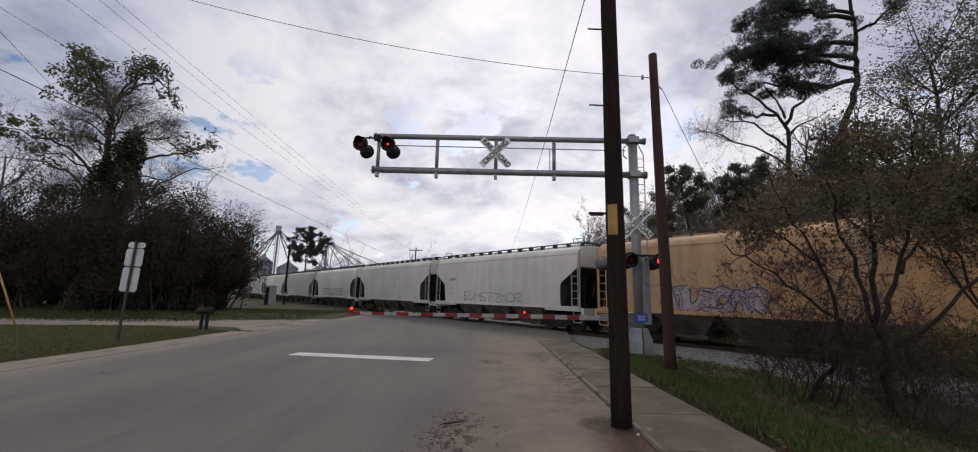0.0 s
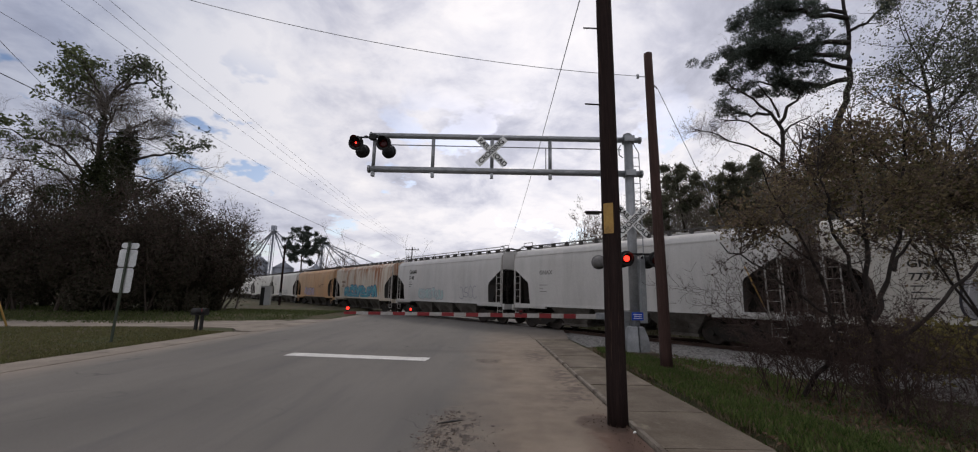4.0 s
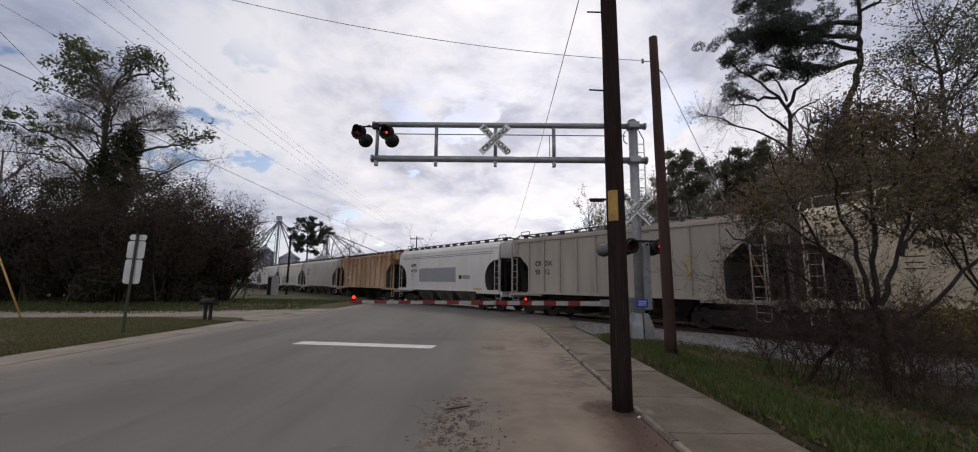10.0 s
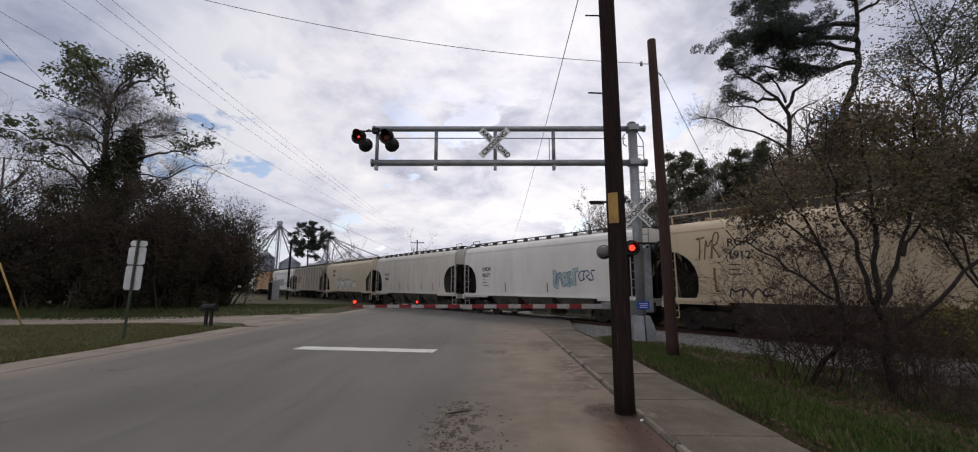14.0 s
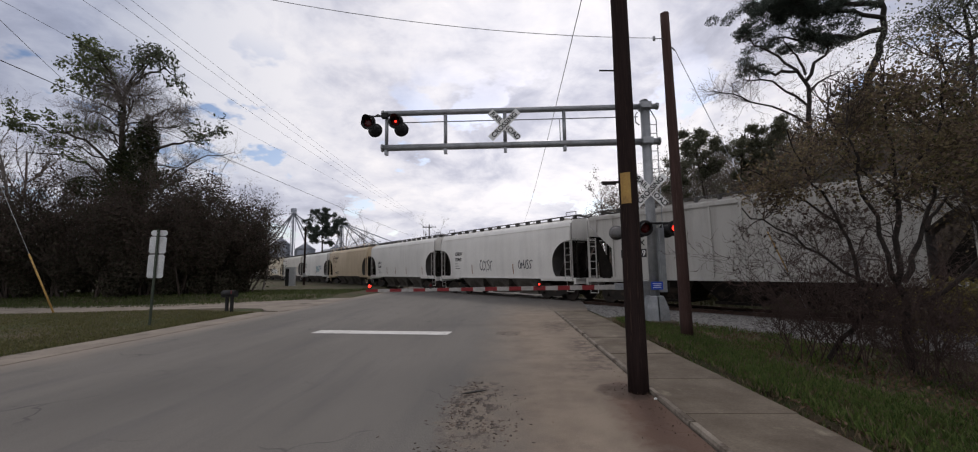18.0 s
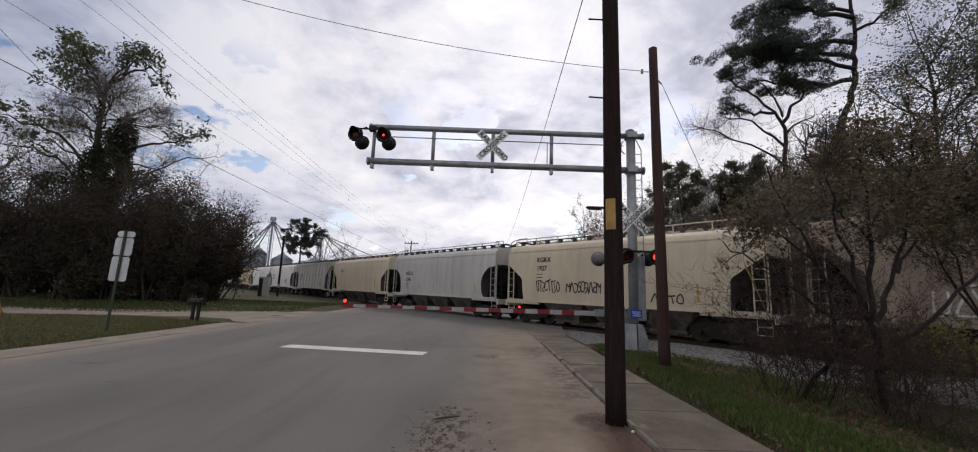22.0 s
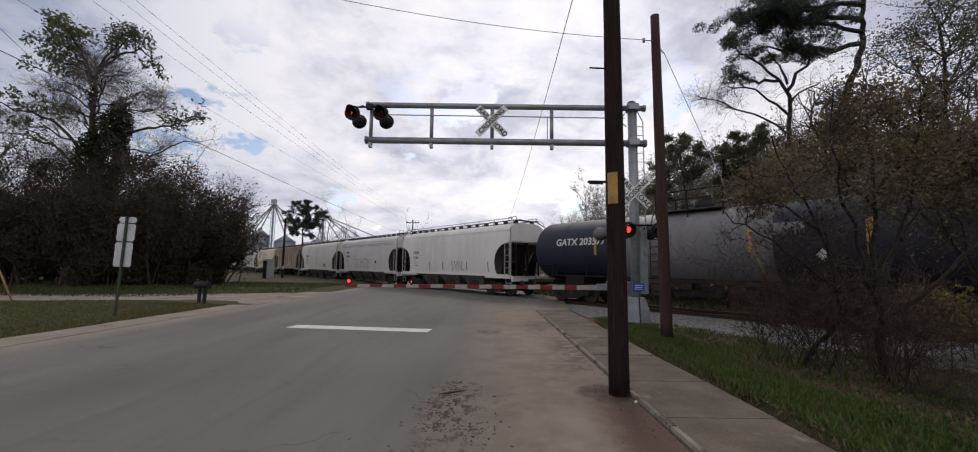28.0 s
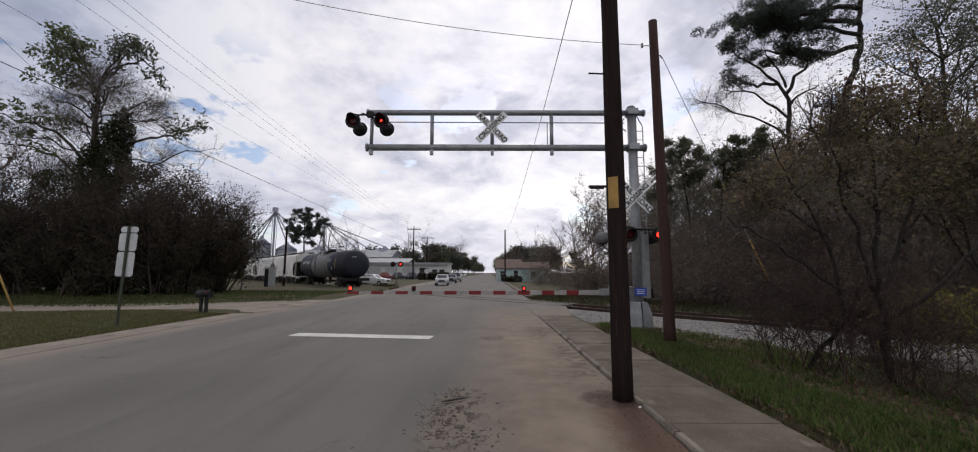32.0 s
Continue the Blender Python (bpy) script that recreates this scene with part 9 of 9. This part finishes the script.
    for x0 in (5.05, 4.30):
        patch_on(c, "ribbed", x0 - 0.02, x0 - 0.62, 2.45, 2.72, LET_WHITE, "paint_patch")
        patch_on(c, "ribbed", x0 - 0.02, x0 - 0.62, 2.02, 2.28, LET_WHITE, "paint_patch")
    words("lettering", "GN", 0.3, LET_BLACK, c, Matrix.Translation((4.98, 1.516, 2.59)) @ Matrix.Rotation(math.pi, 4, "Z") @ Matrix.Rotation(math.pi / 2, 4, "X"), 0.003, "LEFT")
    words("lettering", "AX", 0.3, LET_BLACK, c, Matrix.Translation((4.23, 1.516, 2.59)) @ Matrix.Rotation(math.pi, 4, "Z") @ Matrix.Rotation(math.pi / 2, 4, "X"), 0.003, "LEFT")
    words("lettering", "92", 0.3, LET_BLACK, c, Matrix.Translation((4.98, 1.516, 2.16)) @ Matrix.Rotation(math.pi, 4, "Z") @ Matrix.Rotation(math.pi / 2, 4, "X"), 0.003, "LEFT")
    words("lettering", "A", 0.6, LET_BROWN, c, Matrix.Translation((2.45, 1.516, 3.3)) @ Matrix.Rotation(math.pi, 4, "Z") @ Matrix.Rotation(math.pi / 2, 4, "X"), 0.003, "LEFT")
    # 7
    c = H("arc", ((0.60, 0.605, 0.61), (0.22, 0.13, 0.08), 0.06, 0.22), "white covered hopper car with a dark grey repainted block", sill=None)
    patch_on(c, "arc", 3.35, -2.1, 1.75, 2.75, SHADE_GREY)
    for zz in (3.62, 3.50):
        patch_on(c, "arc", -6.5, 6.5, zz, zz + 0.05, SHADE_GREY, "side_stripe", 0.008)
    marks(c, "arc", "SHPX", "433291", LET_BLACK, 0.42, 4.75, 3.0)
    patch_on(c, "arc", -2.5, -2.9, 1.95, 2.2, LET_BLACK, "data_plate")
    patch_on(c, "arc", -3.0, -3.9, 1.95, 2.2, SHADE_GREY, "paint_patch")
    patch_on(c, "arc", -4.2, -5.2, 1.26, 1.36, MARK_YELLOW, "paint_patch")
    # 8
    c = H("ribbed", ((0.34, 0.315, 0.285), (0.2, 0.11, 0.06), 0.15, 0.45), "taupe ribbed hopper car with grimy panels")
    for tx, x0, zz in (("CR", 5.0, 2.75), ("DX", 4.25, 2.75), ("93", 5.0, 2.3), ("12", 4.25, 2.3)):
        words("lettering", tx, 0.36, LET_BLACK, c, Matrix.Translation((x0, 1.512, zz)) @ Matrix.Rotation(math.pi, 4, "Z") @ Matrix.Rotation(math.pi / 2, 4, "X"), 0.003, "LEFT")
    strips(c, "ribbed", (-4.2,), MARK_YELLOW, 1.9, 2.9)
    # 9
    c = H("diag", CREAM, "cream covered hopper car with white outlined graffiti", rail=True)
    marks(c, "diag", "RGRX", "1948", LET_BLACK, 0.48, 4.6, 3.35)
    scribble(c, "diag", 3.0, -2.9, 1.40, 2.35, G_BRIGHT, G_MOSS, 61, 7, second=G_GREY)
    # 10
    c = H("arc", ((0.56, 0.55, 0.52), (0.24, 0.15, 0.09), 0.10, 0.35), "off-white covered hopper car with rust spots along the sill")
    marks(c, "arc", "ROCX", "34305", LET_BLACK, 0.38, 4.9, 2.7)
    strips(c, "arc", (3.6, 1.8, 0.2, -2.2, -4.0), RUST_STREAK, 1.4, 1.9)
    strips(c, "arc", (-5.0,), MARK_YELLOW, 1.6, 2.6)
    # 11
    c = H("arc", CLEAN, "clean white covered hopper car with a small blue tag")
    marks(c, "arc", "CRDX", "23577", LET_BLACK, 0.38, 4.9, 2.75)
    scribble(c, "arc", -1.6, -3.4, 1.7, 2.5, G_TEAL, G_NAVY, 71, 5)
    scribble(c, "arc", -3.5, -4.6, 2.0, 2.5, G_NAVY, G_NAVY, 72, 3, "line")
    strips(c, "arc", (2.5, -1.2), RUST_STREAK, 1.4, 1.9)
    # 12
    c = H("arc", TAN, "tan covered hopper car with outlined circles sprayed at one end", rail=True)
    marks(c, "arc", "RGRX", "1912", LET_BLACK, 0.48, 4.4, 3.3)
    scribble(c, "arc", 5.6, 4.7, 2.7, 3.7, G_DARK, LET_BROWN, 81, 3, "line")
    scribble(c, "arc", 4.4, 2.9, 1.36, 1.7, G_DARK, G_DARK, 82, 4, "line")
    strips(c, "arc", (4.9,), RUST_STREAK, 1.5, 2.4)
    # 13
    c = H("arc", CLEAN, "clean white covered hopper car with dark end openings")
    marks(c, "arc", "CRDX", "23342", LET_BLACK, 0.36, 4.9, 2.45)
    strips(c, "arc", (2.6, 0.6, -1.8, -5.0), RUST_STREAK, 1.4, 2.0)
    # 14
    c = H("arc", CLEAN, "clean white covered hopper car with two black tags")
    marks(c, "arc", "CRDX", "22960", LET_BLACK, 0.40, 4.9, 2.8)
    scribble(c, "arc", 1.6, 0.2, 1.6, 2.3, G_DARK, G_DARK, 91, 5, "line")
    scribble(c, "arc", -2.6, -3.9, 1.7, 2.2, G_DARK, G_DARK, 92, 5, "line")
    strips(c, "arc", (2.6, -2.1), RUST_STREAK, 1.4, 2.0)
    # 15
    c = H("ribbed", ((0.42, 0.42, 0.41), (0.2, 0.12, 0.07), 0.10, 0.60), "grey ribbed hopper car with soot-streaked panels")
    for tx, x0, zz, mt2 in (("CM", 5.0, 2.75, LET_BLACK), ("HX", 4.25, 2.75, LET_BLACK), ("19", 5.0, 2.3, LET_WHITE), ("159", 4.25, 2.3, LET_WHITE)):
        if mt2 == LET_WHITE:
            patch_on(c, "ribbed", x0 + 0.04, x0 - 0.62, zz - 0.17, zz + 0.19, LET_BLACK, "paint_patch", 0.004)
        words("lettering", tx, 0.34, mt2, c, Matrix.Translation((x0, 1.512, zz)) @ Matrix.Rotation(math.pi, 4, "Z") @ Matrix.Rotation(math.pi / 2, 4, "X"), 0.003, "LEFT")
    patch_on(c, "ribbed", -3.6, -4.3, 1.6, 2.0, LET_GREY, "data_plate")
    # 16
    c = H("diag", CREAM, "cream covered hopper car with faded lettering", rail=True)
    marks(c, "diag", "", "18972", LET_GREY, 0.44, 4.7, 3.55)
    strips(c, "diag", (4.9, -4.5), RUST_STREAK, 1.6, 2.3)
    # 17
    c = H("arc", ((0.47, 0.47, 0.465), (0.24, 0.15, 0.09), 0.10, 0.45), "grey covered hopper car with yellow strips along the side", rail=True)
    marks(c, "arc", "RGCX", "1240", LET_BLACK, 0.46, 4.7, 2.75)
    strips(c, "arc", (4.4, 2.4, 0.2, -2.2, -5.0), MARK_YELLOW, 1.5, 2.1)
    # 18
    c = H("diag", CREAM, "cream covered hopper car with two rows of black tags", rail=True)
    marks(c, "diag", "RGRX", "1927", LET_BLACK, 0.44, 4.6, 3.35)
    scribble(c, "diag", 4.6, 2.9, 1.7, 2.3, G_DARK, G_DARK, 101, 8, "line")
    scribble(c, "diag", 2.4, 0.2, 1.7, 2.3, G_DARK, G_DARK, 102, 9, "line")
    scribble(c, "diag", -2.4, -4.0, 1.4, 1.8, G_DARK, G_DARK, 103, 4, "line")
    strips(c, "diag", (-4.6,), MARK_YELLOW, 1.5, 2.2)
    # 19
    c = H("ribbed", BROWN, "brown rusty ribbed hopper car with white tags")
    for tx, x0, zz in (("RG", 5.0, 2.75), ("CX", 4.25, 2.75)):
        words("lettering", tx, 0.3, LET_GREY, c, Matrix.Translation((x0, 1.512, zz)) @ Matrix.Rotation(math.pi, 4, "Z") @ Matrix.Rotation(math.pi / 2, 4, "X"), 0.003, "LEFT")
    scribble(c, "ribbed", 4.2, 2.0, 1.4, 2.2, G_WHITE, G_WHITE, 111, 6, "line")
    scribble(c, "ribbed", -0.2, -2.8, 1.4, 2.2, G_WHITE, G_WHITE, 112, 7, "line")
    strips(c, "ribbed", (-1.6, -4.3), MARK_YELLOW, 1.4, 1.9)
    # 20
    c = H("diag", WHITE, "off-white covered hopper car with a dark data plate", rail=True)
    marks(c, "diag", "RGCX", "1253", LET_BLACK, 0.42, 4.6, 2.75)
    patch_on(c, "diag", -2.5, -3.4, 1.5, 1.85, LET_GREY, "data_plate")
    # 21
    c = H("arc", ((0.60, 0.605, 0.61), (0.22, 0.13, 0.08), 0.06, 0.25), "white covered hopper car with thin grey outlines sprayed on")
    marks(c, "arc", "SHPX", "433281", LET_BLACK, 0.36, 4.9, 2.95)
    scribble(c, "arc", 2.6, -1.6, 1.5, 2.4, G_GREY, G_GREY, 121, 7, "line")
    for zz in (3.62, 3.50):
        patch_on(c, "arc", -6.5, 6.5, zz, zz + 0.05, SHADE_GREY, "side_stripe", 0.008)
    patch_on(c, "arc", -2.6, -2.9, 1.9, 2.15, LET_BLACK, "data_plate")
    # 22
    c = H("arc", CLEAN, "white covered hopper car with rust marks and grey scrawl", rail=True)
    marks(c, "arc", "CRDX", "23106", LET_GREY, 0.36, 5.0, 2.7)
    scribble(c, "arc", -0.6, -2.2, 1.45, 2.1, G_GREY, G_GREY, 131, 5, "line")
    strips(c, "arc", (2.4, 0.5, -2.6, -5.0), RUST_STREAK, 1.4, 2.0)
    # markings keep their share of the side's length
    for c in CARS:
        for o in c.children:
            nm = o.name.split(".")[0]
            if nm == "lettering":
                o.location.x *= KX
            elif nm in ("graffiti", "paint_patch", "reflector_strip", "small_print", "roof_edge_stain", "side_stripe", "data_plate"):
                o.data.transform(Matrix.Diagonal((KX, 1, 1, 1)))
    # 23: the last
    tank_car()


build_train()
# where the front of each car stands along the track at the start, first car first
FRONTS = [26.52 - 2 * HL * (i - 7) for i in range(30)] + [-289.5]
SPEED = [(0, 11.66), (4, 11.58), (9, 11.50), (14, 11.43), (20, 11.38), (25, 11.30), (28, 11.10), (30, 10.85), (32, 10.75)]


def run(t):
    """Way gone by the train at t seconds; its speed in metres a second changes evenly between the rows above."""
    s = 0.0
    for (t0, v0), (t1, v1) in zip(SPEED, SPEED[1:]):
        if t <= t0:
            break
        e = min(t, t1)
        ve = v0 + (v1 - v0) * (e - t0) / (t1 - t0)
        s += (v0 + ve) / 2 * (e - t0)
    return s


def motions():
    yaw = math.degrees(math.atan2(TD.y, TD.x))
    for car, front in zip(CARS, FRONTS):
        half = 8.8 if car.name.startswith("tank") else HL
        rows = []
        for k in range(0, 33, 2):
            p = on_track(front - half + run(k), 0, 0.018)
            rows.append((k, pose(p.x, p.y, p.z, 0, 0, yaw)))
        walk(car, rows)
    # wheels roll with the way gone; alike wheelsets share one set of keys
    first = {}
    for ob, sx in WHEELSETS:
        if sx not in first:
            rows = []
            for k in range(0, 961):
                t = k / 30
                rows.append((t, pose(sx, 0, 0.457) @ Matrix.Rotation(run(t) / 0.457, 4, "Y")))
            walk(ob, rows)
            first[sx] = ob.animation_data
        else:
            ob.rotation_mode = "QUATERNION"
            ob.animation_data_create()
            ob.animation_data.action = first[sx].action
            ob.animation_data.action_slot = first[sx].action_slot
    for step in MOVES:
        step()


MOVES = MOVE_LIST
motions()
